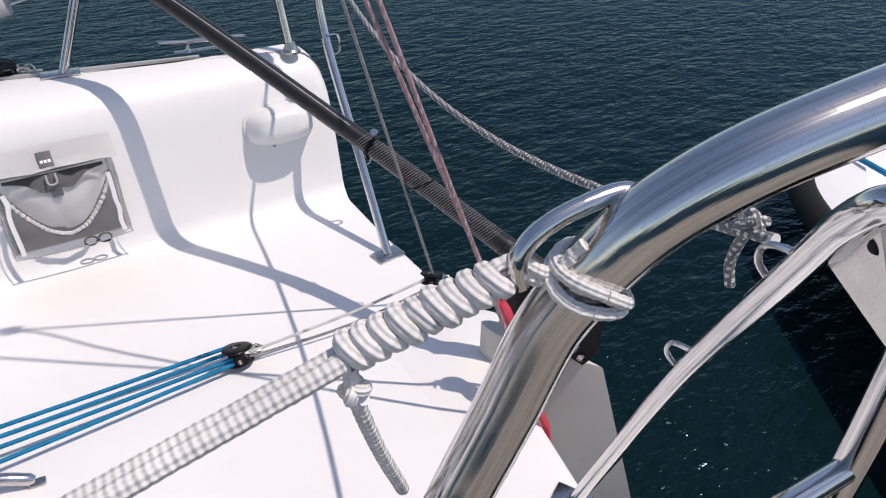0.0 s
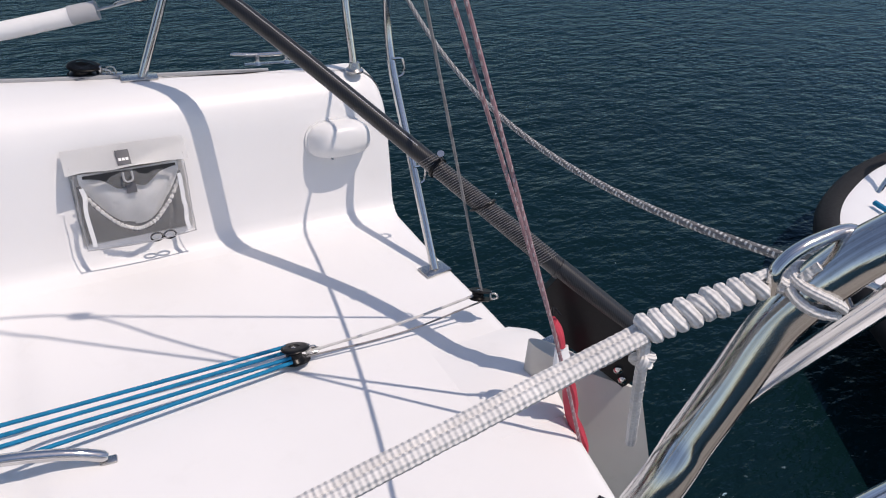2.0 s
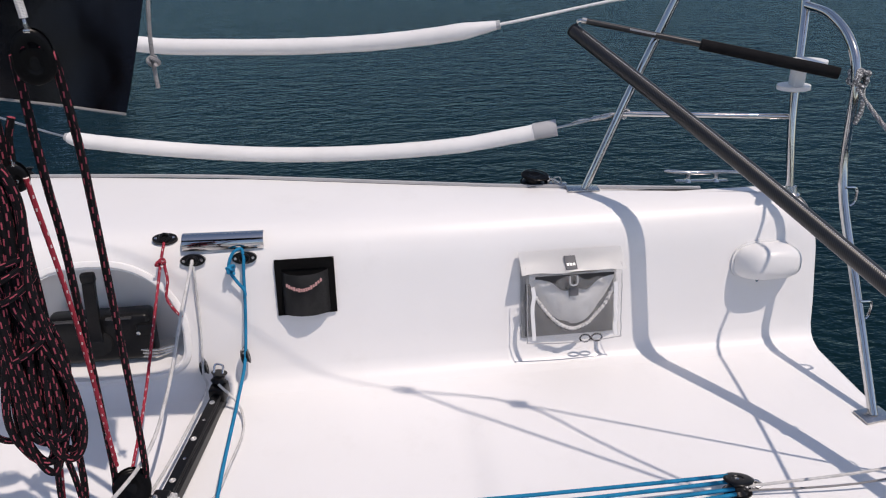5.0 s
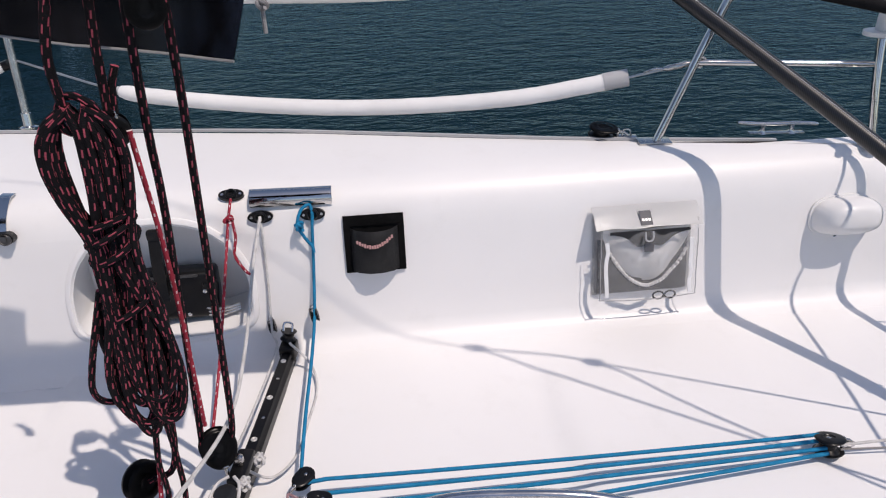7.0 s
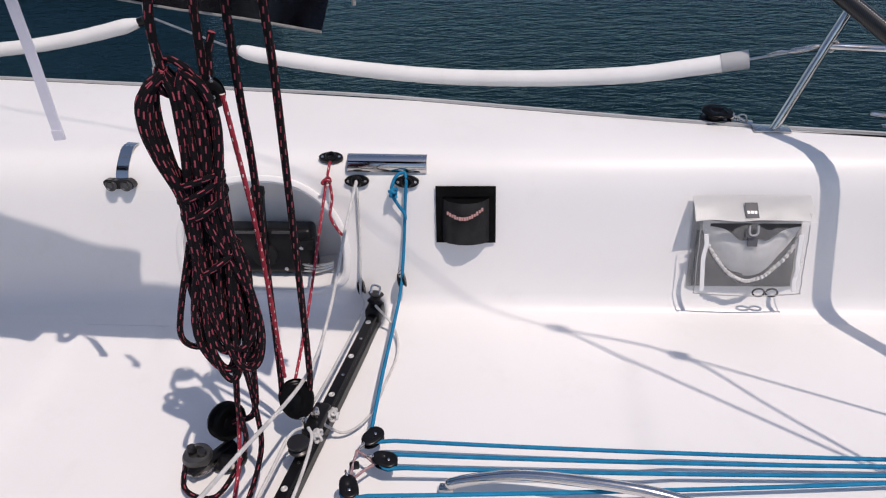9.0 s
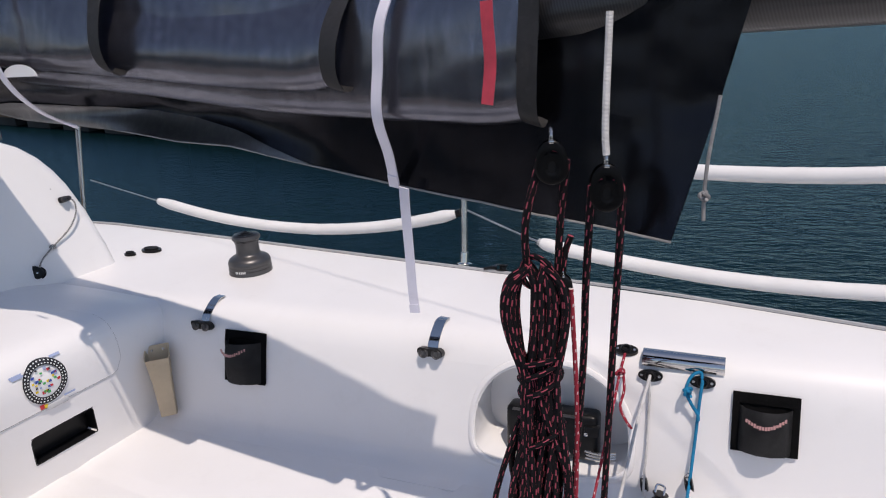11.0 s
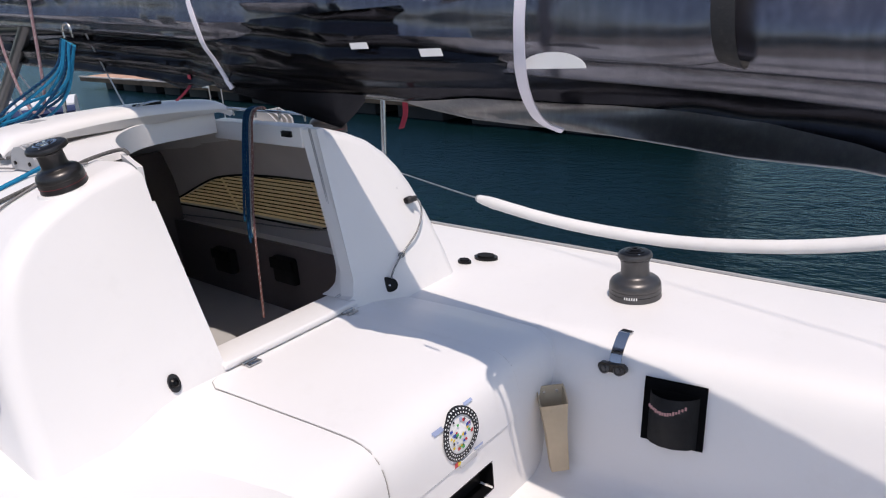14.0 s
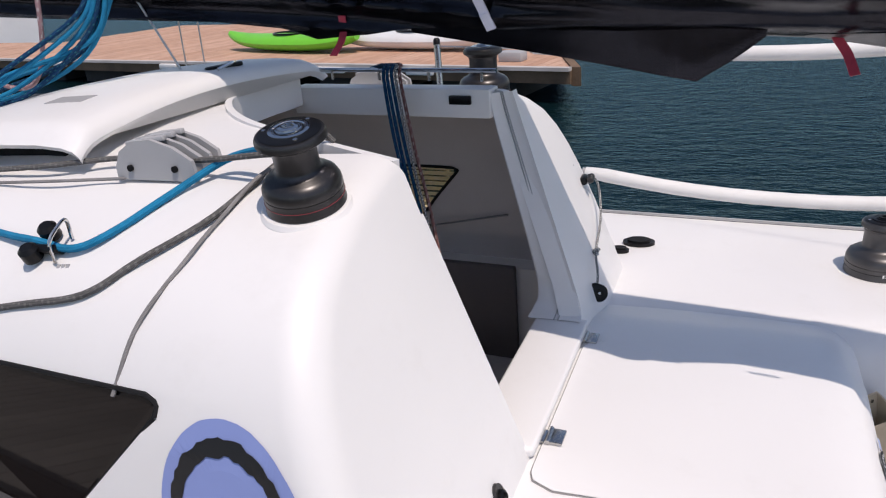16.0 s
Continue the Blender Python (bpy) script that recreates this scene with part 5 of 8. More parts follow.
for pts in (sheave_arc(TA, TURN_AX, (0, -1, 0), 0.017, -120, 0, 7) + sag((0.527, 1.524, 0.044), (1.66, 1.505, 0.042), 0.006, 10),
            sag((1.66, 1.492, 0.036), (0.560, 1.483, 0.045), 0.006, 10) + sheave_arc(TB, TURN_AX, (0, 1, 0), 0.018, 0, 180, 9) + sag((0.560, 1.446, 0.045), (1.66, 1.470, 0.034), 0.006, 10),
            sheave_arc(TC, TURN_AX, (0, -1, 0), 0.017, -120, 0, 7) + sag((0.490, 1.366, 0.05), (1.66, 1.460, 0.028), 0.006, 10)):
    rope("blue_tackle_line", pts, 0.0048, R_BLUE, "taut bright blue rope of the floor tackle", "rope", "blue tackle lines", smooth_path=False)
tri = [(0.446, 1.496, 0.04), (0.492, 1.458, 0.042), (0.445, 1.404, 0.045)]
strop = thing("strop", tri[0], "pink and grey cord strop between the turning blocks", "cord")
for a, b in ((0, 1), (1, 2), (2, 0)):
    part("leg", tube(spline([tri[a], Vector(tri[a]).lerp(Vector(tri[b]), 0.5) + Vector((0, 0, 0.004)), tri[b]], 4), 0.0034, 8), R_PINK, strop, smooth=60)
part("shackle", block((0.022, 0.016, 0.014), (0.448, 1.452, 0.042), Matrix.Rotation(0.3, 4, "Z"), 0.004), BLACK, strop)

# steel foot bar
bar = thing("foot_bar", (0.94, 1.40, 0.0), "polished steel foot bar standing on the cockpit floor", "foot bar")
part("tube", tube(spline([(0.650, 1.432, 0.012), (0.70, 1.430, 0.032), (0.80, 1.424, 0.056), (0.92, 1.412, 0.061), (1.06, 1.394, 0.056), (1.17, 1.376, 0.036), (1.235, 1.362, 0.012)], 8), [0.008] + [0.0125] * 47 + [0.008], 16), STEEL, bar)
for p in ((0.650, 1.432, 0.0), (1.235, 1.362, 0.0)):
    part("foot", block((0.034, 0.022, 0.008), (p[0], p[1], 0.001), Matrix.Rotation(-0.1, 4, "Z"), 0.004), WORNSTEEL, bar)


# ---- fittings on the starboard deck ----
cl = thing("mooring_cleat", (1.93, 2.36, 0.436), "polished steel mooring cleat on the starboard deck", "cleat")
cdir = Vector((1, -0.10, 0)).normalized()
part("horn", tube(spline([Vector((1.93, 2.365, 0.462)) + cdir * s + Vector((0, 0, h)) for s, h in ((-0.125, 0.010), (-0.06, 0.004), (0, 0.003), (0.06, 0.004), (0.125, 0.0))], 6), [0.004] + [0.0068] * 23 + [0.004], 12), STEEL, cl)
for s in (-0.045, 0.045):
    part("leg", lathe([(0.014, 0), (0.010, 0.006), (0.0075, 0.014), (0.009, 0.027)], Vector((1.93, 2.365, 0.436)) + cdir * s, (0, 0, 1), 16), STEEL, cl)
part("base", block((0.17, 0.02, 0.004), (1.93, 2.365, 0.438), Matrix.Rotation(-0.1, 4, "Z"), 0.0015), WORNSTEEL, cl)

rb = cheek_block("ratchet_block", (1.395, 2.43, 0.450), (0.05, -0.12, 1.0), 0.040, "black ratchet block lying on the starboard deck", (1, -0.35, -0.25), wide=0.32, vents=8, point=0.3)
part("pad_eye", tube(spline([(1.455, 2.41, 0.437), (1.458, 2.412, 0.456), (1.475, 2.408, 0.458), (1.482, 2.405, 0.437)], 5), 0.003, 8), WORNSTEEL, rb)
part("pad_base", block((0.06, 0.03, 0.004), (1.468, 2.408, 0.438), Matrix.Rotation(-0.2, 4, "Z"), 0.001), WORNSTEEL, rb)

jb = cheek_block("snap_block", (-0.255, 2.757, 0.450), (0, 0.3, 1), 0.020, "small black snap block on the deck by the stanchion", (-1, 0.1, 0))
part("cord", tube(spline([(-0.33, 2.75, 0.443), (-0.30, 2.748, 0.450), (-0.28, 2.755, 0.448)], 4), 0.006, 8), BLACK, jb)


def winch(at, R_, H_, label, body, topmat, lip, axis=(0, 0, 1)):
    t = thing("winch", at, label, "winch", "winches")
    part("pedestal", lathe([(R_ * 1.0, 0), (R_ * 1.0, H_ * 0.02), (R_ * 0.985, H_ * 0.04), (R_ * 0.985, H_ * 0.20)], at, axis, 48), body, t)
    part("drum", lathe([(R_ * 0.975, H_ * 0.205), (R_ * 0.985, H_ * 0.23), (R_ * 0.97, H_ * 0.30), (R_ * 0.91, H_ * 0.365), (R_ * 0.80, H_ * 0.41), (R_ * 0.66, H_ * 0.44), (R_ * 0.57, H_ * 0.475), (R_ * 0.54, H_ * 0.52), (R_ * 0.53, H_ * 0.74), (R_ * 0.56, H_ * 0.80)], at, axis, 48), body, t)
    part("top_flange", lathe([(R_ * 0.57, H_ * 0.805), (lip * 0.88, H_ * 0.835), (lip, H_ * 0.87), (lip, H_ * 0.92), (lip * 0.95, H_ * 0.955), (lip * 0.86, H_ * 0.968)], at, axis, 48), body, t)
    part("cap", lathe([(lip * 0.88, H_ * 0.972), (lip * 0.75, H_ * 0.985), (lip * 0.5, H_ * 0.99), (lip * 0.36, H_ * 1.0), (lip * 0.34, H_ * 0.985), (lip * 0.2, H_ * 0.98)], at, axis, 40), BLACK, t)
    part("cap_ring", lathe([(lip * 0.58, H_ * 0.985), (lip * 0.58, H_ * 1.0), (lip * 0.53, H_ * 1.008), (lip * 0.46, H_ * 1.006), (lip * 0.44, H_ * 0.996), (lip * 0.38, H_ * 0.996), (lip * 0.37, H_ * 1.012), (lip * 0.32, H_ * 1.018), (lip * 0.2, H_ * 1.0)], at, axis, 40), topmat, t)
    part("seam_ring", lathe([(R_ * 0.975, H_ * 0.112), (R_ * 0.995, H_ * 0.113), (R_ * 0.995, H_ * 0.120), (R_ * 0.975, H_ * 0.121)], at, axis, 48), REDPAINT if R_ < 0.08 else BLACK, t)
    ax_ = Vector(axis).normalized()
    part("socket", lathe([(lip * 0.30, H_ * 0.985), (lip * 0.30, H_ * 1.03), (lip * 0.24, H_ * 1.04), (lip * 0.16, H_ * 1.035), (lip * 0.14, H_ * 1.0)], at, axis, 8), topmat, t, "polished handle socket")
    for k in range(3):
        a_ = k * 2.0944 + 0.4
        e1 = ax_.orthogonal().normalized()
        e2 = ax_.cross(e1)
        part("screw", lathe([(lip * 0.07, 0), (lip * 0.07, 0.0015), (lip * 0.03, 0.002)], Vector(at) + ax_ * H_ * 0.984 + (e1 * math.cos(a_) + e2 * math.sin(a_)) * lip * 0.72, axis, 10), WORNSTEEL, t)
    return t


w = winch((-1.285, 2.555, 0.436), 0.088, 0.162, "dark grey anodised deck winch with a plain drum", ANODLIGHT, BLACK, 0.057)
for k in range(6):
    a = math.atan2(-1, 0.17) + (k - 2.5) * 0.09
    c = Vector((-1.285 + 0.0872 * math.cos(a), 2.555 + 0.0872 * math.sin(a), 0.436 + 0.162 * 0.115))
    part("name_bar", block((0.0042, 0.0016, 0.0085), c, Matrix.Rotation(a + math.pi / 2, 4, "Z")), STICKWHITE, w)

winch((-1.527, 0.830, 0.436), 0.088, 0.162, "dark grey anodised deck winch on the port side deck", ANODLIGHT, ANODLIGHT, 0.057)


# ---- starboard wall fittings ----
def strap_lead(x, label):
    t = thing("wall_lead", wall(x, 0.36), label, "fairlead", "strap fairleads")
    band = [wall(x, 0.362, 0.004), wall(x, 0.38, 0.004), wall(x, 0.400, 0.004), wall(x, 0.42, 0.004), Vector((x, 2.245, 0.439)), Vector((x + 0.004, 2.275, 0.4395))]
    part("strap", ribbon(spline(band, 3), 0.036, 0.003, (1, 0, 0)), STEEL, t)
    c = wall(x, 0.365, 0.014)
    body = bmesh.new()
    out = []
    for k in range(28):
        a = 2 * math.pi * k / 28
        a += 0.05
        ex = math.copysign(0.022, math.cos(a)) + 0.021 * math.cos(a)
        waist = 0.68 + 0.32 * min(1.0, abs(math.cos(a)) * 2.2)
        out.append(c + Vector((ex if abs(math.cos(a)) > 0.3 else ex * 0.55, 0.010, 0)) + Vector((0, -0.22, 0.97)) * 0.021 * waist * math.sin(a))
    prism(out, Vector((0, -0.97, 0.22)) * 0.024, body)
    part("housing", body, BLACK, t)
    for sg in (-1, 1):
        s = part("sheave", lathe([(0.017, 0), (0.017, 0.003), (0.013, 0.006), (0.011, 0.0035), (0.007, 0.0035), (0.0065, 0.007), (0.003, 0.008)], c + Vector((sg * 0.022, -0.013, 0.003)), (0, -0.97, 0.22), 18), ANODLIGHT, t)
    return t


strap_lead(-0.30, "black twin-sheave fairlead on a bent steel strap")
strap_lead(-1.21, "black twin-sheave fairlead on a bent steel strap")


def bullseye(x, z, label, out=0.003):
    t = thing("fairlead", wall(x, z), label, "fairlead", "bullseye fairleads")
    c = wall(x, z, out)
    n = Vector((0, -0.97, 0.22)) if z < 0.40 else Vector((0, -0.5, 0.86))
    u = n.cross(Vector((1, 0, 0))).normalized()
    o_ = [c + Vector((1, 0, 0)) * (0.034 * math.cos(a)) + u * 0.017 * math.sin(a) for a in np.linspace(0, 2 * math.pi, 25)[:-1]]
    part("base", prism(o_, n * 0.010), BLACK, t)
    part("ring", lathe([(0.016, 0.010), (0.016, 0.014), (0.012, 0.019), (0.008, 0.015), (0.007, 0.009)], c, n, 20), BLACK, t)
    for sg in (-1, 1):
        part("screw", lathe([(0.004, 0.010), (0.004, 0.0115)], c + Vector((sg * 0.024, 0, 0)), n, 10), WORNSTEEL, t)
    return t


bullseye(0.297, 0.418, "black bullseye fairlead on the coaming shoulder")
bullseye(0.372, 0.372, "black bullseye fairlead on the coaming wall")
bullseye(0.511, 0.370, "black bullseye fairlead on the coaming wall")

half = thing("chafe_guard", (0.455, 2.19, 0.41), "polished steel half-round chafe guard on the coaming edge", "chafe guard")
rows = []
for x in np.linspace(0.347, 0.566, 12):
    k = (x - 0.347) / 0.219
    row = []
    for a in np.linspace(radians(-25), radians(150), 14):
        row.append((x, 2.198 - 0.030 * math.cos(a) + 0.003 * k, 0.410 + 0.028 * math.sin(a) - 0.006 * k))
    for a in np.linspace(radians(150), radians(-25), 14):
        row.append((x, 2.198 - 0.026 * math.cos(a) + 0.003 * k, 0.410 + 0.024 * math.sin(a) - 0.006 * k))
    rows.append(row)
part("shell", loft(rows, closed=True), STEEL, half)

# ropes at the fairleads
bl = thing("blue_line", (0.50, 2.13, 0.37), "bright blue line knotted at its fairlead and led to the floor", "rope")
f0 = wall(0.511, 0.372, 0.020)
part("fall", tube(spline([f0, wall(0.507, 0.33, 0.018), wall(0.500, 0.22, 0.014), Vector((0.492, 2.046, 0.109)), Vector((0.488, 1.90, 0.090)), Vector((0.478, 1.70, 0.070)), Vector((0.473, 1.553, 0.052))], 8), 0.0045, 10), R_BLUE, bl, smooth=60)
part("loop", tube(spline([f0, wall(0.505, 0.395, 0.024), wall(0.482, 0.385, 0.03), wall(0.470, 0.35, 0.028), wall(0.485, 0.315, 0.022), wall(0.503, 0.288, 0.02), wall(0.506, 0.27, 0.018)], 6), 0.0045, 10), R_BLUE, bl, smooth=60)
part("knot", knot_bm(wall(0.474, 0.345, 0.028), 0.0045, 0.012, 6, 2), R_BLUE, bl, smooth=60)
cheek_block("wall_block", (0.492, 2.058, 0.108), (0.9, 0.1, 0.2), 0.018, "small black block at the foot of the coaming", (0, 0.8, 0.3), "wall blocks", wide=0.5)
cheek_block("wall_block", (0.372, 2.066, 0.075), (0.9, 0.1, 0.2), 0.016, "small black block at the foot of the coaming", (0, 0.8, 0.4), "wall blocks", wide=0.5)

rd = thing("red_line", (0.297, 2.18, 0.42), "red and white flecked line knotted at its fairlead", "rope")
r0 = wall(0.297, 0.418, 0.018)
part("fall", tube(spline([r0, wall(0.290, 0.37, 0.03), Vector((0.283, 2.05, 0.30)), Vector((0.268, 1.86, 0.14)), Vector((0.262, 1.675, 0.055))], 8), 0.0040, 10), R_RED, rd, smooth=60)
part("knot", knot_bm(wall(0.292, 0.375, 0.030), 0.0040, 0.011, 9, 2), R_RED, rd, smooth=60)
part("tail", tube(spline([wall(0.300, 0.372, 0.03), wall(0.305, 0.33, 0.03), wall(0.296, 0.28, 0.026), wall(0.318, 0.24, 0.03), wall(0.330, 0.225, 0.024)], 6), 0.0040, 10), R_RED, rd, smooth=60)

wh = thing("white_line", (0.372, 2.13, 0.372), "white control line led across the cockpit", "rope")
v0 = wall(0.372, 0.374, 0.018)
part("fall", tube(spline([v0, Vector((0.356, 2.02, 0.30)), Vector((0.342, 1.80, 0.19)), Vector((0.325, 1.60, 0.165)), Vector((0.27, 1.30, 0.24)), Vector((0.225, 1.05, 0.32)), port((0.30, 2.19, 0.41))], 8), 0.0044, 10), R_WHITE, wh, smooth=60)
part("down", tube(spline([v0, wall(0.373, 0.30, 0.012), wall(0.372, 0.18, 0.012), Vector((0.372, 2.05, 0.075)), Vector((0.385, 1.99, 0.052)), Vector((0.345, 1.75, 0.05)), Vector((0.318, 1.60, 0.06))], 8), 0.0036, 10), R_WHITE, wh, smooth=60)
part("slack", tube(spline([(0.425, 1.975, 0.085), (0.475, 1.95, 0.03), (0.494, 1.87, 0.008), (0.475, 1.75, 0.005), (0.452, 1.64, 0.005), (0.40, 1.575, 0.012), (0.335, 1.572, 0.06)], 8), 0.0034, 10), R_WHITE, wh, smooth=60)


# ---- traveller ----
tv = thing("traveller_track", (0.35, 1.6, 0.0), "black traveller track with pale bolt heads across the cockpit floor", "traveller")
t0, t1 = Vector((0.415, 2.005, 0.030)), Vector((0.235, 0.95, 0.030))
tdir = (t1 - t0).normalized()
tp = Vector((-tdir.y, tdir.x, 0))
prof = [(-0.017, -0.034), (-0.017, -0.010), (-0.011, -0.002), (-0.0155, 0.008), (-0.012, 0.014), (0.012, 0.014), (0.0155, 0.008), (0.011, -0.002), (0.017, -0.010), (0.017, -0.034)]
part("rail", loft([[p + tp * a + Vector((0, 0, b)) for a, b in prof] for p in (t0, t1)], closed=True), BLACK, tv)
for k in range(14):
    c = t0 + tdir * (0.055 + 0.072 * k) + Vector((0, 0, 0.0135))
    if k % 2:
        part("screw", lathe([(0.0045, 0), (0.0045, 0.002), (0.002, 0.0015)], c + tp * 0.003, (0, 0, 1), 8), WORNSTEEL, tv)
    else:
        part("bolt", lathe([(0.0076, 0), (0.0076, 0.002), (0.0052, 0.003), (0.0026, 0.0012)], c, (0, 0, 1), 14), BOLTHEAD, tv)
e = t0 - tdir * 0.005
part("end_stop", block((0.045, 0.055, 0.045), e + Vector((0, 0, 0.006)), Matrix.Rotation(math.atan2(tp.y, tp.x), 4, "Z"), 0.008), BLACK, tv)
part("end_sheave", lathe([(0.022, -0.012), (0.016, -0.004), (0.016, 0.004), (0.022, 0.012)], e - tdir * 0.015 + Vector((0, 0, 0.045)), (0.2, 0.2, 1), 22), BLACK, tv)
part("end_shackle", tube(spline([e + Vector((-0.01, 0.01, 0.05)), e + Vector((-0.006, 0.03, 0.075)), e + Vector((0.014, 0.03, 0.07)), e + Vector((0.012, 0.012, 0.05))], 4), 0.0035, 8), STEEL, tv)

car = thing("traveller_car", (0.318, 1.58, 0.044), "black traveller car with a swivel block and cord lashings", "traveller car")
cc = t0 + tdir * 0.44
part("body", block((0.040, 0.10, 0.026), cc + Vector((0, 0, 0.024)), Matrix.Rotation(math.atan2(tp.y, tp.x), 4, "Z"), 0.008), BLACK, car)
part("toggle", block((0.02, 0.022, 0.024), cc + Vector((0, 0, 0.050)), None, 0.008), WORNSTEEL, car)
part("cord_lashing", knot_bm(cc + Vector((0.045, -0.01, 0.055)), 0.0036, 0.011, 11, 3), R_WHITE, car, smooth=60)
part("cord_lashing", knot_bm(cc + Vector((0.02, -0.07, 0.050)), 0.0034, 0.011, 12, 3), R_WHITE, car, smooth=60)
part("car_sheave", lathe([(0.020, -0.013), (0.024, -0.011), (0.024, -0.007), (0.017, -0.003), (0.017, 0.003), (0.024, 0.007), (0.024, 0.011), (0.014, 0.014), (0.006, 0.012)], cc + tdir * 0.10 + Vector((0, 0, 0.048)), (0, 0, 1), 24), ANOD, car)
for sg in (-1, 1):
    part("control_cord", tube(spline([cc + tdir * 0.055 + tp * sg * 0.006 + Vector((0, 0, 0.058)), cc + tdir * 0.085 + tp * sg * 0.026 + Vector((0, 0, 0.058)), cc + tdir * 0.17 + tp * sg * 0.034 + Vector((0, 0, 0.040)), cc + tdir * 0.30 + tp * sg * 0.036 + Vector((0, 0, 0.03)), cc + tdir * 0.58 + tp * sg * 0.03 + Vector((0, 0, 0.03))], 6), 0.0038, 10), R_WHITE, car, smooth=60)
cheek_block("sheet_block", (0.298, 1.585, 0.115), (0.35, -0.85, 0.40), 0.039, "black vented mainsheet block on the traveller car", (0.1, -0.1, -1), "mainsheet blocks", wide=0.36, vents=8, point=0.3)


# ---- mainsheet ----
BOOM_AX, CAR_AX = (0.30, -1.0, 0.05), (0.35, -0.85, 0.40)
BB1, BB2, SB = (0.384, 1.442, 1.070), (0.297, 1.424, 1.118), (0.298, 1.585, 0.115)
cheek_block("boom_block", BB1, BOOM_AX, 0.0275, "large black vented mainsheet block under the boom", (0, 0, 1), "mainsheet blocks", wide=0.42, vents=9, point=0.85)
rope("boom_strop", [(0.384, 1.442, 1.136), (0.382, 1.446, 1.19), (0.384, 1.474, 1.36)], 0.006, R_WHITE, "white spliced strop above the boom block", "rope", n=5)
cheek_block("boom_block", BB2, BOOM_AX, 0.027, "black vented mainsheet block under the boom", (0, 0, 1), "mainsheet blocks", wide=0.42, vents=9, point=0.7)
ms = thing("mainsheet", (0.30, 1.58, 0.10), "black mainsheet rope with red flecks", "rope")
up, down = (0, 0, 1), (0, 0, -1)
part("fall", tube(spline(sheave_arc(SB, CAR_AX, down, 0.031, 5, 95, 5) + [Vector(p) for p in ((0.345, 1.575, 0.24), (0.383, 1.524, 0.80), (0.396, 1.495, 0.95))] + sheave_arc(BB1, BOOM_AX, up, 0.0255, -90, 90)
                         + [Vector(p) for p in ((0.340, 1.475, 0.88), (0.325, 1.51, 0.70), (0.272, 1.590, 0.22))] + sheave_arc(SB, CAR_AX, down, 0.031, -95, -5, 5), 6), 0.0070, 12), R_MAIN, ms, smooth=60)
part("fall", tube(spline([Vector(p) for p in ((0.160, 1.535, 0.08), (0.225, 1.53, 0.15), (0.262, 1.50, 0.55), (0.297, 1.462, 0.98))] + sheave_arc(BB2, BOOM_AX, up, 0.0235, -90, 90)
                         + [Vector(p) for p in ((0.250, 1.415, 1.02), (0.25, 1.418, 0.93))], 6), 0.0070, 12), R_MAIN, ms, smooth=60)

# fine-tune cascade
cheek_block("fiddle_block", (0.300, 1.470, 0.885), (0.30, -1.0, 0.05), 0.018, "small black fiddle block on the mainsheet", (0, 0, 1), "mainsheet blocks", wide=0.6)
rope("cascade_tie", [(0.300, 1.470, 0.915), (0.305, 1.472, 0.955), (0.315, 1.475, 0.985)], 0.006, R_MAIN, "black rope tie above the fiddle block", "rope", n=5)
part("red_fall", tube(spline([(0.282, 1.480, 0.89), (0.262, 1.515, 0.70), (0.235, 1.49, 0.40), (0.215, 1.42, 0.12), (0.205, 1.36, 0.03)], 8), 0.0045, 10), R_RED, ms, "red line with white flecks", 60)
part("red_fall", tube(spline([(0.317, 1.462, 0.89), (0.315, 1.50, 0.60), (0.290, 1.56, 0.20)], 8), 0.0045, 10), R_RED, ms, "red line with white flecks", 60)

# the coil
coil = thing("rope_coil", (0.262, 1.415, 0.93), "hanging coil of black mainsheet rope with red flecks", "rope coil")
ctop, cbot = Vector((0.268, 1.416, 0.945)), Vector((0.258, 1.414, 0.345))
view = Vector((0.25, -1.0, 0)).normalized()
lat = Vector((view.y, -view.x, 0)) * -1
rnd = random.Random(5)
for k in range(14):
    bot = cbot + Vector((0, 0, rnd.uniform(0.0, 0.12))) + lat * rnd.uniform(-0.02, 0.03)
    wd = rnd.uniform(0.018, 0.050)
    dp = rnd.uniform(-0.026, 0.026)
    ov = view * dp
    sl, sr = ((k * 5) % 14) / 13, ((k * 3) % 14) / 13
    tl = -0.060 + 0.022 * (k % 4) / 3 if k % 3 == 0 else -0.016 + 0.022 * sl
    tr, wl, wr = 0.006 + 0.044 * sr, -0.031 + 0.030 * sl, 0.002 + 0.029 * sr
    pts = [ctop + lat * (-0.014) + ov * 0.6, ctop + lat * (tl * 0.85) + ov + Vector((0, 0, -0.030)), ctop + lat * tl + ov + Vector((0, 0, -0.075)), ctop + lat * (tl * 0.7 + wl * 0.3) + ov + Vector((0, 0, -0.13)),
           ctop + lat * wl + ov + Vector((0, 0, -0.20)), ctop + lat * wl + ov + Vector((0, 0, -0.26)), bot + lat * (-wd * 0.85) + ov + Vector((0, 0, 0.12)), bot + lat * (-wd * 0.6) + ov + Vector((0, 0, 0.03)), bot + ov,
           bot + lat * (wd * 0.6) + ov + Vector((0, 0, 0.03)), bot + lat * (wd * 0.85) + ov + Vector((0, 0, 0.12)), ctop + lat * wr + ov + Vector((0, 0, -0.26)), ctop + lat * wr + ov + Vector((0, 0, -0.20)),
           ctop + lat * (tr * 0.7 + wr * 0.3) + ov + Vector((0, 0, -0.13)), ctop + lat * tr + ov + Vector((0, 0, -0.07)), ctop + lat * (tr * 0.8) + ov + Vector((0, 0, -0.025)), ctop + lat * 0.012 + ov * 0.6]
    part("loop", tube(spline(pts, 5), 0.0068, 10), R_MAIN, coil, smooth=60)
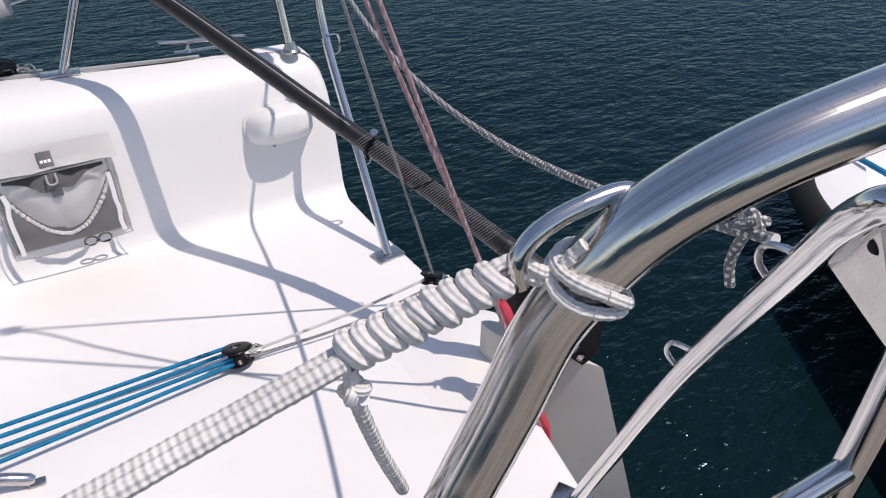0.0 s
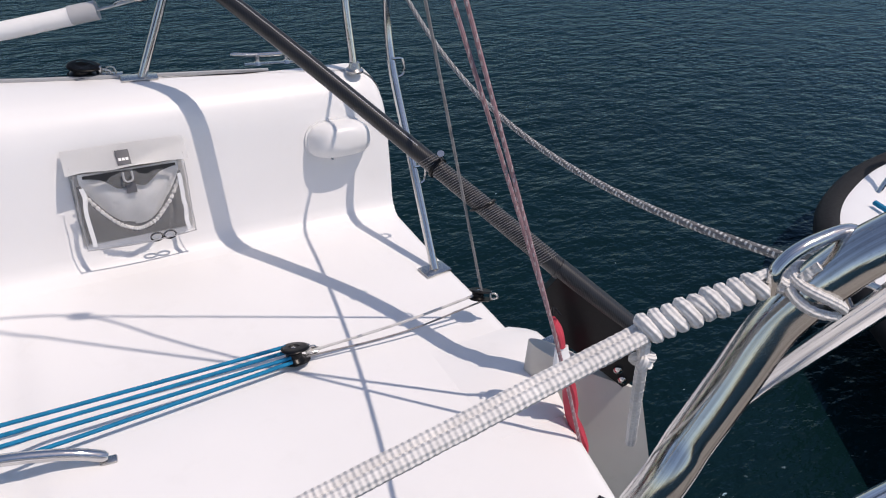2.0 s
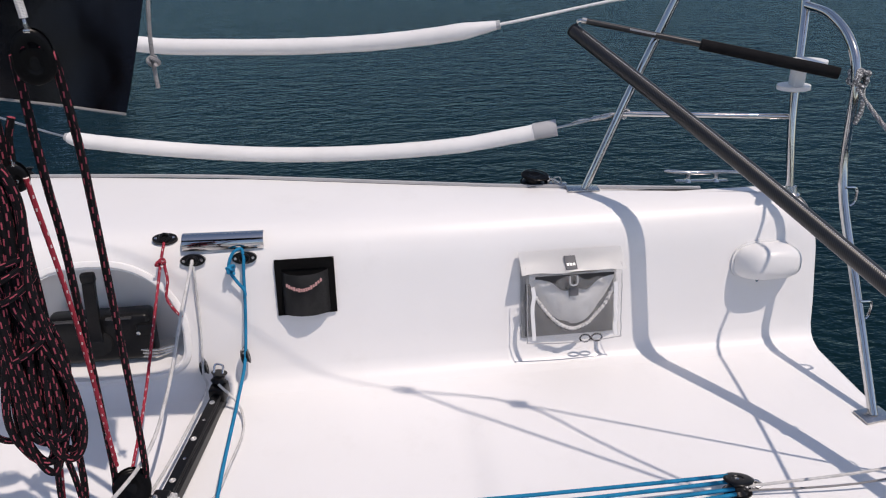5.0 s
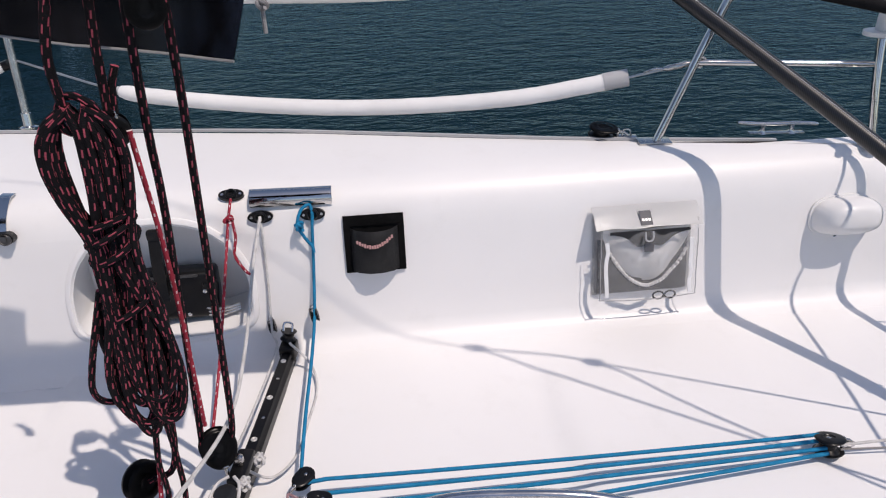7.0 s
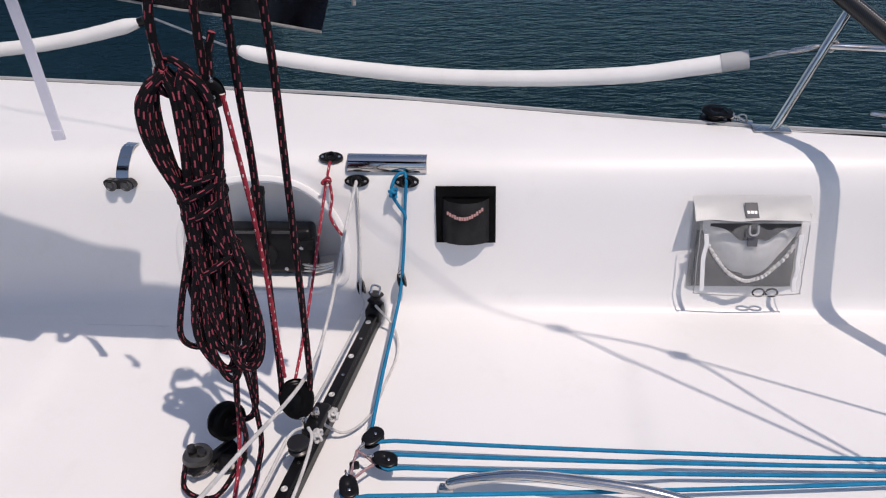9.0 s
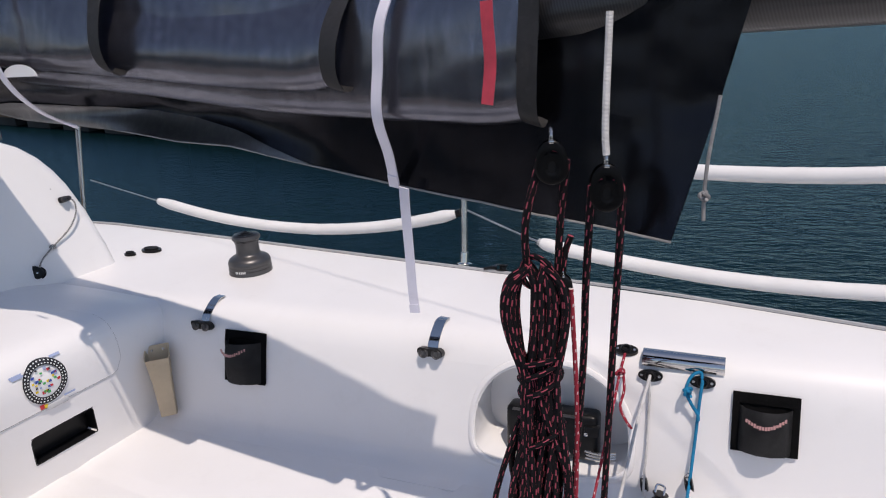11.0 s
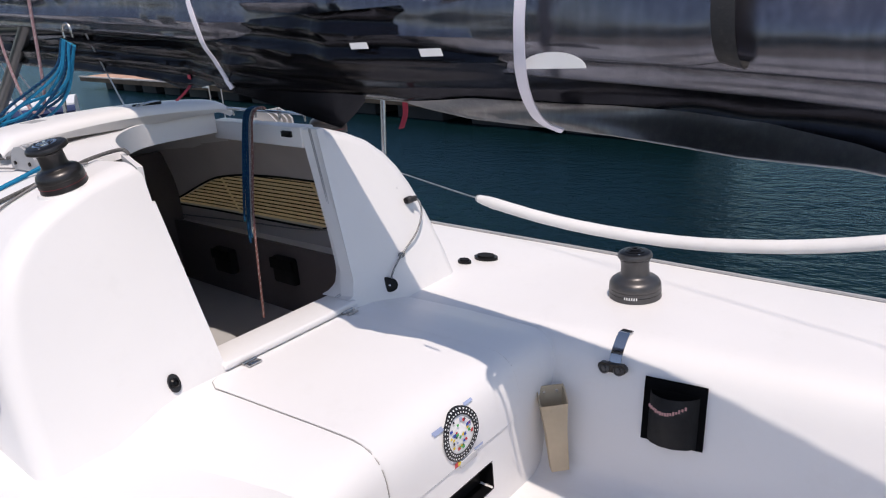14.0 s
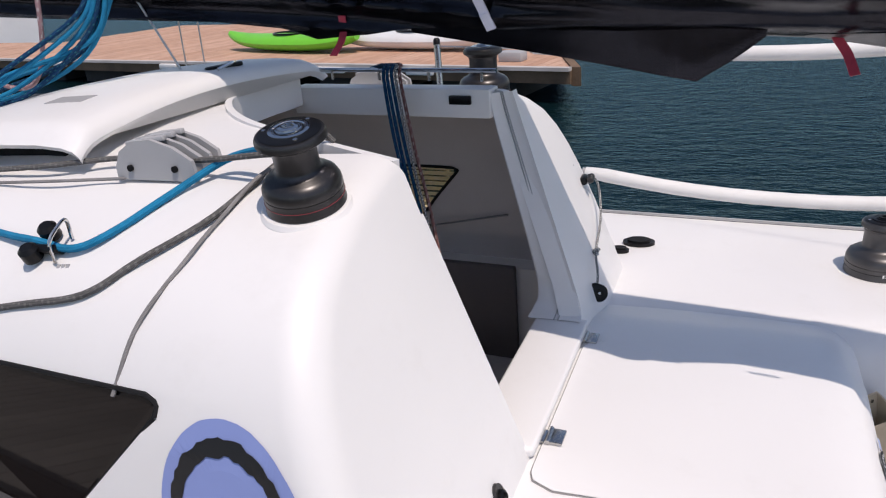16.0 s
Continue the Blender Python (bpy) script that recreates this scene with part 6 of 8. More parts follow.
part("stray_loop", tube(spline([cbot + lat * -0.03 + Vector((0, 0, 0.30)), cbot + lat * -0.075 + Vector((0, 0, 0.16)), cbot + lat * -0.085 + Vector((0, 0, 0.10)), cbot + lat * -0.06 + Vector((0, 0, 0.075)), cbot + lat * -0.02 + Vector((0, 0, 0.09))], 6), 0.0058, 8), R_MAIN, coil, smooth=60)
for k, z in enumerate((-0.182, -0.199, -0.226)):
    c = ctop + Vector((0, 0, z))
    pts = [c + lat * 0.038 * math.cos(u) + view * 0.034 * math.sin(u) + Vector((0, 0, 0.010 * math.sin(u + k) + 0.010 * math.cos(u))) for u in np.linspace(0, 2 * math.pi, 19)]
    part("wrap", tube(pts, 0.0058, 8, caps=False), R_MAIN, coil, smooth=60)
part("wrap", tube([ctop + Vector((0, 0, -0.335)) + lat * 0.040 * math.cos(u) + view * 0.032 * math.sin(u) + Vector((0, 0, 0.024 * math.cos(u))) for u in np.linspace(0, 2 * math.pi, 19)], 0.0058, 8, caps=False), R_MAIN, coil, smooth=60)
part("hitch", tube([ctop + Vector((0, 0, -0.01)) + lat * 0.026 * math.cos(u) + view * 0.014 * math.sin(u * 2) + Vector((0, 0, 0.026 * math.sin(u))) for u in np.linspace(0, 2 * math.pi, 19)], 0.0058, 8, caps=False), R_MAIN, coil, smooth=60)
part("tail", tube(spline([cbot + Vector((0, 0, 0.05)), Vector((0.235, 1.42, 0.25)), Vector((0.225, 1.43, 0.12)), Vector((0.16, 1.38, 0.02)), Vector((0.08, 1.40, 0.012)), Vector((0.065, 1.47, 0.04))], 8), 0.0058, 10), R_MAIN, coil, smooth=60)
part("tail", tube(spline([cbot + Vector((0.01, 0, 0.06)), Vector((0.262, 1.44, 0.24)), Vector((0.255, 1.43, 0.10)), Vector((0.22, 1.33, 0.012)), Vector((0.15, 1.28, 0.01))], 8), 0.0058, 10), R_MAIN, coil, smooth=60)

# swivel base with ratchet block and cam cleat
sw = thing("swivel_base", (0.145, 1.50, 0.0), "black swivel base with a ratchet wheel and cam cleat", "swivel cleat")
part("foot", lathe([(0.042, 0), (0.042, 0.006), (0.030, 0.014), (0.024, 0.03)], (0.145, 1.50, 0.0), (0, 0, 1), 32), BLACK, sw)
part("arm", block((0.024, 0.12, 0.014), (0.118, 1.478, 0.028), Matrix.Rotation(-0.6, 4, "Z"), 0.005), BLACK, sw)
rc, ra = Vector((0.144, 1.537, 0.082)), Vector((0.80, -0.52, 0.20)).normalized()
rh = (Vector((0, 0, 1)) - ra * ra.z).normalized()
part("ratchet_wheel", lathe([(0.034, -0.016), (0.043, -0.015), (0.044, -0.010), (0.032, -0.005), (0.032, 0.005), (0.040, 0.009)], rc, ra, 36), BLACK, sw)
part("cheek", cheek_plate(rc + ra * 0.008, rh, ra.cross(rh), ra, 0.044, 0.0, 8), BLACK, sw)
part("cleat_body", lathe([(0.037, 0), (0.037, 0.003), (0.0335, 0.006), (0.0335, 0.030), (0.030, 0.037), (0.018, 0.040), (0.016, 0.030), (0.006, 0.030)], (0.088, 1.472, 0.010), (0, 0, 1), 30), ANODLIGHT, sw, "grey anodised drum")
part("rim", lathe([(0.0375, 0.0), (0.0385, 0.002), (0.0375, 0.0045)], (0.088, 1.472, 0.011), (0, 0, 1), 30), WORNSTEEL, sw)
part("lobe", lathe([(0.010, 0), (0.011, 0.012), (0.008, 0.017)], (0.076, 1.478, 0.044), (-0.2, 0.1, 1), 14), ANOD, sw)
part("lobe", lathe([(0.010, 0), (0.011, 0.012), (0.008, 0.017)], (0.101, 1.468, 0.044), (0.2, -0.1, 1), 14), ANOD, sw)


# ---- pockets and boxes on the wall ----
PRINT = surface("rose_print", (0.50, 0.27, 0.26), 0.7)


def mesh_pocket(x0, x1, zt, zb, label, open_=False):
    t = thing("pocket", wall((x0 + x1) / 2, zb), label, "storage pocket", "black pockets")
    def panel(a, b, z0, z1, out, thick, bulge=0.0):
        rows = []
        for i in range(9):
            row = []
            for k in range(7):
                f, g = i / 8, k / 6
                o_ = out + bulge * math.sin(math.pi * f) ** 0.6 * math.sin(math.pi * (g * 0.48 + 0.20))
                row.append(wall(a + (b - a) * f, z1 + (z0 - z1) * g, o_ + 0.0012 * math.sin(f * 23 + g * 17)))
            rows.append(row)
        bm = loft(rows)
        bmesh.ops.solidify(bm, geom=bm.faces[:], thickness=thick)
        return bm
    part("back", panel(x0, x1, zt, zb, 0.004, 0.003), RUBBER, t)
    w_ = 0.018
    part("pouch", panel(x0 + w_, x1 - w_, zt - 0.030, zb + 0.002, 0.008, 0.002, 0.082 if open_ else 0.068), MESHBAG, t)
    for a, b, c, d_ in ((x0, x1, zt + 0.002, zt - 0.026), (x0, x0 + w_, zt, zb), (x1 - w_, x1, zt, zb), (x0, x1, zb + 0.012, zb - 0.003)):
        part("binding", panel(a, b, c, d_, 0.009, 0.004), FOAM, t)
    zl = zt - 0.055
    for k in range(15):
        f = 0.22 + 0.56 * k / 14
        p = wall(x0 + (x1 - x0) * f, zl - 0.016 * math.sin(math.pi * (k / 14)) + 0.010 * (k / 14), 0.009 + (0.082 if open_ else 0.068) * math.sin(math.pi * f) ** 0.6 * 0.97 + 0.006)
        part("name_bar", block((0.0054, 0.0012, 0.0092 + 0.0020 * math.sin(k * 2.7)), p, WALLTURN), PRINT, t)
    return t


mesh_pocket(0.590, 0.756, 0.357, 0.205, "small black mesh pocket with a printed band")
mesh_pocket(-1.112, -0.935, 0.360, 0.185, "gaping black mesh pocket with a printed band", True)


POUCHMARK = surface("dark_grey_patch", (0.10, 0.10, 0.11), 0.6)


def clear_bag():
    t = thing("clear_pouch", wall(1.44, 0.09), "clear vinyl pouch with a white flap and stowed grey kit", "pouch")
    x0, x1, zt, zb = 1.292, 1.585, 0.322, 0.078
    def sheet(a, b, z1, z0, out, thick, bulge=0.0, seed=0, n=14, m_=10):
        rows = []
        for i in range(n + 1):
            row = []
            for k in range(m_ + 1):
                f, g = i / n, k / m_
                o_ = out + bulge * math.sin(math.pi * f) ** 0.7 * math.sin(math.pi * (0.1 + 0.85 * g)) + 0.004 * noise.noise(Vector((f * 5 + seed, g * 5, 0)))
                row.append(wall(a + (b - a) * f, z1 + (z0 - z1) * g, o_))
            rows.append(row)
        bm = loft(rows)
        bmesh.ops.solidify(bm, geom=bm.faces[:], thickness=thick)
        return bm
    part("back", sheet(x0, x1, zt, zb, 0.005, 0.002), CLEARSTUFF, t)
    # stowed kit behind the clear front: dark net below, pale folded cloth above
    part("net_bundle", sheet(x0 + 0.012, x1 - 0.012, zt - 0.08, zb + 0.006, 0.012, 0.006, 0.036, 5, 20, 14), MESHGREY, t, "grey netting")
    rows = []
    for i in range(25):
        f = i / 24
        low = zt - 0.070 - 0.128 * math.sin(math.pi * f) ** 0.85
        row = []
        for k in range(13):
            g = k / 12
            crease = 0.006 * noise.noise(Vector((f * 4.5, g * 2.0, 3))) + 0.004 * math.sin(f * 17 + g * 3) * g
            row.append(wall(x0 + 0.020 + (x1 - x0 - 0.040) * f, (zt - 0.045) + (low - (zt - 0.045)) * g, 0.034 + 0.030 * math.sin(math.pi * f) * math.sin(math.pi * (0.15 + 0.75 * g)) + crease))
        rows.append(row)
    bm = loft(rows)
    bmesh.ops.solidify(bm, geom=bm.faces[:], thickness=0.003)
    part("folded_cloth", bm, surface("pale_grey_cloth", (0.86, 0.86, 0.865), 0.6, vary=0.12, big=20, fine=80, bump=0.3, depth=0.004), t, "pale grey folded cloth")
    hem_ = [wall(x0 + 0.020 + (x1 - x0 - 0.040) * f, zt - 0.078 - 0.128 * math.sin(math.pi * f) ** 0.85, 0.058 + 0.003 * math.sin(f * 160)) for f in np.linspace(0.02, 0.98, 150)]
    part("ruffled_hem", tube(hem_, [0.0046 + 0.0016 * math.sin(i * 1.25) for i in range(150)], 7), R_WHITE, t, "white ruffled hem")
    # black line just below the hem stands in for its shadow
    part("shadow_gap", tube([p + Vector((0, 0.004, -0.010)) for p in hem_[8:110]], 0.0030, 6), STICKBLACK, t, "dark line of painted shade under the hem")
    pane = part("front", sheet(x0 + 0.004, x1 - 0.004, zt - 0.040, zb + 0.004, 0.064, 0.0012, 0.010, 9), CLEAR, t, "clear vinyl front")
    pane.visible_shadow = False
    rows = []
    for i in range(17):
        f = i / 16
        dip_ = 0.006 * noise.noise(Vector((f * 4, 1, 7))) - 0.004 * math.sin(math.pi * f)
        rows.append([wall(x0 - 0.008 + (x1 - x0 + 0.016) * f, zt + 0.014 - (0.054 + dip_) * g, 0.012 + 0.056 * g ** 0.8 + 0.002 * math.sin(f * 9 + g * 4)) for g in np.linspace(0, 1, 7)])
    bm = loft(rows)
    bmesh.ops.solidify(bm, geom=bm.faces[:], thickness=0.003)
    part("flap", bm, STICKWHITE, t, "white vinyl flap")
    # black sheet under the flap paints in the shade of the pouch mouth
    part("shaded_opening", loft([[wall(x0 + 0.03 + (x1 - x0 - 0.06) * f, z_, 0.069) for z_ in (zt - 0.044, zt - 0.052 - 0.048 * math.sin(math.pi * f) ** 2 * (1 - 0.35 * math.sin(math.pi * f * 3) ** 2))] for f in np.linspace(0, 1, 25)]), STICKBLACK, t)
    part("label", block((0.034, 0.002, 0.044), wall(1.430, zt - 0.014, 0.052), Matrix.Rotation(radians(-52), 4, "X"), 0.0005), POUCHMARK, t, "dark grey name patch")
    for k in range(3):
        part("label_bar", block((0.007, 0.001, 0.008), wall(1.421 + 0.009 * k, zt - 0.018, 0.0565), Matrix.Rotation(radians(-52), 4, "X")), STICKWHITE, t)
    part("buckle", tube(spline([wall(1.420, zt - 0.046, 0.082), wall(1.420, zt - 0.066, 0.084), wall(1.430, zt - 0.072, 0.084), wall(1.441, zt - 0.066, 0.084), wall(1.441, zt - 0.046, 0.082)], 5), 0.0026, 8), GREYPL, t)
    part("tab", block((0.026, 0.002, 0.026), wall(1.434, zt - 0.092, 0.074), WALLTURN), POUCHMARK, t)
    for sx, sg in ((x0 + 0.004, 1), (x1 - 0.004, -1)):
        film_ = part("side_gusset", loft([[wall(sx, z, 0.006), wall(sx + 0.004 * sg, z, 0.030), wall(sx, z, 0.064 - 0.06 * max(0, 0.14 - z))] for z in np.linspace(zt - 0.02, zb, 8)]), CLEAR, t, "clear vinyl side gusset")
        film_.visible_shadow = False
        part("side_binding", ribbon([wall(sx + sg * (0.020 + 0.004 * noise.noise(Vector((z * 30, sx * 5, 3)))), z, 0.066) for z in np.linspace(zt - 0.075, zb + 0.012, 18)], 0.011, 0.003, (1, 0, 0)), STICKWHITE, t, "white crinkled binding")
        part("side_seam", tube([wall(sx + sg * 0.002 + 0.003 * noise.noise(Vector((z * 45, sx * 9, 0))), z, 0.066) for z in np.linspace(zt - 0.05, zb + 0.004, 16)], 0.0013, 6), GREYMARK, t)
    part("bottom_seam", tube([wall(x, zb + 0.004 - 0.008 * math.sin(math.pi * (x - x0) / (x1 - x0)), 0.062) for x in np.linspace(x0 + 0.004, x1 - 0.004, 30)], 0.0016, 8), GREYMARK, t, "grey bottom seam")
    for sx in (1.475, 1.510):
        ring = [wall(sx + 0.016 * math.cos(u), zb + 0.002 + 0.011 * math.sin(u), 0.052) for u in np.linspace(0, 2 * math.pi, 17)]
        part("ring", tube(ring, 0.0026, 7, caps=False), BLACK, t)
    return t


clear_bag()


def dome_cover():
    """White moulded vent cover on the coaming wall."""
    t = thing("vent_cover", wall(2.03, 0.28), "white moulded vent cover screwed to the coaming", "vent cover")
    rows = []
    cx, cz = 2.052, 0.254
    for k in range(11):
        f = k / 10
        ang = f * math.pi / 2
        sc, out = math.cos(ang) ** 0.55 if k < 10 else 0.02, 0.092 * math.sin(ang)
        row = []
        for i in range(36):
            u = 2 * math.pi * i / 36
            ex = 0.100 * math.copysign(abs(math.cos(u)) ** 0.75, math.cos(u))
            ez = (0.062 if math.sin(u) > 0 else 0.050) * math.copysign(abs(math.sin(u)) ** 0.7, math.sin(u))
            row.append(wall(cx + ex * sc, cz + ez * sc + 0.014 * f, out))
        rows.append(row)
    part("shell", loft(rows, closed=True), WHITEPL, t, smooth=70)
    part("flange", loft([[wall(cx + 0.106 * math.copysign(abs(math.cos(u)) ** 0.75, math.cos(u)), cz + (0.067 if math.sin(u) > 0 else 0.055) * math.copysign(abs(math.sin(u)) ** 0.7, math.sin(u)), o_) for u in np.linspace(0, 2 * math.pi, 37)[:-1]] for o_ in (0.001, 0.008)], closed=True), WHITEPL, t)
    for u in (0.3, 2.8, 4.4, 5.6):
        part("screw", lathe([(0.005, 0), (0.005, 0.003), (0.002, 0.002)], wall(cx + 0.092 * math.cos(u), cz + 0.052 * math.sin(u), 0.016), (0, -0.97, 0.22), 12), WORNSTEEL, t)
    return t


dome_cover()


# ---- engine control in its recess ----
eng = thing("engine_control", (0.08, 2.20, 0.06), "black engine throttle box with a lever in the wall recess", "engine control")
EB = Matrix.Rotation(radians(-6), 4, "X")
part("housing", block((0.285, 0.075, 0.145), (0.078, 2.195, 0.135), EB, 0.016, 3), BLACK, eng)
part("top_trim", block((0.12, 0.012, 0.006), (0.02, 2.16, 0.206), EB, 0.002), ANODLIGHT, eng)
part("top_trim", block((0.07, 0.012, 0.006), (0.14, 2.16, 0.206), EB, 0.002), ANODLIGHT, eng)
part("dial", lathe([(0.038, 0), (0.036, 0.012), (0.026, 0.016), (0.012, 0.018)], (0.075, 2.158, 0.130), (0, -0.98, 0.15), 28), RUBBER, eng)
part("lever", ribbon(spline([(0.076, 2.150, 0.135), (0.078, 2.150, 0.20), (0.080, 2.160, 0.27), (0.083, 2.170, 0.330)], 6), 0.032, 0.016, (1, 0, 0)), BLACK, eng, "black throttle lever")
part("lever_knob", block((0.040, 0.024, 0.03), (0.084, 2.168, 0.338), None, 0.008), BLACK, eng)
for p in ((-0.045, 2.155, 0.11), (0.135, 2.153, 0.085), (0.19, 2.15, 0.16)):
    part("bolt", lathe([(0.006, 0), (0.006, 0.004), (0.003, 0.005)], p, (0, -1, 0.1), 12), STEEL, eng)
part("side_latch", block((0.045, 0.03, 0.035), (0.205, 2.165, 0.165), EB, 0.008), BLACK, eng)
for k in range(3):
    part("cable", tube(spline([(0.16, 2.165, 0.075 + 0.012 * k), (0.22, 2.150, 0.078 + 0.010 * k), (0.275, 2.165, 0.082 + 0.008 * k)], 4), 0.0045, 8), WORNSTEEL, eng)
rimpts = []
for k in range(60):
    a = 2 * math.pi * k / 60
    ca, sa = math.cos(a), math.sin(a)
    x = 0.085 + 0.247 * math.copysign(abs(ca) ** 0.8, ca)
    z = 0.165 + (0.212 if sa > 0 else 0.127) * math.copysign(abs(sa) ** (1.0 if sa > 0 else 0.45), sa)
    rimpts.append(wall(x, z, 0.001))
solo("recess_rim", tube(rimpts + rimpts[:1], 0.010, 8, caps=False, flat=0.6), GEL, "white moulded rim round the wall recess", "trim", kind="structure")


# ---- bridge deck fittings ----
LPROF = [(-0.635, 0.4845), (-0.50, 0.480), (-0.20, 0.468), (-0.10, 0.462), (-0.062, 0.454), (-0.034, 0.438), (-0.014, 0.412), (-0.004, 0.375), (0.0, 0.33), (-0.003, 0.262)]


def lid_sheet(y0, y1, lift, grow=0.0, border=False):
    """The lid's skin: rounded corners in plan, wrapped over the front edge."""
    rows = []
    n = 26
    for i in range(n + 1):
        f = i / n
        y = y0 - grow + (y1 - y0 + 2 * grow) * f
        e = min(f, 1 - f) * (y1 - y0)
        cut = 0.05 - math.sqrt(max(0.0, 0.05 ** 2 - max(0.0, 0.05 - e) ** 2))
        row = []
        full = bridge_row(y, 0.0, LPROF)
        length = [0.0]
        for a, b in zip(full, full[1:]):
            length.append(length[-1] + (Vector(b) - Vector(a)).length)
        for k in range(25):
            s = (cut - grow) + (length[-1] + 2 * grow - 2 * cut) * k / 24
            j = max(0, min(len(full) - 2, int(np.searchsorted(length, s)) - 1))
            seg = (Vector(full[j + 1]) - Vector(full[j]))
            p = Vector(full[j]) + seg * ((s - length[j]) / max(1e-6, seg.length))
            nrm_ = Vector((-seg.z, 0, seg.x)).normalized()
            if nrm_.z < 0 and nrm_.x < 0:
                nrm_ = -nrm_
            row.append(p + nrm_ * lift)
        rows.append(row)
    if border:
        return rows[0] + [r[-1] for r in rows[1:]] + rows[-1][-2::-1] + [r[0] for r in rows[-2:0:-1]]
    return loft(rows)


lid = thing("locker_lid", (-1.8, 1.67, 0.47), "white moulded locker lid hinged on the bridge deck", "locker lid")
rim = lid_sheet(1.402, 1.955, 0.0008, 0.0015, True)
part("seam", tube(rim + rim[:1], 0.0011, 6, caps=False), SEAM, lid, "thin dark seam round the lid")
part("panel", lid_sheet(1.402, 1.955, 0.0030), GEL, lid)
for p in ((-2.092, 1.549, 0.4905), (-2.062, 1.955, 0.487)):
    h = part("hinge", block((0.030, 0.046, 0.006), (p[0] + 0.016, p[1], p[2] + 0.002), Matrix.Rotation(radians(-6), 4, "Z"), 0.002), WORNSTEEL, lid, "steel hinge")
    part("leaf", block((0.026, 0.040, 0.005), (p[0] - 0.018, p[1], p[2] + 0.001), Matrix.Rotation(radians(-6), 4, "Z"), 0.002), WORNSTEEL, h)
    part("pin", tube([(p[0], p[1] - 0.024, p[2] + 0.004), (p[0] + 0.003, p[1] + 0.024, p[2] + 0.004)], 0.005, 10), WORNSTEEL, h)
part("finger_lift", block((0.008, 0.075, 0.020), (BX(1.70) + 0.002, 1.70, 0.262), Matrix.Rotation(radians(-5.7), 4, "Z"), 0.004), GELGREY, lid)

slot_t = thing("handle_recess", (-1.475, 1.715, 0.135), "black recessed grip slot in the bridge deck front", "grip recess")
part("liner", block((0.004, 0.230, 0.096), (-1.508, 1.711, 0.134), Matrix.Rotation(radians(-5.7), 4, "Z")), BLACK, slot_t)
part("top_liner", block((0.050, 0.225, 0.003), (-1.482, 1.709, 0.1805), Matrix.Rotation(radians(-5.7), 4, "Z")), BLACK, slot_t)
part("bottom_liner", block((0.050, 0.225, 0.003), (-1.484, 1.709, 0.0870), Matrix.Rotation(radians(-5.7), 4, "Z")), BLACK, slot_t)
for dy in (-0.1125, 0.1125):
    part("side_liner", block((0.050, 0.003, 0.090), (-1.484 + dy * 0.1, 1.709 + dy, 0.134), Matrix.Rotation(radians(-5.7), 4, "Z")), BLACK, slot_t)


# round flag chart on the lid's front
def front_pt(y, z, out):
    zs, dx = (0.26, 0.33, 0.375, 0.412, 0.438), (-0.003, 0.0, -0.004, -0.014, -0.034)
    return Vector((BX(y) + float(np.interp(z, zs, dx)) + 0.005 + out, y, z))


chart = thing("round_sticker", front_pt(1.684, 0.34, 0.002), "round white sticker with a black dial ring and coloured flags", "sticker")


def disc(r0, r1, out, n=64, a0=0.0, a1=2 * math.pi, c=(1.677, 0.353)):
    bm = bmesh.new()
    full = a1 - a0 > 6.28
    m_ = n if full else n + 1
    ring = lambda r: [bm.verts.new(front_pt(c[0] + r * math.cos(a0 + (a1 - a0) * k / n), c[1] + r * math.sin(a0 + (a1 - a0) * k / n), out)) for k in range(m_)]
    if r0 <= 0:
        bm.faces.new(ring(r1))
    else:
        a, b = ring(r0), ring(r1)
        for k in range(m_ if full else n):
            bm.faces.new((a[k], a[(k + 1) % m_], b[(k + 1) % m_], b[k]))
    return bm


part("disc", disc(0.0, 0.0745, 0.0022), STICKWHITE, chart, smooth=0)
part("dial_ring", disc(0.052, 0.074, 0.0030), STICKBLACK, chart, "black dial ring", 0)
for k in range(36):
    a = 2 * math.pi * k / 36
    for r_ in (0.0580, 0.0675):
        part("tick", disc(r_ - 0.0020, r_ + 0.0020, 0.0036, 2, a, a + 0.075), STICKWHITE, chart, smooth=0)
FLAGS = [surface("flag_" + n_, c_, 0.5, vary=0.02, bump=0) for n_, c_ in (("red", (0.55, 0.03, 0.04)), ("yellow", (0.75, 0.55, 0.03)), ("blue", (0.03, 0.08, 0.38)), ("green", (0.05, 0.40, 0.10)), ("ink", (0.03, 0.03, 0.04)), ("sky", (0.35, 0.42, 0.62)))]
rnd = random.Random(21)
for k in range(34):
    a, r_ = rnd.uniform(0, 6.28), 0.046 * math.sqrt(rnd.random())
    y, z = 1.677 + r_ * math.cos(a), 0.353 + r_ * math.sin(a)
    s = rnd.uniform(0.0034, 0.0058)
    bm = bmesh.new()
    bm.faces.new([bm.verts.new(front_pt(y + u * s, z + v * s * rnd.uniform(0.6, 1), 0.0032)) for u, v in ((-1, -1), (1, -1), (1, 1), (-1, 1))])
    part("flag_mark", bm, FLAGS[k % 6], chart, smooth=0)
for y, z, w_, m_ in ((1.648, 0.273, 0.008, 0), (1.660, 0.271, 0.006, 1), (1.595, 0.405, 0.02, 5), (1.60, 0.398, 0.02, 5), (1.745, 0.278, 0.02, 5), (1.735, 0.418, 0.018, 5)):
    bm = bmesh.new()
    bm.faces.new([bm.verts.new(front_pt(y + u * w_, z + v * (0.0035 if w_ > 0.01 else w_), 0.0022)) for u, v in ((-1, -1), (1, -1), (1, 1), (-1, 1))])
    part("print_bar", bm, FLAGS[m_], chart, smooth=0)


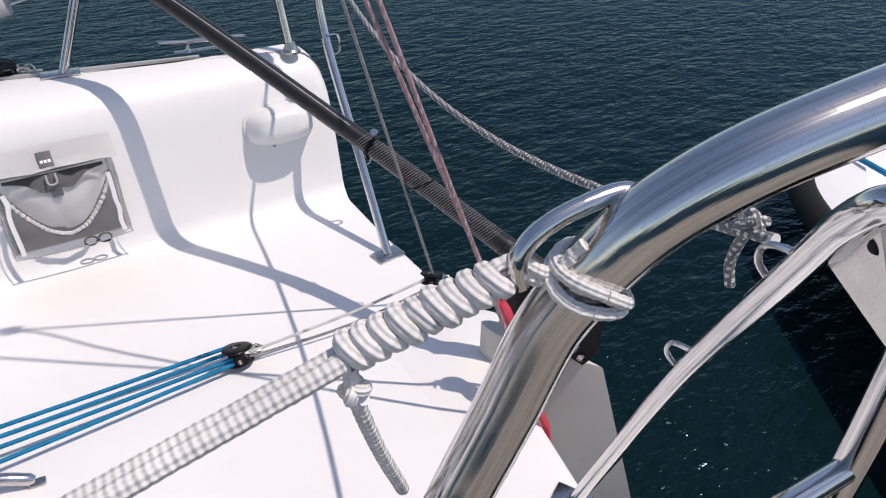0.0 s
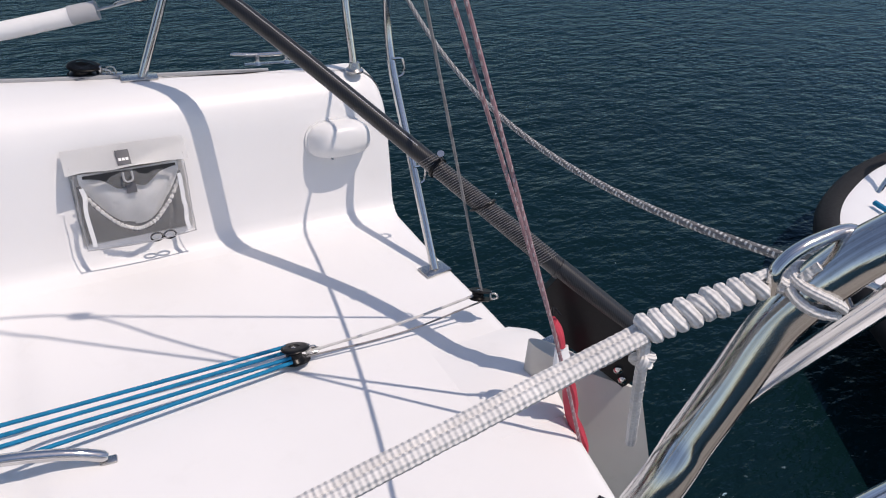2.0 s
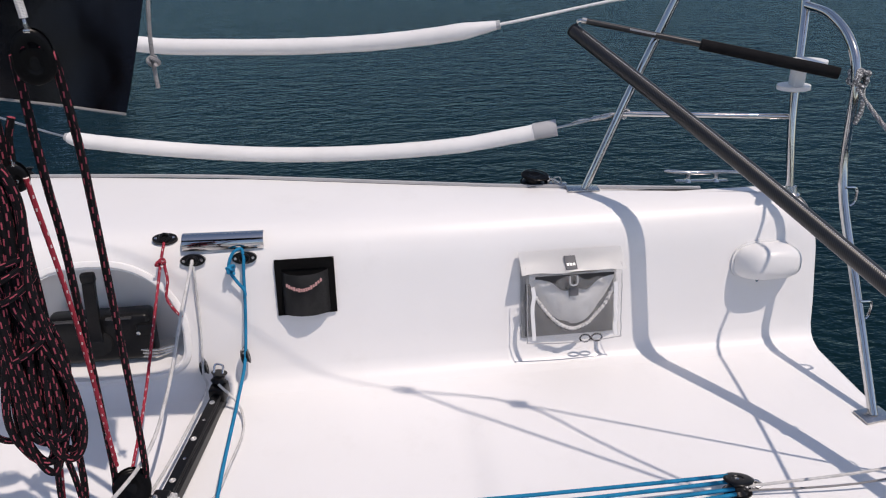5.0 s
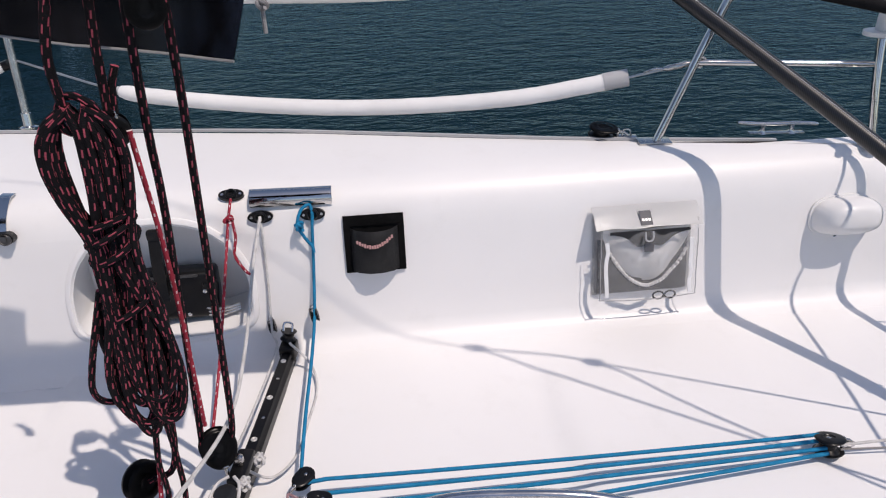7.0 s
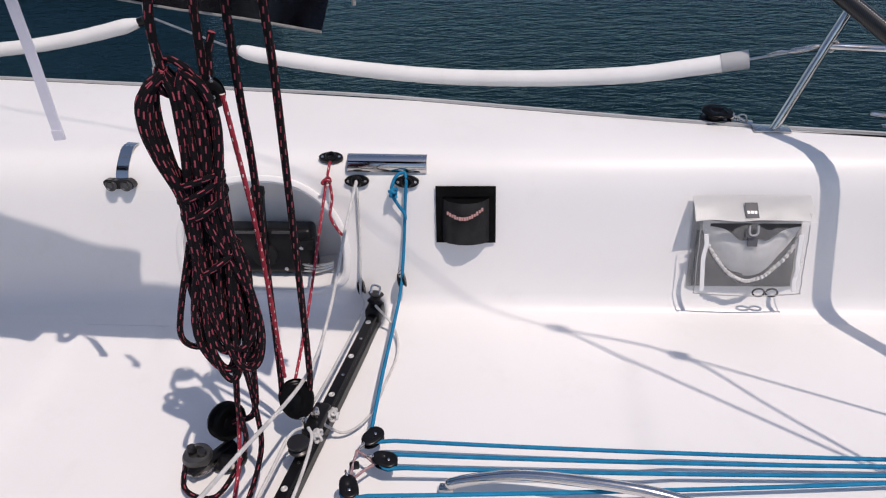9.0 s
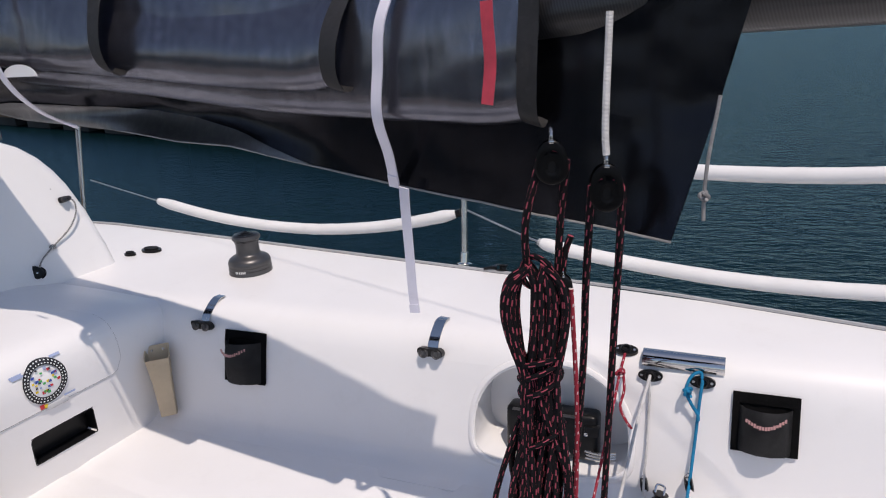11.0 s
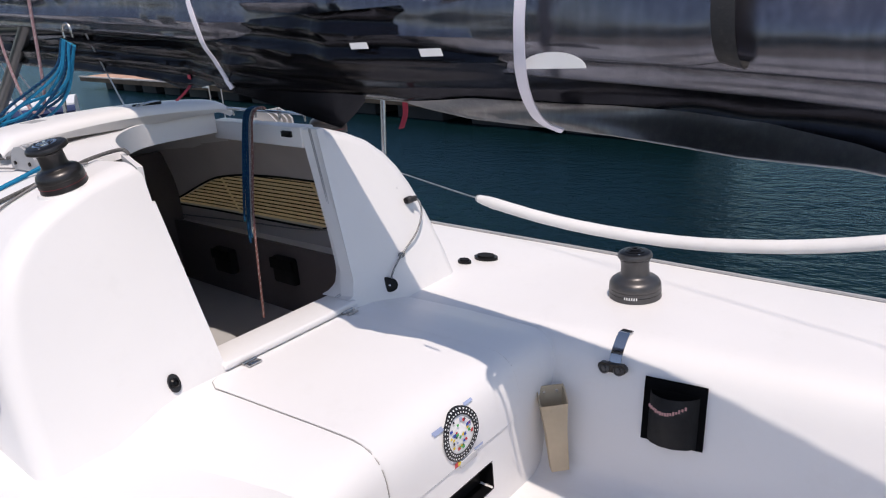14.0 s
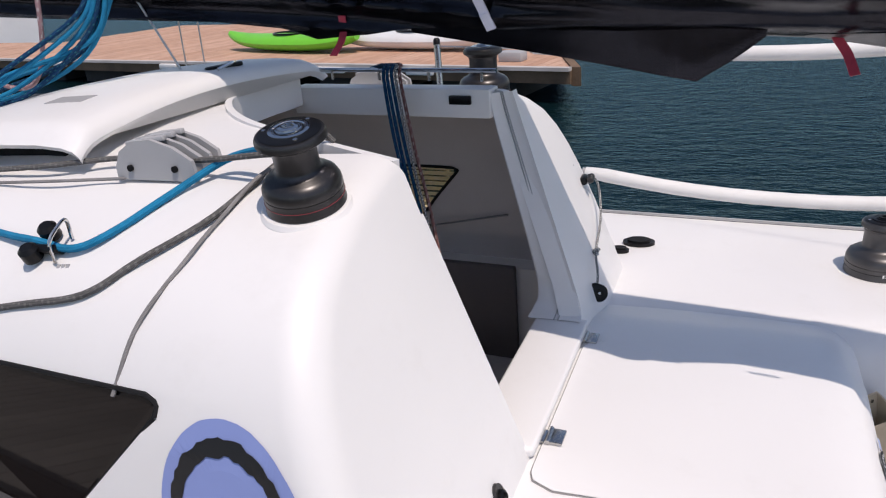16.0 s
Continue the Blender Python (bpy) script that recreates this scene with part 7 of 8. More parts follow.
def pvc_tube(top, bot, label, outward):
    """A rectangular open-topped plastic holder."""
    top, bot = Vector(top), Vector(bot)
    ax = (top - bot).normalized()
    u = Vector(outward).normalized()
    u = (u - ax * u.dot(ax)).normalized()
    v = ax.cross(u)
    t = thing("handle_holder", bot, label, "holder", "winch handle holders")
    def ring(c, a, b, flare=0.0):
        return [c + u * x + v * y - ax * flare * (1 + x / a) / 2 for x, y in ((-a, -b), (-a * 0.6, -b * 1.06), (a * 0.6, -b * 1.06), (a, -b), (a * 1.03, 0), (a, b), (a * 0.6, b * 1.06), (-a * 0.6, b * 1.06), (-a, b), (-a * 1.03, 0))]
    rows = [ring(bot, 0.021, 0.027), ring(bot.lerp(top, 0.5), 0.025, 0.032), ring(top - ax * 0.01, 0.030, 0.040, 0.04), ring(top, 0.031, 0.042, 0.04), ring(top - ax * 0.002, 0.027, 0.038, 0.04), ring(top - ax * 0.12, 0.022, 0.030), ring(bot + ax * 0.01, 0.017, 0.022)]
    part("tube", loft(rows, closed=True), TUBEM, t)
    for sg in (-1, 1):
        part("screw", lathe([(0.005, 0), (0.005, 0.003)], top - u * 0.028 + v * sg * 0.02 - ax * 0.018, u, 10), WORNSTEEL, t)
    return t


pvc_tube((-1.376, 2.072, 0.300), (-1.350, 2.052, 0.040), "beige plastic winch handle holder in the cockpit corner", (0.6, -0.8, 0.2))
pa, pb = Vector((-1.368, 1.302, 0.350)), Vector((-1.335, 1.345, 0.075))
pvc_tube(pa, pb, "pale beige plastic winch handle holder on the port side", (0.8, 0.6, 0.2))

# port fairlead and pocket, mirrored places
pl = thing("wall_lead", port((-1.21, 2.17, 0.38)), "black fairlead on a bent steel strap on the port coaming", "fairlead", "strap fairleads")
band = [port(p) for p in (wall(-1.21, 0.362, 0.004), wall(-1.21, 0.38, 0.004), wall(-1.21, 0.400, 0.004), wall(-1.21, 0.42, 0.004), Vector((-1.21, 2.245, 0.439)), Vector((-1.206, 2.275, 0.4395)))]
part("strap", ribbon(spline(band, 3), 0.036, 0.003, tuple(AX)), STEEL, pl)
part("housing", block((0.075, 0.022, 0.040), port(wall(-1.21, 0.362, 0.015)), Matrix.Rotation(radians(-15), 4, "Z"), 0.009), BLACK, pl)
pp = thing("pocket", port((-1.02, 2.16, 0.2)), "gaping black mesh pocket on the port coaming", "storage pocket", "black pockets")
rows = []
for i in range(9):
    f = i / 8
    rows.append([port(wall(-1.10 + 0.165 * f, 0.345 - 0.15 * k / 5, 0.008 + 0.045 * math.sin(math.pi * f) * (1 - 0.5 * k / 5))) for k in range(6)])
bm = loft(rows)
bmesh.ops.solidify(bm, geom=bm.faces[:], thickness=0.002)
part("pouch", bm, MESHBAG, pp)
part("back", loft([[port(wall(-1.11 + 0.18 * i, 0.36 - 0.18 * k, o_)) for k in (0, 1)] + [port(wall(-1.11 + 0.18 * i, 0.36 - 0.18 * k, 0.006)) for k in (1, 0)] for i in (0, 1) for o_ in (0.003,)], closed=True), RUBBER, pp)

# bullseye at the foot of the port bulkhead
ey = thing("bulkhead_lead", (-2.147, 1.332, 0.516), "dark steel-lined fairlead at the foot of the bulkhead", "fairlead")
bn = Vector((1, -0.1, 0.345)).normalized()
out = [Vector((-2.152, 1.332, 0.516)) + Vector((-0.32, 0.03, 0.945)) * 0.027 * math.cos(u) + Vector((0.1, 1, 0)) * 0.017 * math.sin(u) for u in np.linspace(0, 2 * math.pi, 25)[:-1]]
part("base", prism(out, bn * 0.012), ANOD, ey)
part("ring", lathe([(0.014, 0.010), (0.014, 0.016), (0.009, 0.020), (0.006, 0.014)], (-2.152, 1.332, 0.516), bn, 18), BLACK, ey)

# cam cleat, tail and block on the starboard bulkhead
cm = thing("bulkhead_cleat", (-2.13, 2.425, 0.745), "black cam cleat with a wear plate on the cabin bulkhead", "cleat")
part("plate", block((0.004, 0.048, 0.100), (-2.122, 2.415, 0.722), Matrix.Rotation(radians(-19), 4, "Y"), 0.0015), WORNSTEEL, cm)
part("body", block((0.020, 0.044, 0.026), (-2.112, 2.420, 0.749), Matrix.Rotation(radians(-19), 4, "Y"), 0.008), BLACK, cm)
part("jaw", lathe([(0.011, 0), (0.011, 0.012), (0.008, 0.016)], (-2.100, 2.410, 0.750), bn, 14), ANOD, cm)
part("jaw", lathe([(0.011, 0), (0.011, 0.012), (0.008, 0.016)], (-2.100, 2.433, 0.750), bn, 14), ANOD, cm)
for k in range(4):
    part("print_bar", block((0.001, 0.010, 0.005), (-2.139, 2.395 + 0.014 * k, 0.800), Matrix.Rotation(radians(-19), 4, "Y")), GREYMARK, cm)
tl = thing("cleat_tail", (-2.12, 2.47, 0.70), "thin black and white cord hanging from the cam cleat", "rope")
part("cord", tube(spline([(-2.095, 2.422, 0.750), (-2.080, 2.440, 0.742), (-2.068, 2.434, 0.695), (-2.062, 2.380, 0.635), (-2.066, 2.285, 0.580), (-2.055, 2.215, 0.545), (-2.055, 2.190, 0.508)], 8), 0.0036, 10), R_MOOR, tl, smooth=60)
part("knot", knot_bm((-2.066, 2.285, 0.580), 0.0036, 0.009, 14, 2), R_MOOR, tl, smooth=60)
cheek_block("bulkhead_block", (-2.052, 2.185, 0.500), (0.4, -0.8, 0.3), 0.024, "small black block at the foot of the cabin bulkhead", (-0.8, 0.1, 0.4), wide=0.5)

# oval deck plates
for c, a_, b_ in (((-1.962, 2.702, 0.436), 0.052, 0.034), ((-2.020, 2.628, 0.436), 0.030, 0.019)):
    t = thing("deck_plate", c, "black oval deck plate on the side deck", "deck plate", "deck plates")
    out = [Vector(c) + Vector((a_ * math.cos(u), b_ * math.sin(u), 0)) for u in np.linspace(0, 2 * math.pi, 33)[:-1]]
    part("rim", prism(out, (0, 0, 0.010)), BLACK, t)
    out = [Vector(c) + Vector((a_ * 0.72 * math.cos(u), b_ * 0.72 * math.sin(u), 0.010)) for u in np.linspace(0, 2 * math.pi, 33)[:-1]]
    part("cap", prism(out, (0, 0, 0.007)), RUBBER, t)


# ---- companionway ----
def bulk_pt(y, z, out):
    return Vector((bulk_x(y, z), y, z)) + bn * out


tr = thing("companionway_frame", bulk_pt(2.05, 0.6, 0), "white moulded jamb up the side of the companionway", "trim", kind="structure")
front = spline([bulk_pt(y, z, 0.002) for y, z in ((1.985, 0.512), (2.016, 0.522), (2.034, 0.555), (2.052, 0.64), (2.118, 1.00), (2.130, 1.066))], 6)
back = spline([(-2.215, 1.995, 0.512), (-2.205, 2.030, 0.522), (-2.195, 2.052, 0.555), (-2.212, 2.074, 0.64), (-2.296, 2.101, 0.98), (-2.312, 2.104, 1.066)], 6)
jamb = [[f.lerp(k, u) + SIDE * o_ for u, o_ in ((0.0, 0.03), (0.0, 0.0), (0.12, 0.004), (0.40, 0.006), (0.46, 0.011), (0.52, 0.006), (0.94, 0.004), (1.0, 0.008), (1.0, 0.03))] for f, k in zip(front, back)]
part("jamb", loft(jamb), GEL, tr)
for u in (0.42, 0.50):
    part("groove", tube([f.lerp(k, u) + SIDE * 0.005 for f, k in zip(front, back)], 0.0018, 6), GREYPL, tr)
solo("companionway_sill", block((0.135, 0.535, 0.024), (-2.152, 1.752, 0.4985), Matrix.Rotation(radians(-5.7), 4, "Z"), 0.008, 3), GEL, "white moulded companionway sill", "trim", kind="structure")
solo("hatch_rim_starboard", block((0.60, 0.060, 0.074), (-2.596, 2.188, 1.040), Matrix.Rotation(radians(-10.5), 4, "Z"), 0.006), GEL, "white moulded hatch rim along the roof opening", "trim", kind="structure")
lip = [(-2.335, 1.494), (-2.49, 1.556), (-2.70, 1.656), (-2.836, 1.796), (-2.892, 1.95), (-2.872, 2.205)]
solo("hatch_rim_forward", ribbon(spline([(x, y, z) for (x, y), z in zip(lip, (1.035, 1.050, 1.068, 1.075, 1.075, 1.070))], 8), 0.082, 0.016, (0, 0, 1)), GEL, "white moulded rim round the forward edge of the roof opening", "trim", kind="structure")
vs = thing("vent_slot", (-2.385, 2.11, 1.06), "black slot plate under the roof edge", "vent")
part("plate", block((0.060, 0.012, 0.022), (-2.385, 2.116, 1.050), Matrix.Rotation(radians(-10.5), 4, "Z"), 0.003), BLACK, vs)
rail = thing("hatch_rail", (-2.55, 2.19, 1.10), "thin steel hatch rail on the cabin roof", "rail", "hatch rails")
part("rod", tube([(-2.30, 2.165, 1.112), (-2.95, 2.25, 1.122)], 0.006, 10), STEEL, rail)
for k in range(5):
    p = Vector((-2.34, 2.17, 1.085)).lerp(Vector((-2.92, 2.246, 1.095)), k / 4)
    part("post", tube([p, p + Vector((0, 0, 0.03))], 0.004, 8), WORNSTEEL, rail)

def roof(x, y, lift=0.0):
    """A point on the cabin roof."""
    offs, zs = zip(*HALF[::-1])
    z = 1.05
    for _ in range(14):
        z = 0.5 * z + 0.5 * float(np.interp(abs(y - 0.131 * (bulk_x(y, z) - x) - 1.745), offs, zs))
    return Vector((x, y, z - dip(bulk_x(y, z) - x, z) + lift))


# sliding hatch hood, pushed forward
hood = thing("hatch_hood", (-3.05, 1.93, 1.09), "white moulded sliding hatch hood on the cabin roof", "hatch hood")
ax2, sd2 = Vector((-0.9915, 0.1299, 0)), Vector((0.1299, 0.9915, 0))
HOOD = Vector((-2.905, 1.835, 0))
rows = []
for s_, crest, drop_ in ((0.0, 1.142, 0.018), (0.002, 1.152, 0.022), (0.014, 1.166, 0.026), (0.04, 1.175, 0.028), (0.10, 1.179, 0.028), (0.20, 1.177, 0.028), (0.32, 1.168, 0.028), (0.45, 1.150, 0.028), (0.54, 1.132, 0.026), (0.56, 1.120, 0.022)):
    row, under = [], []
    for q in np.linspace(-1, 1, 41):
        p = HOOD + ax2 * (s_ - 0.05 * (abs(q) ** 2) * (1 - s_)) + sd2 * (0.425 * (1 + 0.04 * s_) * q)
        z = crest - 0.026 * q * q - drop_ * max(0.0, (abs(q) - 0.86) / 0.14) ** 2
        row.append(Vector((p.x, p.y, z)))
        under.append(Vector((p.x, p.y, z - 0.010)) - sd2 * (0.012 * q) + ax2 * 0.012 * (s_ < 0.05))
    rows.append(row + under[::-1])
part("shell", loft(rows, closed=True), GEL, hood, smooth=45)
for sg in (-1, 1):
    gk = [HOOD + ax2 * k + sd2 * (0.34 * sg) for k in (0.08, 0.22, 0.36, 0.50)]
    part("slide", ribbon(spline([roof(p.x, p.y, 0.012) for p in gk], 5), 0.030, 0.030, (0.1, 1, 0.25)), RUBBER, hood, "dark slide rail under the hood")
g0 = HOOD + ax2 * 0.055 + sd2 * 0.13
part("grip", block((0.020, 0.105, 0.012), (g0.x, g0.y, 1.176), Matrix.Rotation(radians(-22), 4, "Z"), 0.005), BLACK, hood, "black grip slot")
part("grip_rim", tube(spline([(g0.x + 0.018, g0.y - 0.055, 1.178), (g0.x + 0.022, g0.y, 1.184), (g0.x + 0.002, g0.y + 0.055, 1.178)], 5), 0.004, 8), STEEL, hood)
g1 = HOOD + ax2 * 0.17 - sd2 * 0.235
part("patch", ribbon([g1 + Vector((0.05, 0, 1.1705)), g1 + Vector((-0.05, 0.006, 1.1670))], 0.05, 0.003, (0.1, 1, 0.066)), GREYMARK, hood, "grey non-slip patch")


winch_p = winch(roof(-2.418, 1.318, -0.002), 0.063, 0.124, "dark grey cabin-top winch with a polished cap", ANOD, STEEL, 0.054, (0.03, -0.22, 1))
part("base_pad", lathe([(0.074, -0.03), (0.074, -0.006), (0.069, 0.0), (0.060, 0.001)], roof(-2.418, 1.318, -0.004), (0.03, -0.22, 1), 40), GEL, winch_p, "white moulded winch pad")
winch(roof(-2.368, 2.312, -0.004), 0.070, 0.138, "dark grey cabin-top winch with a polished cap", ANOD, STEEL, 0.052)


def rope_clutch(at, turn, label):
    t = thing("rope_clutch", at, label, "rope clutch", "rope clutches")
    m_ = Matrix.Translation(at) @ Matrix.Rotation(turn, 4, "Z")
    prof = [(-0.085, 0.0), (-0.085, 0.022), (-0.070, 0.050), (-0.040, 0.068), (0.0, 0.072), (0.045, 0.058), (0.080, 0.036), (0.085, 0.0)]
    for k, o_ in enumerate((-0.036, -0.012, 0.012, 0.036)):
        bm = prism([m_ @ Vector((x, o_ - 0.004, z)) for x, z in prof], m_.to_3x3() @ Vector((0, 0.008, 0)))
        part("cheek", bm, GREYPL, t)
    for o_ in (-0.024, 0.0, 0.024):
        part("cam", block((0.10, 0.013, 0.030), m_ @ Vector((-0.005, o_, 0.022)), Matrix.Rotation(turn, 4, "Z"), 0.004), BLACK, t)
        part("handle", block((0.085, 0.013, 0.010), m_ @ Vector((-0.02, o_, 0.066)), Matrix.Rotation(turn, 4, "Z") @ Matrix.Rotation(radians(-8), 4, "Y"), 0.003), GREYPL, t)
    for x in (-0.05, 0.045):
        part("bolt", lathe([(0.006, 0), (0.006, 0.004)], m_ @ Vector((x, -0.041, 0.022)), m_.to_3x3() @ Vector((0, -1, 0)), 12), BLACK, t)
    return t


rope_clutch(roof(-2.728, 1.418, -0.002), radians(-4), "grey triple rope clutch with a rope led through it")
rope_clutch(roof(-2.68, 2.335, 0.0), radians(-10), "grey triple rope clutch at the starboard hatch rim")

# control lines on the roof
rope("halyard", [roof(-4.0, 1.62, 0.02), roof(-3.12, 1.418, 0.016), roof(-2.85, 1.438, 0.02), roof(-2.66, 1.40, 0.03), roof(-2.50, 1.36, 0.055), roof(-2.44, 1.345, 0.060)], 0.0052, R_GREY, "grey rope led through the clutch to the winch", "rope", "roof lines")
rope("halyard", [roof(-4.0, 1.58, 0.012), roof(-3.093, 1.386, 0.008), roof(-2.80, 1.38, 0.010)], 0.003, R_FINE, "thin grey cord lying along the cabin roof", "rope", "roof lines")
rope("furling_line", [roof(-3.7, 1.44, 0.012), roof(-3.2, 1.315, 0.012), roof(-2.97, 1.253, 0.012), roof(-2.859, 1.222, 0.022), roof(-2.784, 1.214, 0.014), roof(-2.73, 1.248, 0.009), roof(-2.673, 1.329, 0.009), roof(-2.60, 1.40, 0.030), roof(-2.50, 1.37, 0.060), roof(-2.46, 1.35, 0.066)], 0.0065, R_BLUE, "bright blue line led through a cleat to the winch", "rope", "roof lines")
rope("sheet_tail", [roof(-3.4, 1.16, 0.009), roof(-3.052, 1.147, 0.009), roof(-2.845, 1.145, 0.009), roof(-2.72, 1.132, 0.009).lerp(roof(-2.73, 1.165, 0.009), 0.6), roof(-2.645, 1.195, 0.009), roof(-2.561, 1.270, 0.009), roof(-2.525, 1.390, 0.009), roof(-2.505, 1.47, 0.012), roof(-2.490, 1.545, 0.012), roof(-2.475, 1.560, -0.006)], 0.0056, R_GREY, "grey rope lying across the cabin roof behind the winch", "rope", "roof lines")
rope("sheet_tail", [roof(-2.638, 1.066, 0.003), roof(-2.607, 1.115, 0.005), roof(-2.563, 1.200, 0.006), roof(-2.545, 1.28, 0.006), roof(-2.522, 1.370, 0.016), roof(-2.495, 1.44, 0.008)], 0.0034, R_FINE, "thin grey cord running to the side window", "rope", "roof lines")
bc = thing("roof_cleat", roof(-2.840, 1.216), "black cam cleat with a steel fairlead on the roof", "cleat")
part("base", block((0.060, 0.045, 0.014), roof(-2.840, 1.222, 0.006), Matrix.Rotation(radians(-30), 4, "X"), 0.004), BLACK, bc)
part("jaw", lathe([(0.016, 0), (0.016, 0.020), (0.010, 0.026)], roof(-2.850, 1.244, 0.010), (0.1, -0.45, 0.9), 16), BLACK, bc)
part("jaw", lathe([(0.016, 0), (0.016, 0.020), (0.010, 0.026)], roof(-2.858, 1.204, 0.010), (0.1, -0.45, 0.9), 16), BLACK, bc)
part("bail", tube(spline([roof(-2.810, 1.197, 0.006), roof(-2.810, 1.196, 0.040), roof(-2.810, 1.218, 0.046), roof(-2.810, 1.240, 0.040), roof(-2.810, 1.242, 0.006)], 5), 0.003, 8), STEEL, bc)
for k in range(3):
    part("print_bar", block((0.006, 0.002, 0.007), roof(-2.805 + 0.009 * k, 1.196, 0.001), Matrix.Rotation(radians(-35), 4, "X")), GREYMARK, bc)

# raised moulding on the port side of the roof, and the deck joint below the window
rm = thing("roof_moulding", (-3.0, 1.22, 0.99), "white raised roof moulding with a dark slot", "moulding")
o_ = [Vector((x, 1.217 - 0.131 * (x + 2.985), z)) for x, z in ((-2.985, 0.955), (-3.075, 1.030), (-3.11, 1.045), (-3.75, 1.045), (-3.75, 0.90))]
part("body", prism(o_, Vector((0.01, 0.075, 0.0))), GEL, rm)
part("slot", ribbon([o_[2] + Vector((-0.04, -0.002, -0.016)), o_[3] + Vector((0, -0.002, -0.016))], 0.016, 0.003, (0, 0, 1)), RUBBER, rm, "dark slot")
jt = thing("deck_joint", (-2.89, 1.02, 0.45), "thin grey joint line between cabin side and deck", "joint line")
part("line", tube(spline([Vector(side_pt(0.585, 0.598, 0.001)), Vector(side_pt(0.66, 0.53, 0.001)), Vector(side_pt(0.72, 0.452, 0.001))], 5), 0.0022, 6), GREYMARK, jt)
part("line", tube([(-2.897, 0.985, 0.437), (-2.925, 0.93, 0.437), (-2.97, 0.83, 0.437)], 0.0022, 6), GREYMARK, jt)

# bundle of halyard tails hanging into the companionway
hb = thing("halyard_tails", (-2.57, 2.12, 1.12), "dark blue and brown halyard tails hanging into the companionway", "rope")
for k, (m_, dx) in enumerate(((R_DEEPBLUE, 0.0), (R_DEEPBLUE, 0.012), (R_MOOR, 0.022), (R_BROWN, 0.034), (R_DEEPBLUE, -0.010))):
    e_ = 0.52 if k != 3 else 0.46
    pts = [(-2.66 + dx, 2.255, 1.115), (-2.585 + dx, 2.165, 1.135), (-2.568 + dx, 2.105, 1.11), (-2.525 + dx * 1.1, 2.03, 0.96), (-2.46 + dx, 1.94, 0.76 + 0.01 * k), (-2.39 + dx, 1.85, e_)]
    part("tail", tube(spline(pts if k == 3 else pts[:5] + [(-2.445 + dx, 1.925, 0.70 + 0.02 * k)], 8), 0.0044 if k != 2 else 0.0036, 8), m_, hb, smooth=60)

# slatted wooden blind in the starboard window
sh = thing("slatted_blind", star_pt(0.9, 0.62, -0.03), "pale wooden slatted blind in the cabin side window", "blind")
NS = 12
for k in range(NS):
    z = 0.521 + (0.757 - 0.521) * (k + 0.5) / NS
    span = [s_ for s_ in np.linspace(0.38, 1.96, 160) if inside_window(s_, z)]
    if span:
        part("slat", ribbon([star_pt(s_, z, -0.030) for s_ in np.linspace(span[0] - 0.01, span[-1] + 0.01, 9)], 0.0132, 0.002, (0, -0.35, 1)), TEAK, sh)
for s_ in (0.62, 1.35):
    z1 = max(z_ for z_ in np.linspace(0.52, 0.76, 60) if inside_window(s_, z_))
    z0 = min(z_ for z_ in np.linspace(0.52, 0.76, 60) if inside_window(s_, z_))
    part("ladder_tape", ribbon([star_pt(s_, z0, -0.036), star_pt(s_, z1, -0.036)], 0.016, 0.002, tuple(AX)), TEAK, sh)
for s_, z in ((0.95, 0.33), (1.45, 0.30)):
    c = star_pt(s_, z, -0.165)
    t = thing("cabin_pouch", c, "black pouch hanging on the berth front inside the cabin", "pouch", "cabin pouches")
    part("bag", block((0.16, 0.05, 0.13), c, Matrix.Rotation(radians(-7.5), 4, "Z"), 0.016, 3), RUBBER, t)
    part("flap", block((0.165, 0.012, 0.05), c + Vector((0, -0.028, 0.035)), Matrix.Rotation(radians(-7.5), 4, "Z"), 0.004), FOAM, t)
rope("rope", [star_pt(0.3, 0.60, -0.06), star_pt(0.75, 0.52, -0.075), star_pt(1.3, 0.49, -0.07), star_pt(1.9, 0.46, -0.06)], 0.0035, R_MOOR, "thin dark cord slung along the cabin side", "rope")


# oval sticker on the cabin side: blue ground and a rough black ring
def side_skin(x, z, out):
    """A point on the port side of the cabin at x, held round the corner to the bulkhead."""
    o = float(np.interp(z, *zip(*[(h[1], h[0]) for h in HALF])))
    y0 = 1.745 - o
    s = bulk_x(y0, z) - x
    ins = R - math.sqrt(max(0.0, R ** 2 - max(0.0, R - s) ** 2))
    return Vector(side_pt(s, z, out - ins))


st = thing("oval_sticker", side_skin(-2.425, 0.68, 0.0), "periwinkle blue oval sticker with a rough black ring", "sticker")


def oval(radii, out, rough=0.0, n=72, seed=1, middle=False):
    rnd = random.Random(seed)
    bm = bmesh.new()
    rings = []
    for r_ in radii:
        ring = []
        for k in range(n):
            u = 2 * math.pi * k / n
            rr = r_ * (1 + rnd.uniform(-rough, rough))
            z = 0.688 + 0.166 * rr * math.sin(u)
            ring.append(bm.verts.new(side_skin(-2.428 - 0.06 * (z - 0.688) + 0.126 * rr * math.cos(u), z, out)))
        rings.append(ring)
    for p_, q_ in zip(rings, rings[1:]):
        for k in range(n):
            bm.faces.new((p_[k], p_[(k + 1) % n], q_[(k + 1) % n], q_[k]))
    if middle:
        bm.faces.new(rings[0])
    return bm


part("ground", oval((0.02, 0.2, 0.4, 0.6, 0.8, 1.0), 0.0030, 0.004, middle=True), STICKBLUE, st, smooth=0)
part("ring", oval((0.72, 0.79, 0.86), 0.0045, 0.022), STICKBLACK, st, "rough black ring", 0)


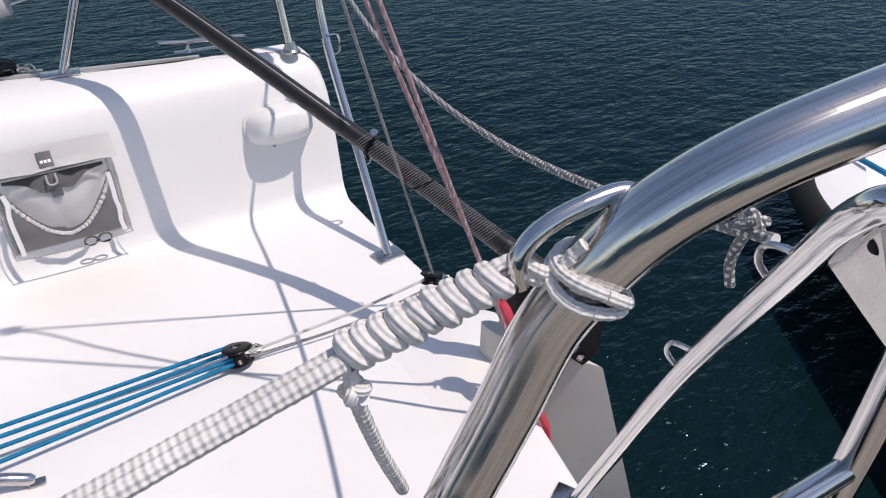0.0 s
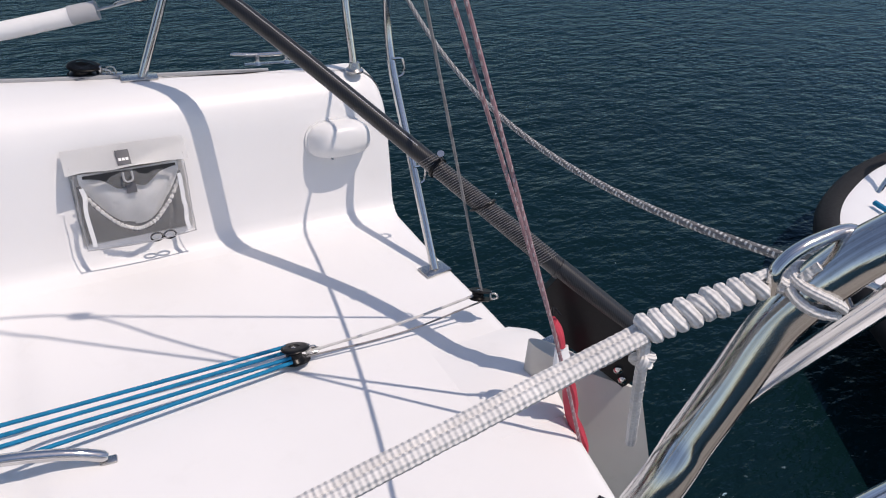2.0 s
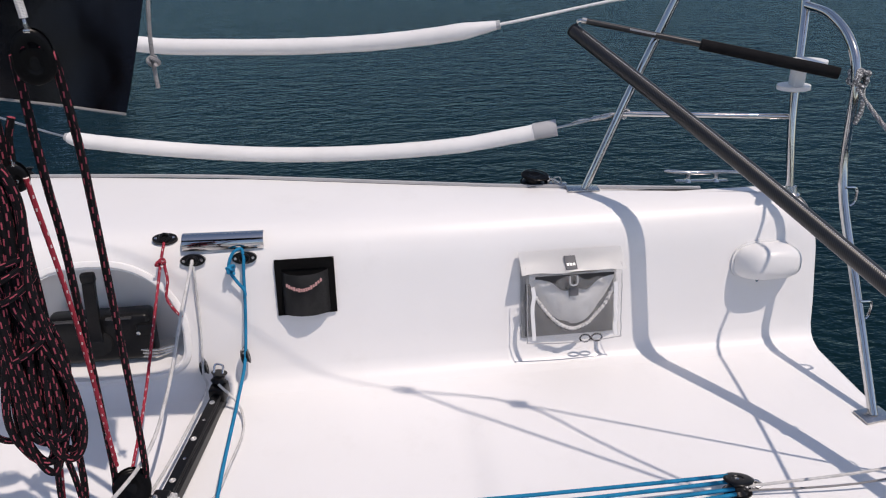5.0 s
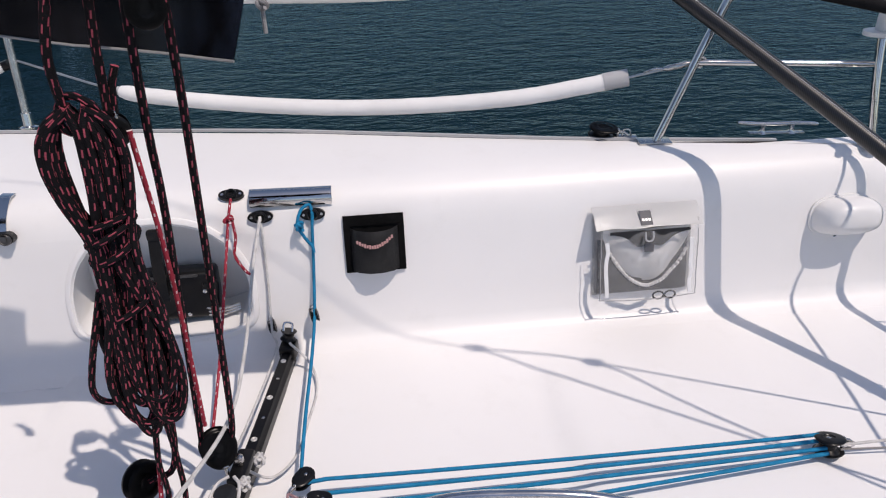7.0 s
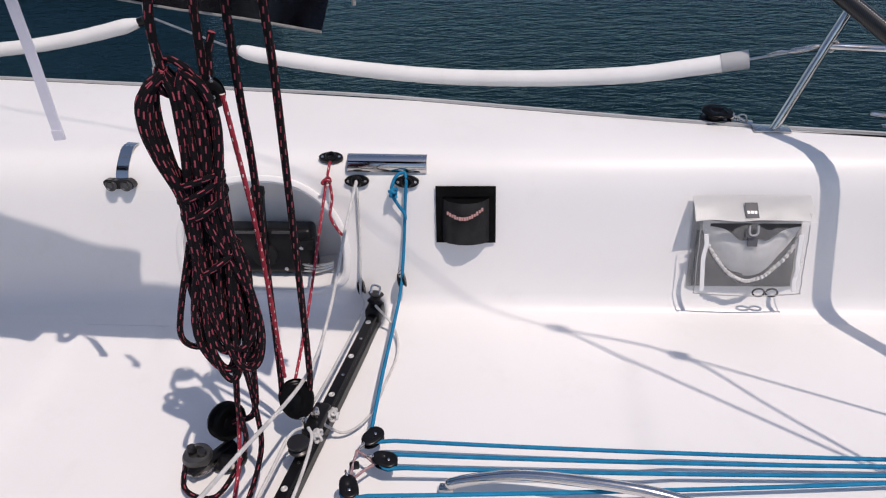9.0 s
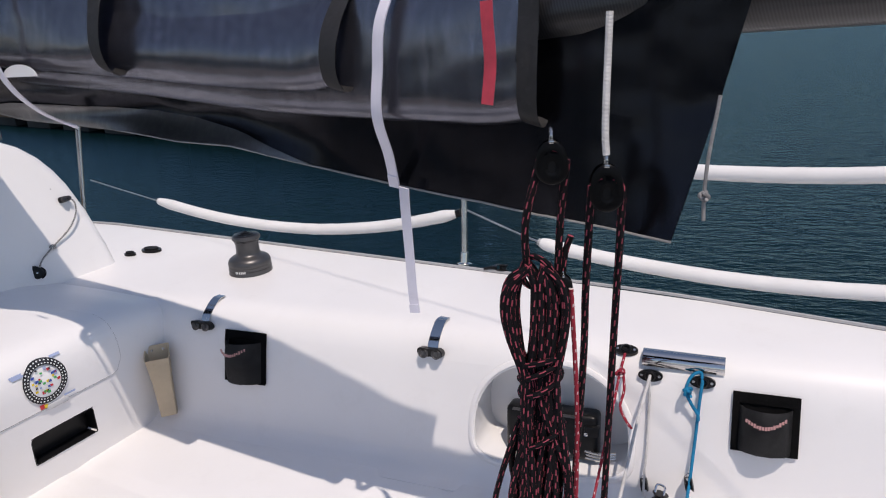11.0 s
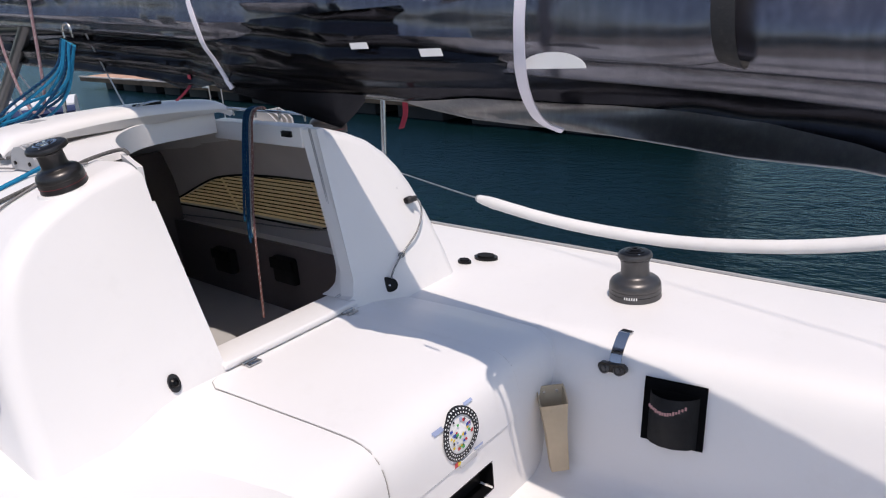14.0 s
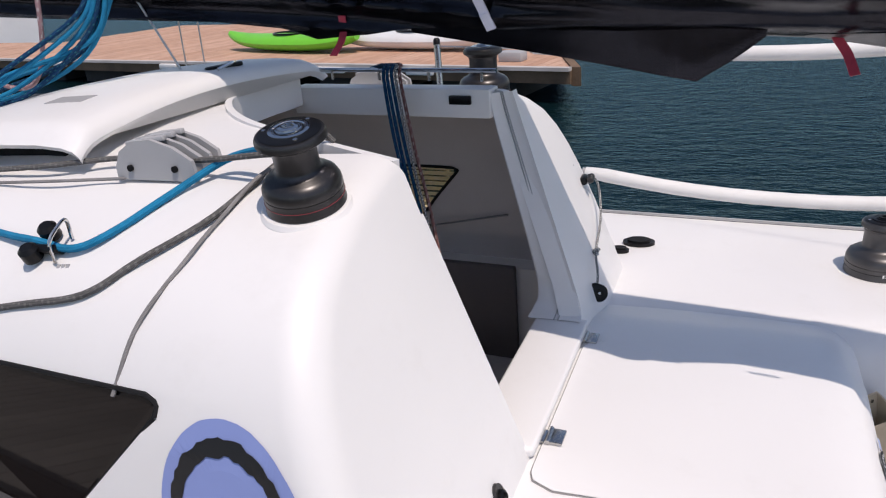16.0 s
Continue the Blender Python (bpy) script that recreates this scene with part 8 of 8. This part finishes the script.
# ---- straps, patches and ribbons on the sail ----
def strap(pts, label, w=0.045):
    """A webbing band over the bundle with a doubled, stitched end."""
    t = thing("sail_tie", pts[0], label, "sail tie", "sail ties")
    line = spline(pts, 8)
    part("webbing", ribbon(line, w, 0.003, tuple(AX)), STRAPM, t, smooth=60)
    part("stitched_end", ribbon([p + (line[-1] - line[-2]).normalized() * 0.0 - SIDE * 0.0025 for p in line[-4:]], w * 1.03, 0.003, tuple(AX)), STRAPM, t, smooth=60)
    return t


strap([along(0.590, 0.062, 1.036), along(0.600, 0.075, 0.985), along(0.606, 0.085, 0.900), along(0.606, 0.085, 0.800), along(0.600, 0.080, 0.745)], "loose pale lilac end of a sail tie hanging under the boom", 0.023)
strap([along(0.530, 0.12, 1.52), along(0.535, 0.05, 1.48), along(0.555, -0.018, 1.379), along(0.572, -0.020, 1.283), along(0.586, -0.016, 1.196), along(0.606, 0.040, 1.108), along(0.630, 0.088, 1.030)], "pale lilac webbing sail tie", 0.023)
strap([along(1.632, 0.03, 1.66), along(1.641, -0.06, 1.54), along(1.647, -0.120, 1.447), along(1.655, -0.126, 1.344), along(1.682, -0.080, 1.268), along(1.712, -0.005, 1.205), along(1.728, 0.060, 1.168), along(1.700, 0.085, 1.150)], "pale lilac webbing sail tie", 0.024)
strap([along(2.86, 0.05, 1.70), along(2.86, -0.06, 1.56), along(2.777, -0.100, 1.408), along(2.769, -0.070, 1.334), along(2.743, -0.045, 1.253)], "narrow pale webbing sail tie", 0.019)


def patch(s, z, ds, dz, off, label, slant=0.0):
    o_ = [along(s + a * ds + slant * b * dz, off, z + b * dz) for a, b in ((-0.5, -0.5), (0.5, -0.5), (0.5, 0.5), (-0.5, 0.5))]
    return part("white_patch", prism(o_, SIDE * 0.002), STICKWHITE, sail, label)


patch(1.893, 1.341, 0.06, 0.016, -0.109, "white sail mark", 0.4)
patch(2.094, 1.362, 0.055, 0.014, -0.124, "white sail mark", 0.4)
hp = [along(1.600 + 0.072 * math.cos(u), -0.104, 1.304 + 0.030 * max(0, math.sin(u))) for u in np.linspace(0, math.pi, 12)]
part("white_patch", prism(hp, SIDE * 0.002), STICKWHITE, sail, "white reinforcing patch")
for s, z, a_ in ((1.72, 1.47, 0.05), (1.86, 1.49, 0.03), (2.06, 1.51, 0.05), (2.24, 1.54, 0.045)):
    patch(s + 0.15, z, a_, 0.05, -0.106, "edge of a white sail number", -0.3)
def telltale(top, end, w_, l_):
    top, end = Vector(top), Vector(end)
    part("ribbon", ribbon(spline([top + Vector((0, 0, 0.03)), top, top.lerp(end, 0.5) + Vector((0.004, 0.004, 0)), end], 5), w_, 0.0015, tuple(AX)), REDCLOTH, sail, l_)


telltale((-1.615, 1.800, 1.212), (-1.590, 1.742, 1.152), 0.016, "dark red telltale ribbon")
telltale((-2.582, 1.905, 1.254), (-2.584, 1.840, 1.208), 0.018, "dark red telltale ribbon")
telltale(along(0.302, -0.085, 1.36), along(0.312, -0.080, 1.225), 0.022, "bright red pull strap")
rope("leech_cord", [along(-0.035, 0.06, 1.22), along(-0.022, 0.050, 1.12), along(-0.018, 0.047, 1.058), along(-0.019, 0.044, 1.015)], 0.0032, R_FINE, "thin grey leech cord with a knot", "cord", n=5)
solo("cord_knot", knot_bm(along(-0.018, 0.047, 1.056), 0.0032, 0.008, 17, 2), R_FINE, "small grey knot in the leech cord", "knot", smooth=60)



# ---- mast foot lines ----
vang = thing("boom_vang", (-4.35, 1.97, 1.12), "black carbon boom vang strut", "vang")
part("strut", tube([(-4.70, 2.20, 0.98), (-3.35, 1.90, 1.62)], 0.028, 18), CARBON, vang)
part("fork", tube([(-4.80, 2.22, 0.935), (-4.70, 2.20, 0.98)], 0.018, 12), WORNSTEEL, vang)
mast = thing("mast", (-4.85, 2.24, 0.8), "black carbon mast standing on the cabin roof", "mast")
part("section", tube([(-4.85, 2.24, 0.74), (-4.85, 2.24, 9.6)], 0.075, 28, flat=0.8), CARBON, mast)
part("step", block((0.26, 0.20, 0.05), roof(-4.85, 2.24, 0.02), None, 0.01), WORNSTEEL, mast)
clipp = Vector((-3.13, 1.815, 1.435))
rnd = random.Random(31)
for k in range(8):
    e_ = roof(-3.50 - 0.05 * k, 1.56 + 0.035 * k, 0.012) if k < 5 else roof(-4.3 - 0.06 * k, 2.05, 0.02)
    a_ = clipp + Vector((0.010 * k, 0, -0.004 * k))
    way_ = [a_, a_.lerp(e_, 0.12) + Vector((0, 0, -0.06 - 0.01 * k)), a_.lerp(e_, 0.45) + Vector((rnd.uniform(-0.04, 0.04), rnd.uniform(-0.03, 0.03), -0.05 - 0.016 * (k % 4))), a_.lerp(e_, 0.8) + Vector((rnd.uniform(-0.05, 0.05), rnd.uniform(-0.03, 0.03), 0.0)), e_]
    rope("reef_line", way_, 0.0056, R_BLUE if k % 3 else R_DEEPBLUE, "blue reefing line hanging from the boom to the cabin roof", "rope", "reefing lines")
heap = thing("rope_heap", roof(-3.46, 1.50), "small heap of white and blue rope ends on the cabin roof", "rope heap")
for k, m_ in enumerate((R_WHITE, R_BLUE, R_WHITE, R_FINE)):
    part("turn", knot_bm(roof(-3.44 - 0.05 * k, 1.485 + 0.025 * k, 0.020), 0.0055, 0.026, 40 + k, 3), m_, heap, smooth=60)
part("boom_shackle", tube(spline([clipp + Vector((0.02, 0, 0.0)), clipp + Vector((0.02, 0, 0.035)), clipp + Vector((0.05, 0, 0.05)), clipp + Vector((0.07, 0, 0.03)), clipp + Vector((0.07, 0, 0.0))], 5), 0.004, 8), WORNSTEEL, sail, "steel shackle under the boom")
rope("lazy_line", [(-3.25, 1.80, 1.62), (-3.30, 1.80, 1.30), (-3.36, 1.81, 1.19), (-3.44, 1.82, 1.165), (-3.52, 1.83, 1.20), (-3.60, 1.84, 1.36), (-3.66, 1.85, 1.66)], 0.0058, R_PINK, "pink line hanging in a bight under the boom", "rope")
for k in range(5):
    rope("halyard_fall", sag((-4.76 + 0.015 * k, 2.15 + 0.03 * k, 1.70), roof(-4.62 + 0.09 * k, 2.22 + 0.06 * k, 0.01), 0.06 + 0.02 * k, 14), 0.0050, R_WHITE, "thin grey halyard running down to the mast foot", "rope", "halyard falls", smooth_path=False)
for k, (x, y) in enumerate(((-3.71, 2.86), (-3.64, 2.88))):
    rope("shroud_line", [(x, y, 0.45), (x + 0.06, y - 0.01, 1.9)], 0.003, WIRE, "thin wire rising from the side deck", "wire", "thin wires", n=3, seg=8)
rope("roof_stay", [(-3.05, 1.95, 1.17), (-3.22, 1.93, 1.55)], 0.003, WIRE, "thin wire rising from the hatch hood", "wire", n=3, seg=8)
stanchion((-5.5, 3.0, 0.436), (-5.48, 3.08, 1.12), "satin steel lifeline stanchion on the foredeck")
stanchion(port((-2.66, 2.97, 0.436)), port((-2.60, 3.06, 1.08)), "satin steel lifeline stanchion on the port side deck")


# ---- neighbours and dock ----
DA, DB = Vector((-3.0, 9.5, 0)), Vector((-30.0, 17.6, 0))
dd = (DB - DA).normalized()
dn = Vector((dd.y, -dd.x, 0)) * -1
if dn.y < 0:
    dn = -dn
PALEPLANK = plank_mat("bleached_dock_plank", (0.27, 0.245, 0.21), (0.35, 0.315, 0.27))
dock = thing("floating_dock", DA, "floating dock with weathered planks and a pale edge", "dock", kind="structure")
DZ = -0.10
W = 2.6
for k in range(196):
    a = DA + dd * (0.02 + 0.143 * k)
    wide = float(np.interp(k, (28, 55, 104, 108), (W, 6.0, 6.0, W)))
    wide = min(wide, (0.16 + 0.143 * k) / 0.6)
    q = [a, a + dd * 0.135, a + dd * 0.135 + dn * wide, a + dn * wide]
    h = DZ + 0.004 * math.sin(k * 12.9)
    part("plank", prism([p + Vector((0, 0, h - 0.03)) for p in q], (0, 0, 0.03)), DOCKPLANK, dock, smooth=0)
part("fascia", prism([DA + Vector((0, 0, DZ - 0.17)), DB + Vector((0, 0, DZ - 0.17)), DB + Vector((0, 0, DZ - 0.01)), DA + Vector((0, 0, DZ - 0.01))], -dn * 0.06), DOCKBEAM, dock, "dark timber waler")
part("edge_strip", prism([DA + Vector((0, 0, DZ - 0.01)), DB + Vector((0, 0, DZ - 0.01)), DB + Vector((0, 0, DZ + 0.035)), DA + Vector((0, 0, DZ + 0.035))], -dn * 0.10), DOCKEDGE, dock, "pale edge strip")
part("end_beam", prism([DA + Vector((0, 0, DZ - 0.2)), DA + dn * W + dd * W * 0.6 + Vector((0, 0, DZ - 0.2)), DA + dn * W + dd * W * 0.6 + Vector((0, 0, DZ + 0.03)), DA + Vector((0, 0, DZ + 0.03))], -dd * 0.12), DOCKBEAM, dock)
for k in range(12):
    c = DA + dd * (1.5 + 2.1 * k) + dn * 0.75
    part("float", block((1.35, 1.3, 0.5), c + Vector((0, 0, DZ - 0.42)), Matrix.Rotation(math.atan2(dd.y, dd.x), 4, "Z"), 0.04), CONCRETE, dock)
for s in (2.2, 4.1, 7.6, 11.0, 15.0):
    t = thing("dock_fender", DA + dd * s - dn * 0.08, "white plastic bumper bolted to the dock edge", "bumper", "dock bumpers")
    part("bumper", block((0.45 if s != 4.1 else 1.1, 0.06, 0.09), DA + dd * s - dn * 0.11 + Vector((0, 0, DZ - 0.05)), Matrix.Rotation(math.atan2(dd.y, dd.x), 4, "Z"), 0.02), WHITEPL, t)
cl2 = thing("dock_box", DA + dd * 0.9 + dn * 0.5, "small grey cleat block at the end of the dock", "dock cleat")
part("box", block((0.35, 0.22, 0.14), DA + dd * 1.1 + dn * 0.55 + Vector((0, 0, DZ + 0.07)), Matrix.Rotation(math.atan2(dd.y, dd.x), 4, "Z"), 0.03), GREYPL, cl2)


pile = thing("harbour_pile", (-4.68, 16.9, SEA), "pale weathered concrete harbour pile beyond the dock", "pile")
part("shaft", lathe([(0.62, -0.6), (0.62, 1.2), (0.60, 4.6), (0.52, 4.7)], (-4.68, 16.9, SEA), (0, 0, 1), 24), surface("pale_concrete", (0.62, 0.56, 0.46), 0.8, vary=0.15, big=1.5, fine=20, bump=0.3, depth=0.01), pile)
part("tide_band", lathe([(0.63, -0.5), (0.63, 0.35), (0.62, 0.45)], (-4.68, 16.9, SEA), (0, 0, 1), 24), CONCRETE, pile, "dark tide-stained foot")


def kayak(c, along_, length, width, material, label):
    t = thing("kayak", c, label, "kayak", "kayaks")
    v = Vector((-along_.y, along_.x, 0))
    rows = []
    for i in range(17):
        f = i / 16
        w_ = width / 2 * math.sin(math.pi * (0.02 + 0.96 * f)) ** 0.6
        h_ = 0.30 * math.sin(math.pi * (0.05 + 0.9 * f)) ** 0.4
        lift = 0.12 * (2 * f - 1) ** 4
        rows.append([Vector(c) + along_ * (f - 0.5) * length + v * w_ * math.cos(a) + Vector((0, 0, 0.16 + lift + 0.5 * h_ * math.sin(a))) for a in np.linspace(0, 2 * math.pi, 17)[:-1]])
    part("hull", loft(rows, closed=True), material, t)
    part("cockpit_rim", tube([Vector(c) + along_ * 0.35 * math.cos(a) + v * width * 0.28 * math.sin(a) + Vector((0, 0, 0.31)) for a in np.linspace(0, 2 * math.pi, 21)], 0.02, 8), BLACK, t)
    return t


kayak(DA + dd * 6.0 + dn * 1.35 + Vector((0, 0, DZ)), (dd + dn * 0.10).normalized(), 3.4, 0.72, KAYAK, "bright green plastic kayak lying on the dock")
kayak(DA + dd * 3.4 + dn * 1.55 + Vector((0, 0, DZ)), (dd + dn * 0.05).normalized(), 3.6, 0.62, WHITEPL, "white kayak lying on the dock")


def moored_boat(c, along_, length, width, free, label, stripe=None, railed=True):
    """A moored hull with deck, gunwale and a small cabin."""
    t = thing("moored_boat", c, label, "boat", "moored boats")
    v = Vector((-along_.y, along_.x, 0))
    rows = []
    for i in range(15):
        f = i / 14
        w_ = width / 2 * (1 - max(0.0, (f - 0.45) / 0.55) ** 2.2) * (0.93 + 0.07 * min(1, f * 3))
        w_ = max(w_, 0.02)
        z = free * (1 + 0.25 * f * f)
        p = Vector(c) + along_ * (f - 0.5) * length
        rows.append([p + v * -w_ + Vector((0, 0, z)), p + v * -w_ * 0.97 + Vector((0, 0, z * 0.5)), p + v * -w_ * 0.75 + Vector((0, 0, -0.2)), p + Vector((0, 0, -0.35)), p + v * w_ * 0.75 + Vector((0, 0, -0.2)), p + v * w_ * 0.97 + Vector((0, 0, z * 0.5)), p + v * w_ + Vector((0, 0, z)), p + Vector((0, 0, z + 0.04))])
    part("hull", loft(rows, closed=True), GEL, t)
    for sg in (0, 6):
        part("gunwale", tube([r_[sg] - Vector((0, 0, 0.10 if stripe else 0.0)) for r_ in rows], 0.075 if stripe else 0.03, 8), stripe or RUBBER, t)
    cab = Vector(c) + along_ * 0.05 * length
    part("cabin", block((length * 0.34, width * 0.55, 0.42), cab + Vector((0, 0, free + 0.25)), Matrix.Rotation(math.atan2(along_.y, along_.x), 4, "Z"), 0.08, 3, taper=0.8), GEL, t)
    part("window_band", block((length * 0.30, width * 0.50, 0.14), cab + Vector((0, 0, free + 0.33)), Matrix.Rotation(math.atan2(along_.y, along_.x), 4, "Z"), 0.03, taper=0.9), SMOKED, t)
    for k in range(7 if railed else 0):
        p = rows[2 + 2 * k if 2 + 2 * k < 14 else 13][0]
        part("rail_post", tube([p, p + Vector((0, 0, 0.55))], 0.014, 8), WORNSTEEL, t)
    if railed:
        part("rail", tube([r_[0] + Vector((0, 0, 0.55)) for r_ in rows[2:14]], 0.014, 8), WORNSTEEL, t)
    return t


moored_boat(DA + dd * 25.0 + dn * 4.4 + Vector((0, 0, SEA)), dd, 7.5, 2.4, 0.95, "white moored motor boat with a deck rail")
moored_boat(DA + dd * 9.0 + dn * 7.8 + Vector((0, 0, SEA)), dd, 6.0, 2.2, 0.70, "white moored boat with a black gunwale")
moored_boat(Vector((-13.4, 4.1, SEA)), Vector((-0.52, -0.85, 0)).normalized(), 6.2, 2.0, 1.06, "white moored boat with a navy gunwale", NAVY, False)


# the dock that the boat lies against to port
pdock = thing("floating_dock", (-2.0, -1.4, DZ), "floating dock with weathered planks along the port side", "dock", kind="structure")
for k in range(118):
    x0 = -14.0 + 0.143 * k
    y1 = float(np.interp(x0, (-14.0, -6.0, -2.6, 2.3, 5.0), (-0.9, -0.35, -0.15, -0.25, -0.35)))
    part("plank", prism([(x0, -2.6, DZ - 0.03 + 0.003 * math.sin(k * 12.9)), (x0 + 0.135, -2.6, DZ - 0.03), (x0 + 0.135, y1, DZ - 0.03), (x0, y1, DZ - 0.03)], (0, 0, 0.03)), PALEPLANK, pdock, smooth=0)
part("waler", ribbon([(-14.0, -0.93, DZ - 0.12), (-6.0, -0.38, DZ - 0.12), (-2.6, -0.18, DZ - 0.12), (2.3, -0.28, DZ - 0.12), (2.86, -0.30, DZ - 0.12)], 0.16, 0.05, (0, 0, 1)), DOCKBEAM, pdock, "dark timber waler")
for k in range(7):
    part("float", block((1.5, 1.6, 0.5), (-12.5 + 2.2 * k, -1.6, DZ - 0.42), None, 0.04), CONCRETE, pdock)


# neighbour's white bow behind the port quarter
def neighbour():
    t = thing("dinghy", (4.6, 1.2, SEA), "white dinghy with a black rubber gunwale and blue painter", "dinghy")
    rim = spline([(3.05, 0.15, 0), (3.50, 0.88, 0), (3.80, 1.36, 0), (4.02, 1.62, 0), (4.35, 1.80, 0), (4.85, 1.93, 0), (5.6, 1.95, 0), (6.6, 1.70, 0), (7.3, 1.0, 0), (7.35, 0.1, 0), (6.6, -0.75, 0), (5.2, -1.05, 0), (3.8, -0.85, 0), (3.05, -0.35, 0), (3.05, 0.15, 0)], 6)
    z0 = -0.22
    inner = Vector((5.2, 0.45, 0))
    rows = [[Vector((p.x, p.y, 0)).lerp(inner, k) + Vector((0, 0, z)) for k, z in ((0.30, SEA - 0.1), (0.02, z0 - 0.06), (0.0, z0), (0.05, z0 + 0.02), (0.14, z0 + 0.015), (0.16, z0 - 0.10), (0.5, z0 - 0.12))] for p in rim]
    part("hull", loft(rows), GEL, t)
    part("gunwale", tube([Vector((p.x, p.y, z0 - 0.03)) for p in rim], 0.055, 14), RUBBER, t, "black rubber gunwale")
    part("painter", tube(spline([(4.30, 1.62, z0 + 0.04), (4.25, 1.30, z0 + 0.03), (4.38, 1.05, z0 - 0.05), (4.30, 0.8, z0 - 0.08)], 6), 0.012, 8), R_BLUE, t, "blue painter rope")
    part("rail_hoop", tube(spline([(5.0, 1.75, z0), (5.02, 1.72, z0 + 0.40), (5.2, 1.6, z0 + 0.62), (5.6, 1.4, z0 + 0.66)], 6), 0.016, 10), STEEL, t)
    part("rail_hoop", tube(spline([(4.45, 1.70, z0), (4.75, 1.72, z0 + 0.45), (5.0, 1.7, z0 + 0.62)], 6), 0.012, 10), STEEL, t)
    return t


neighbour()
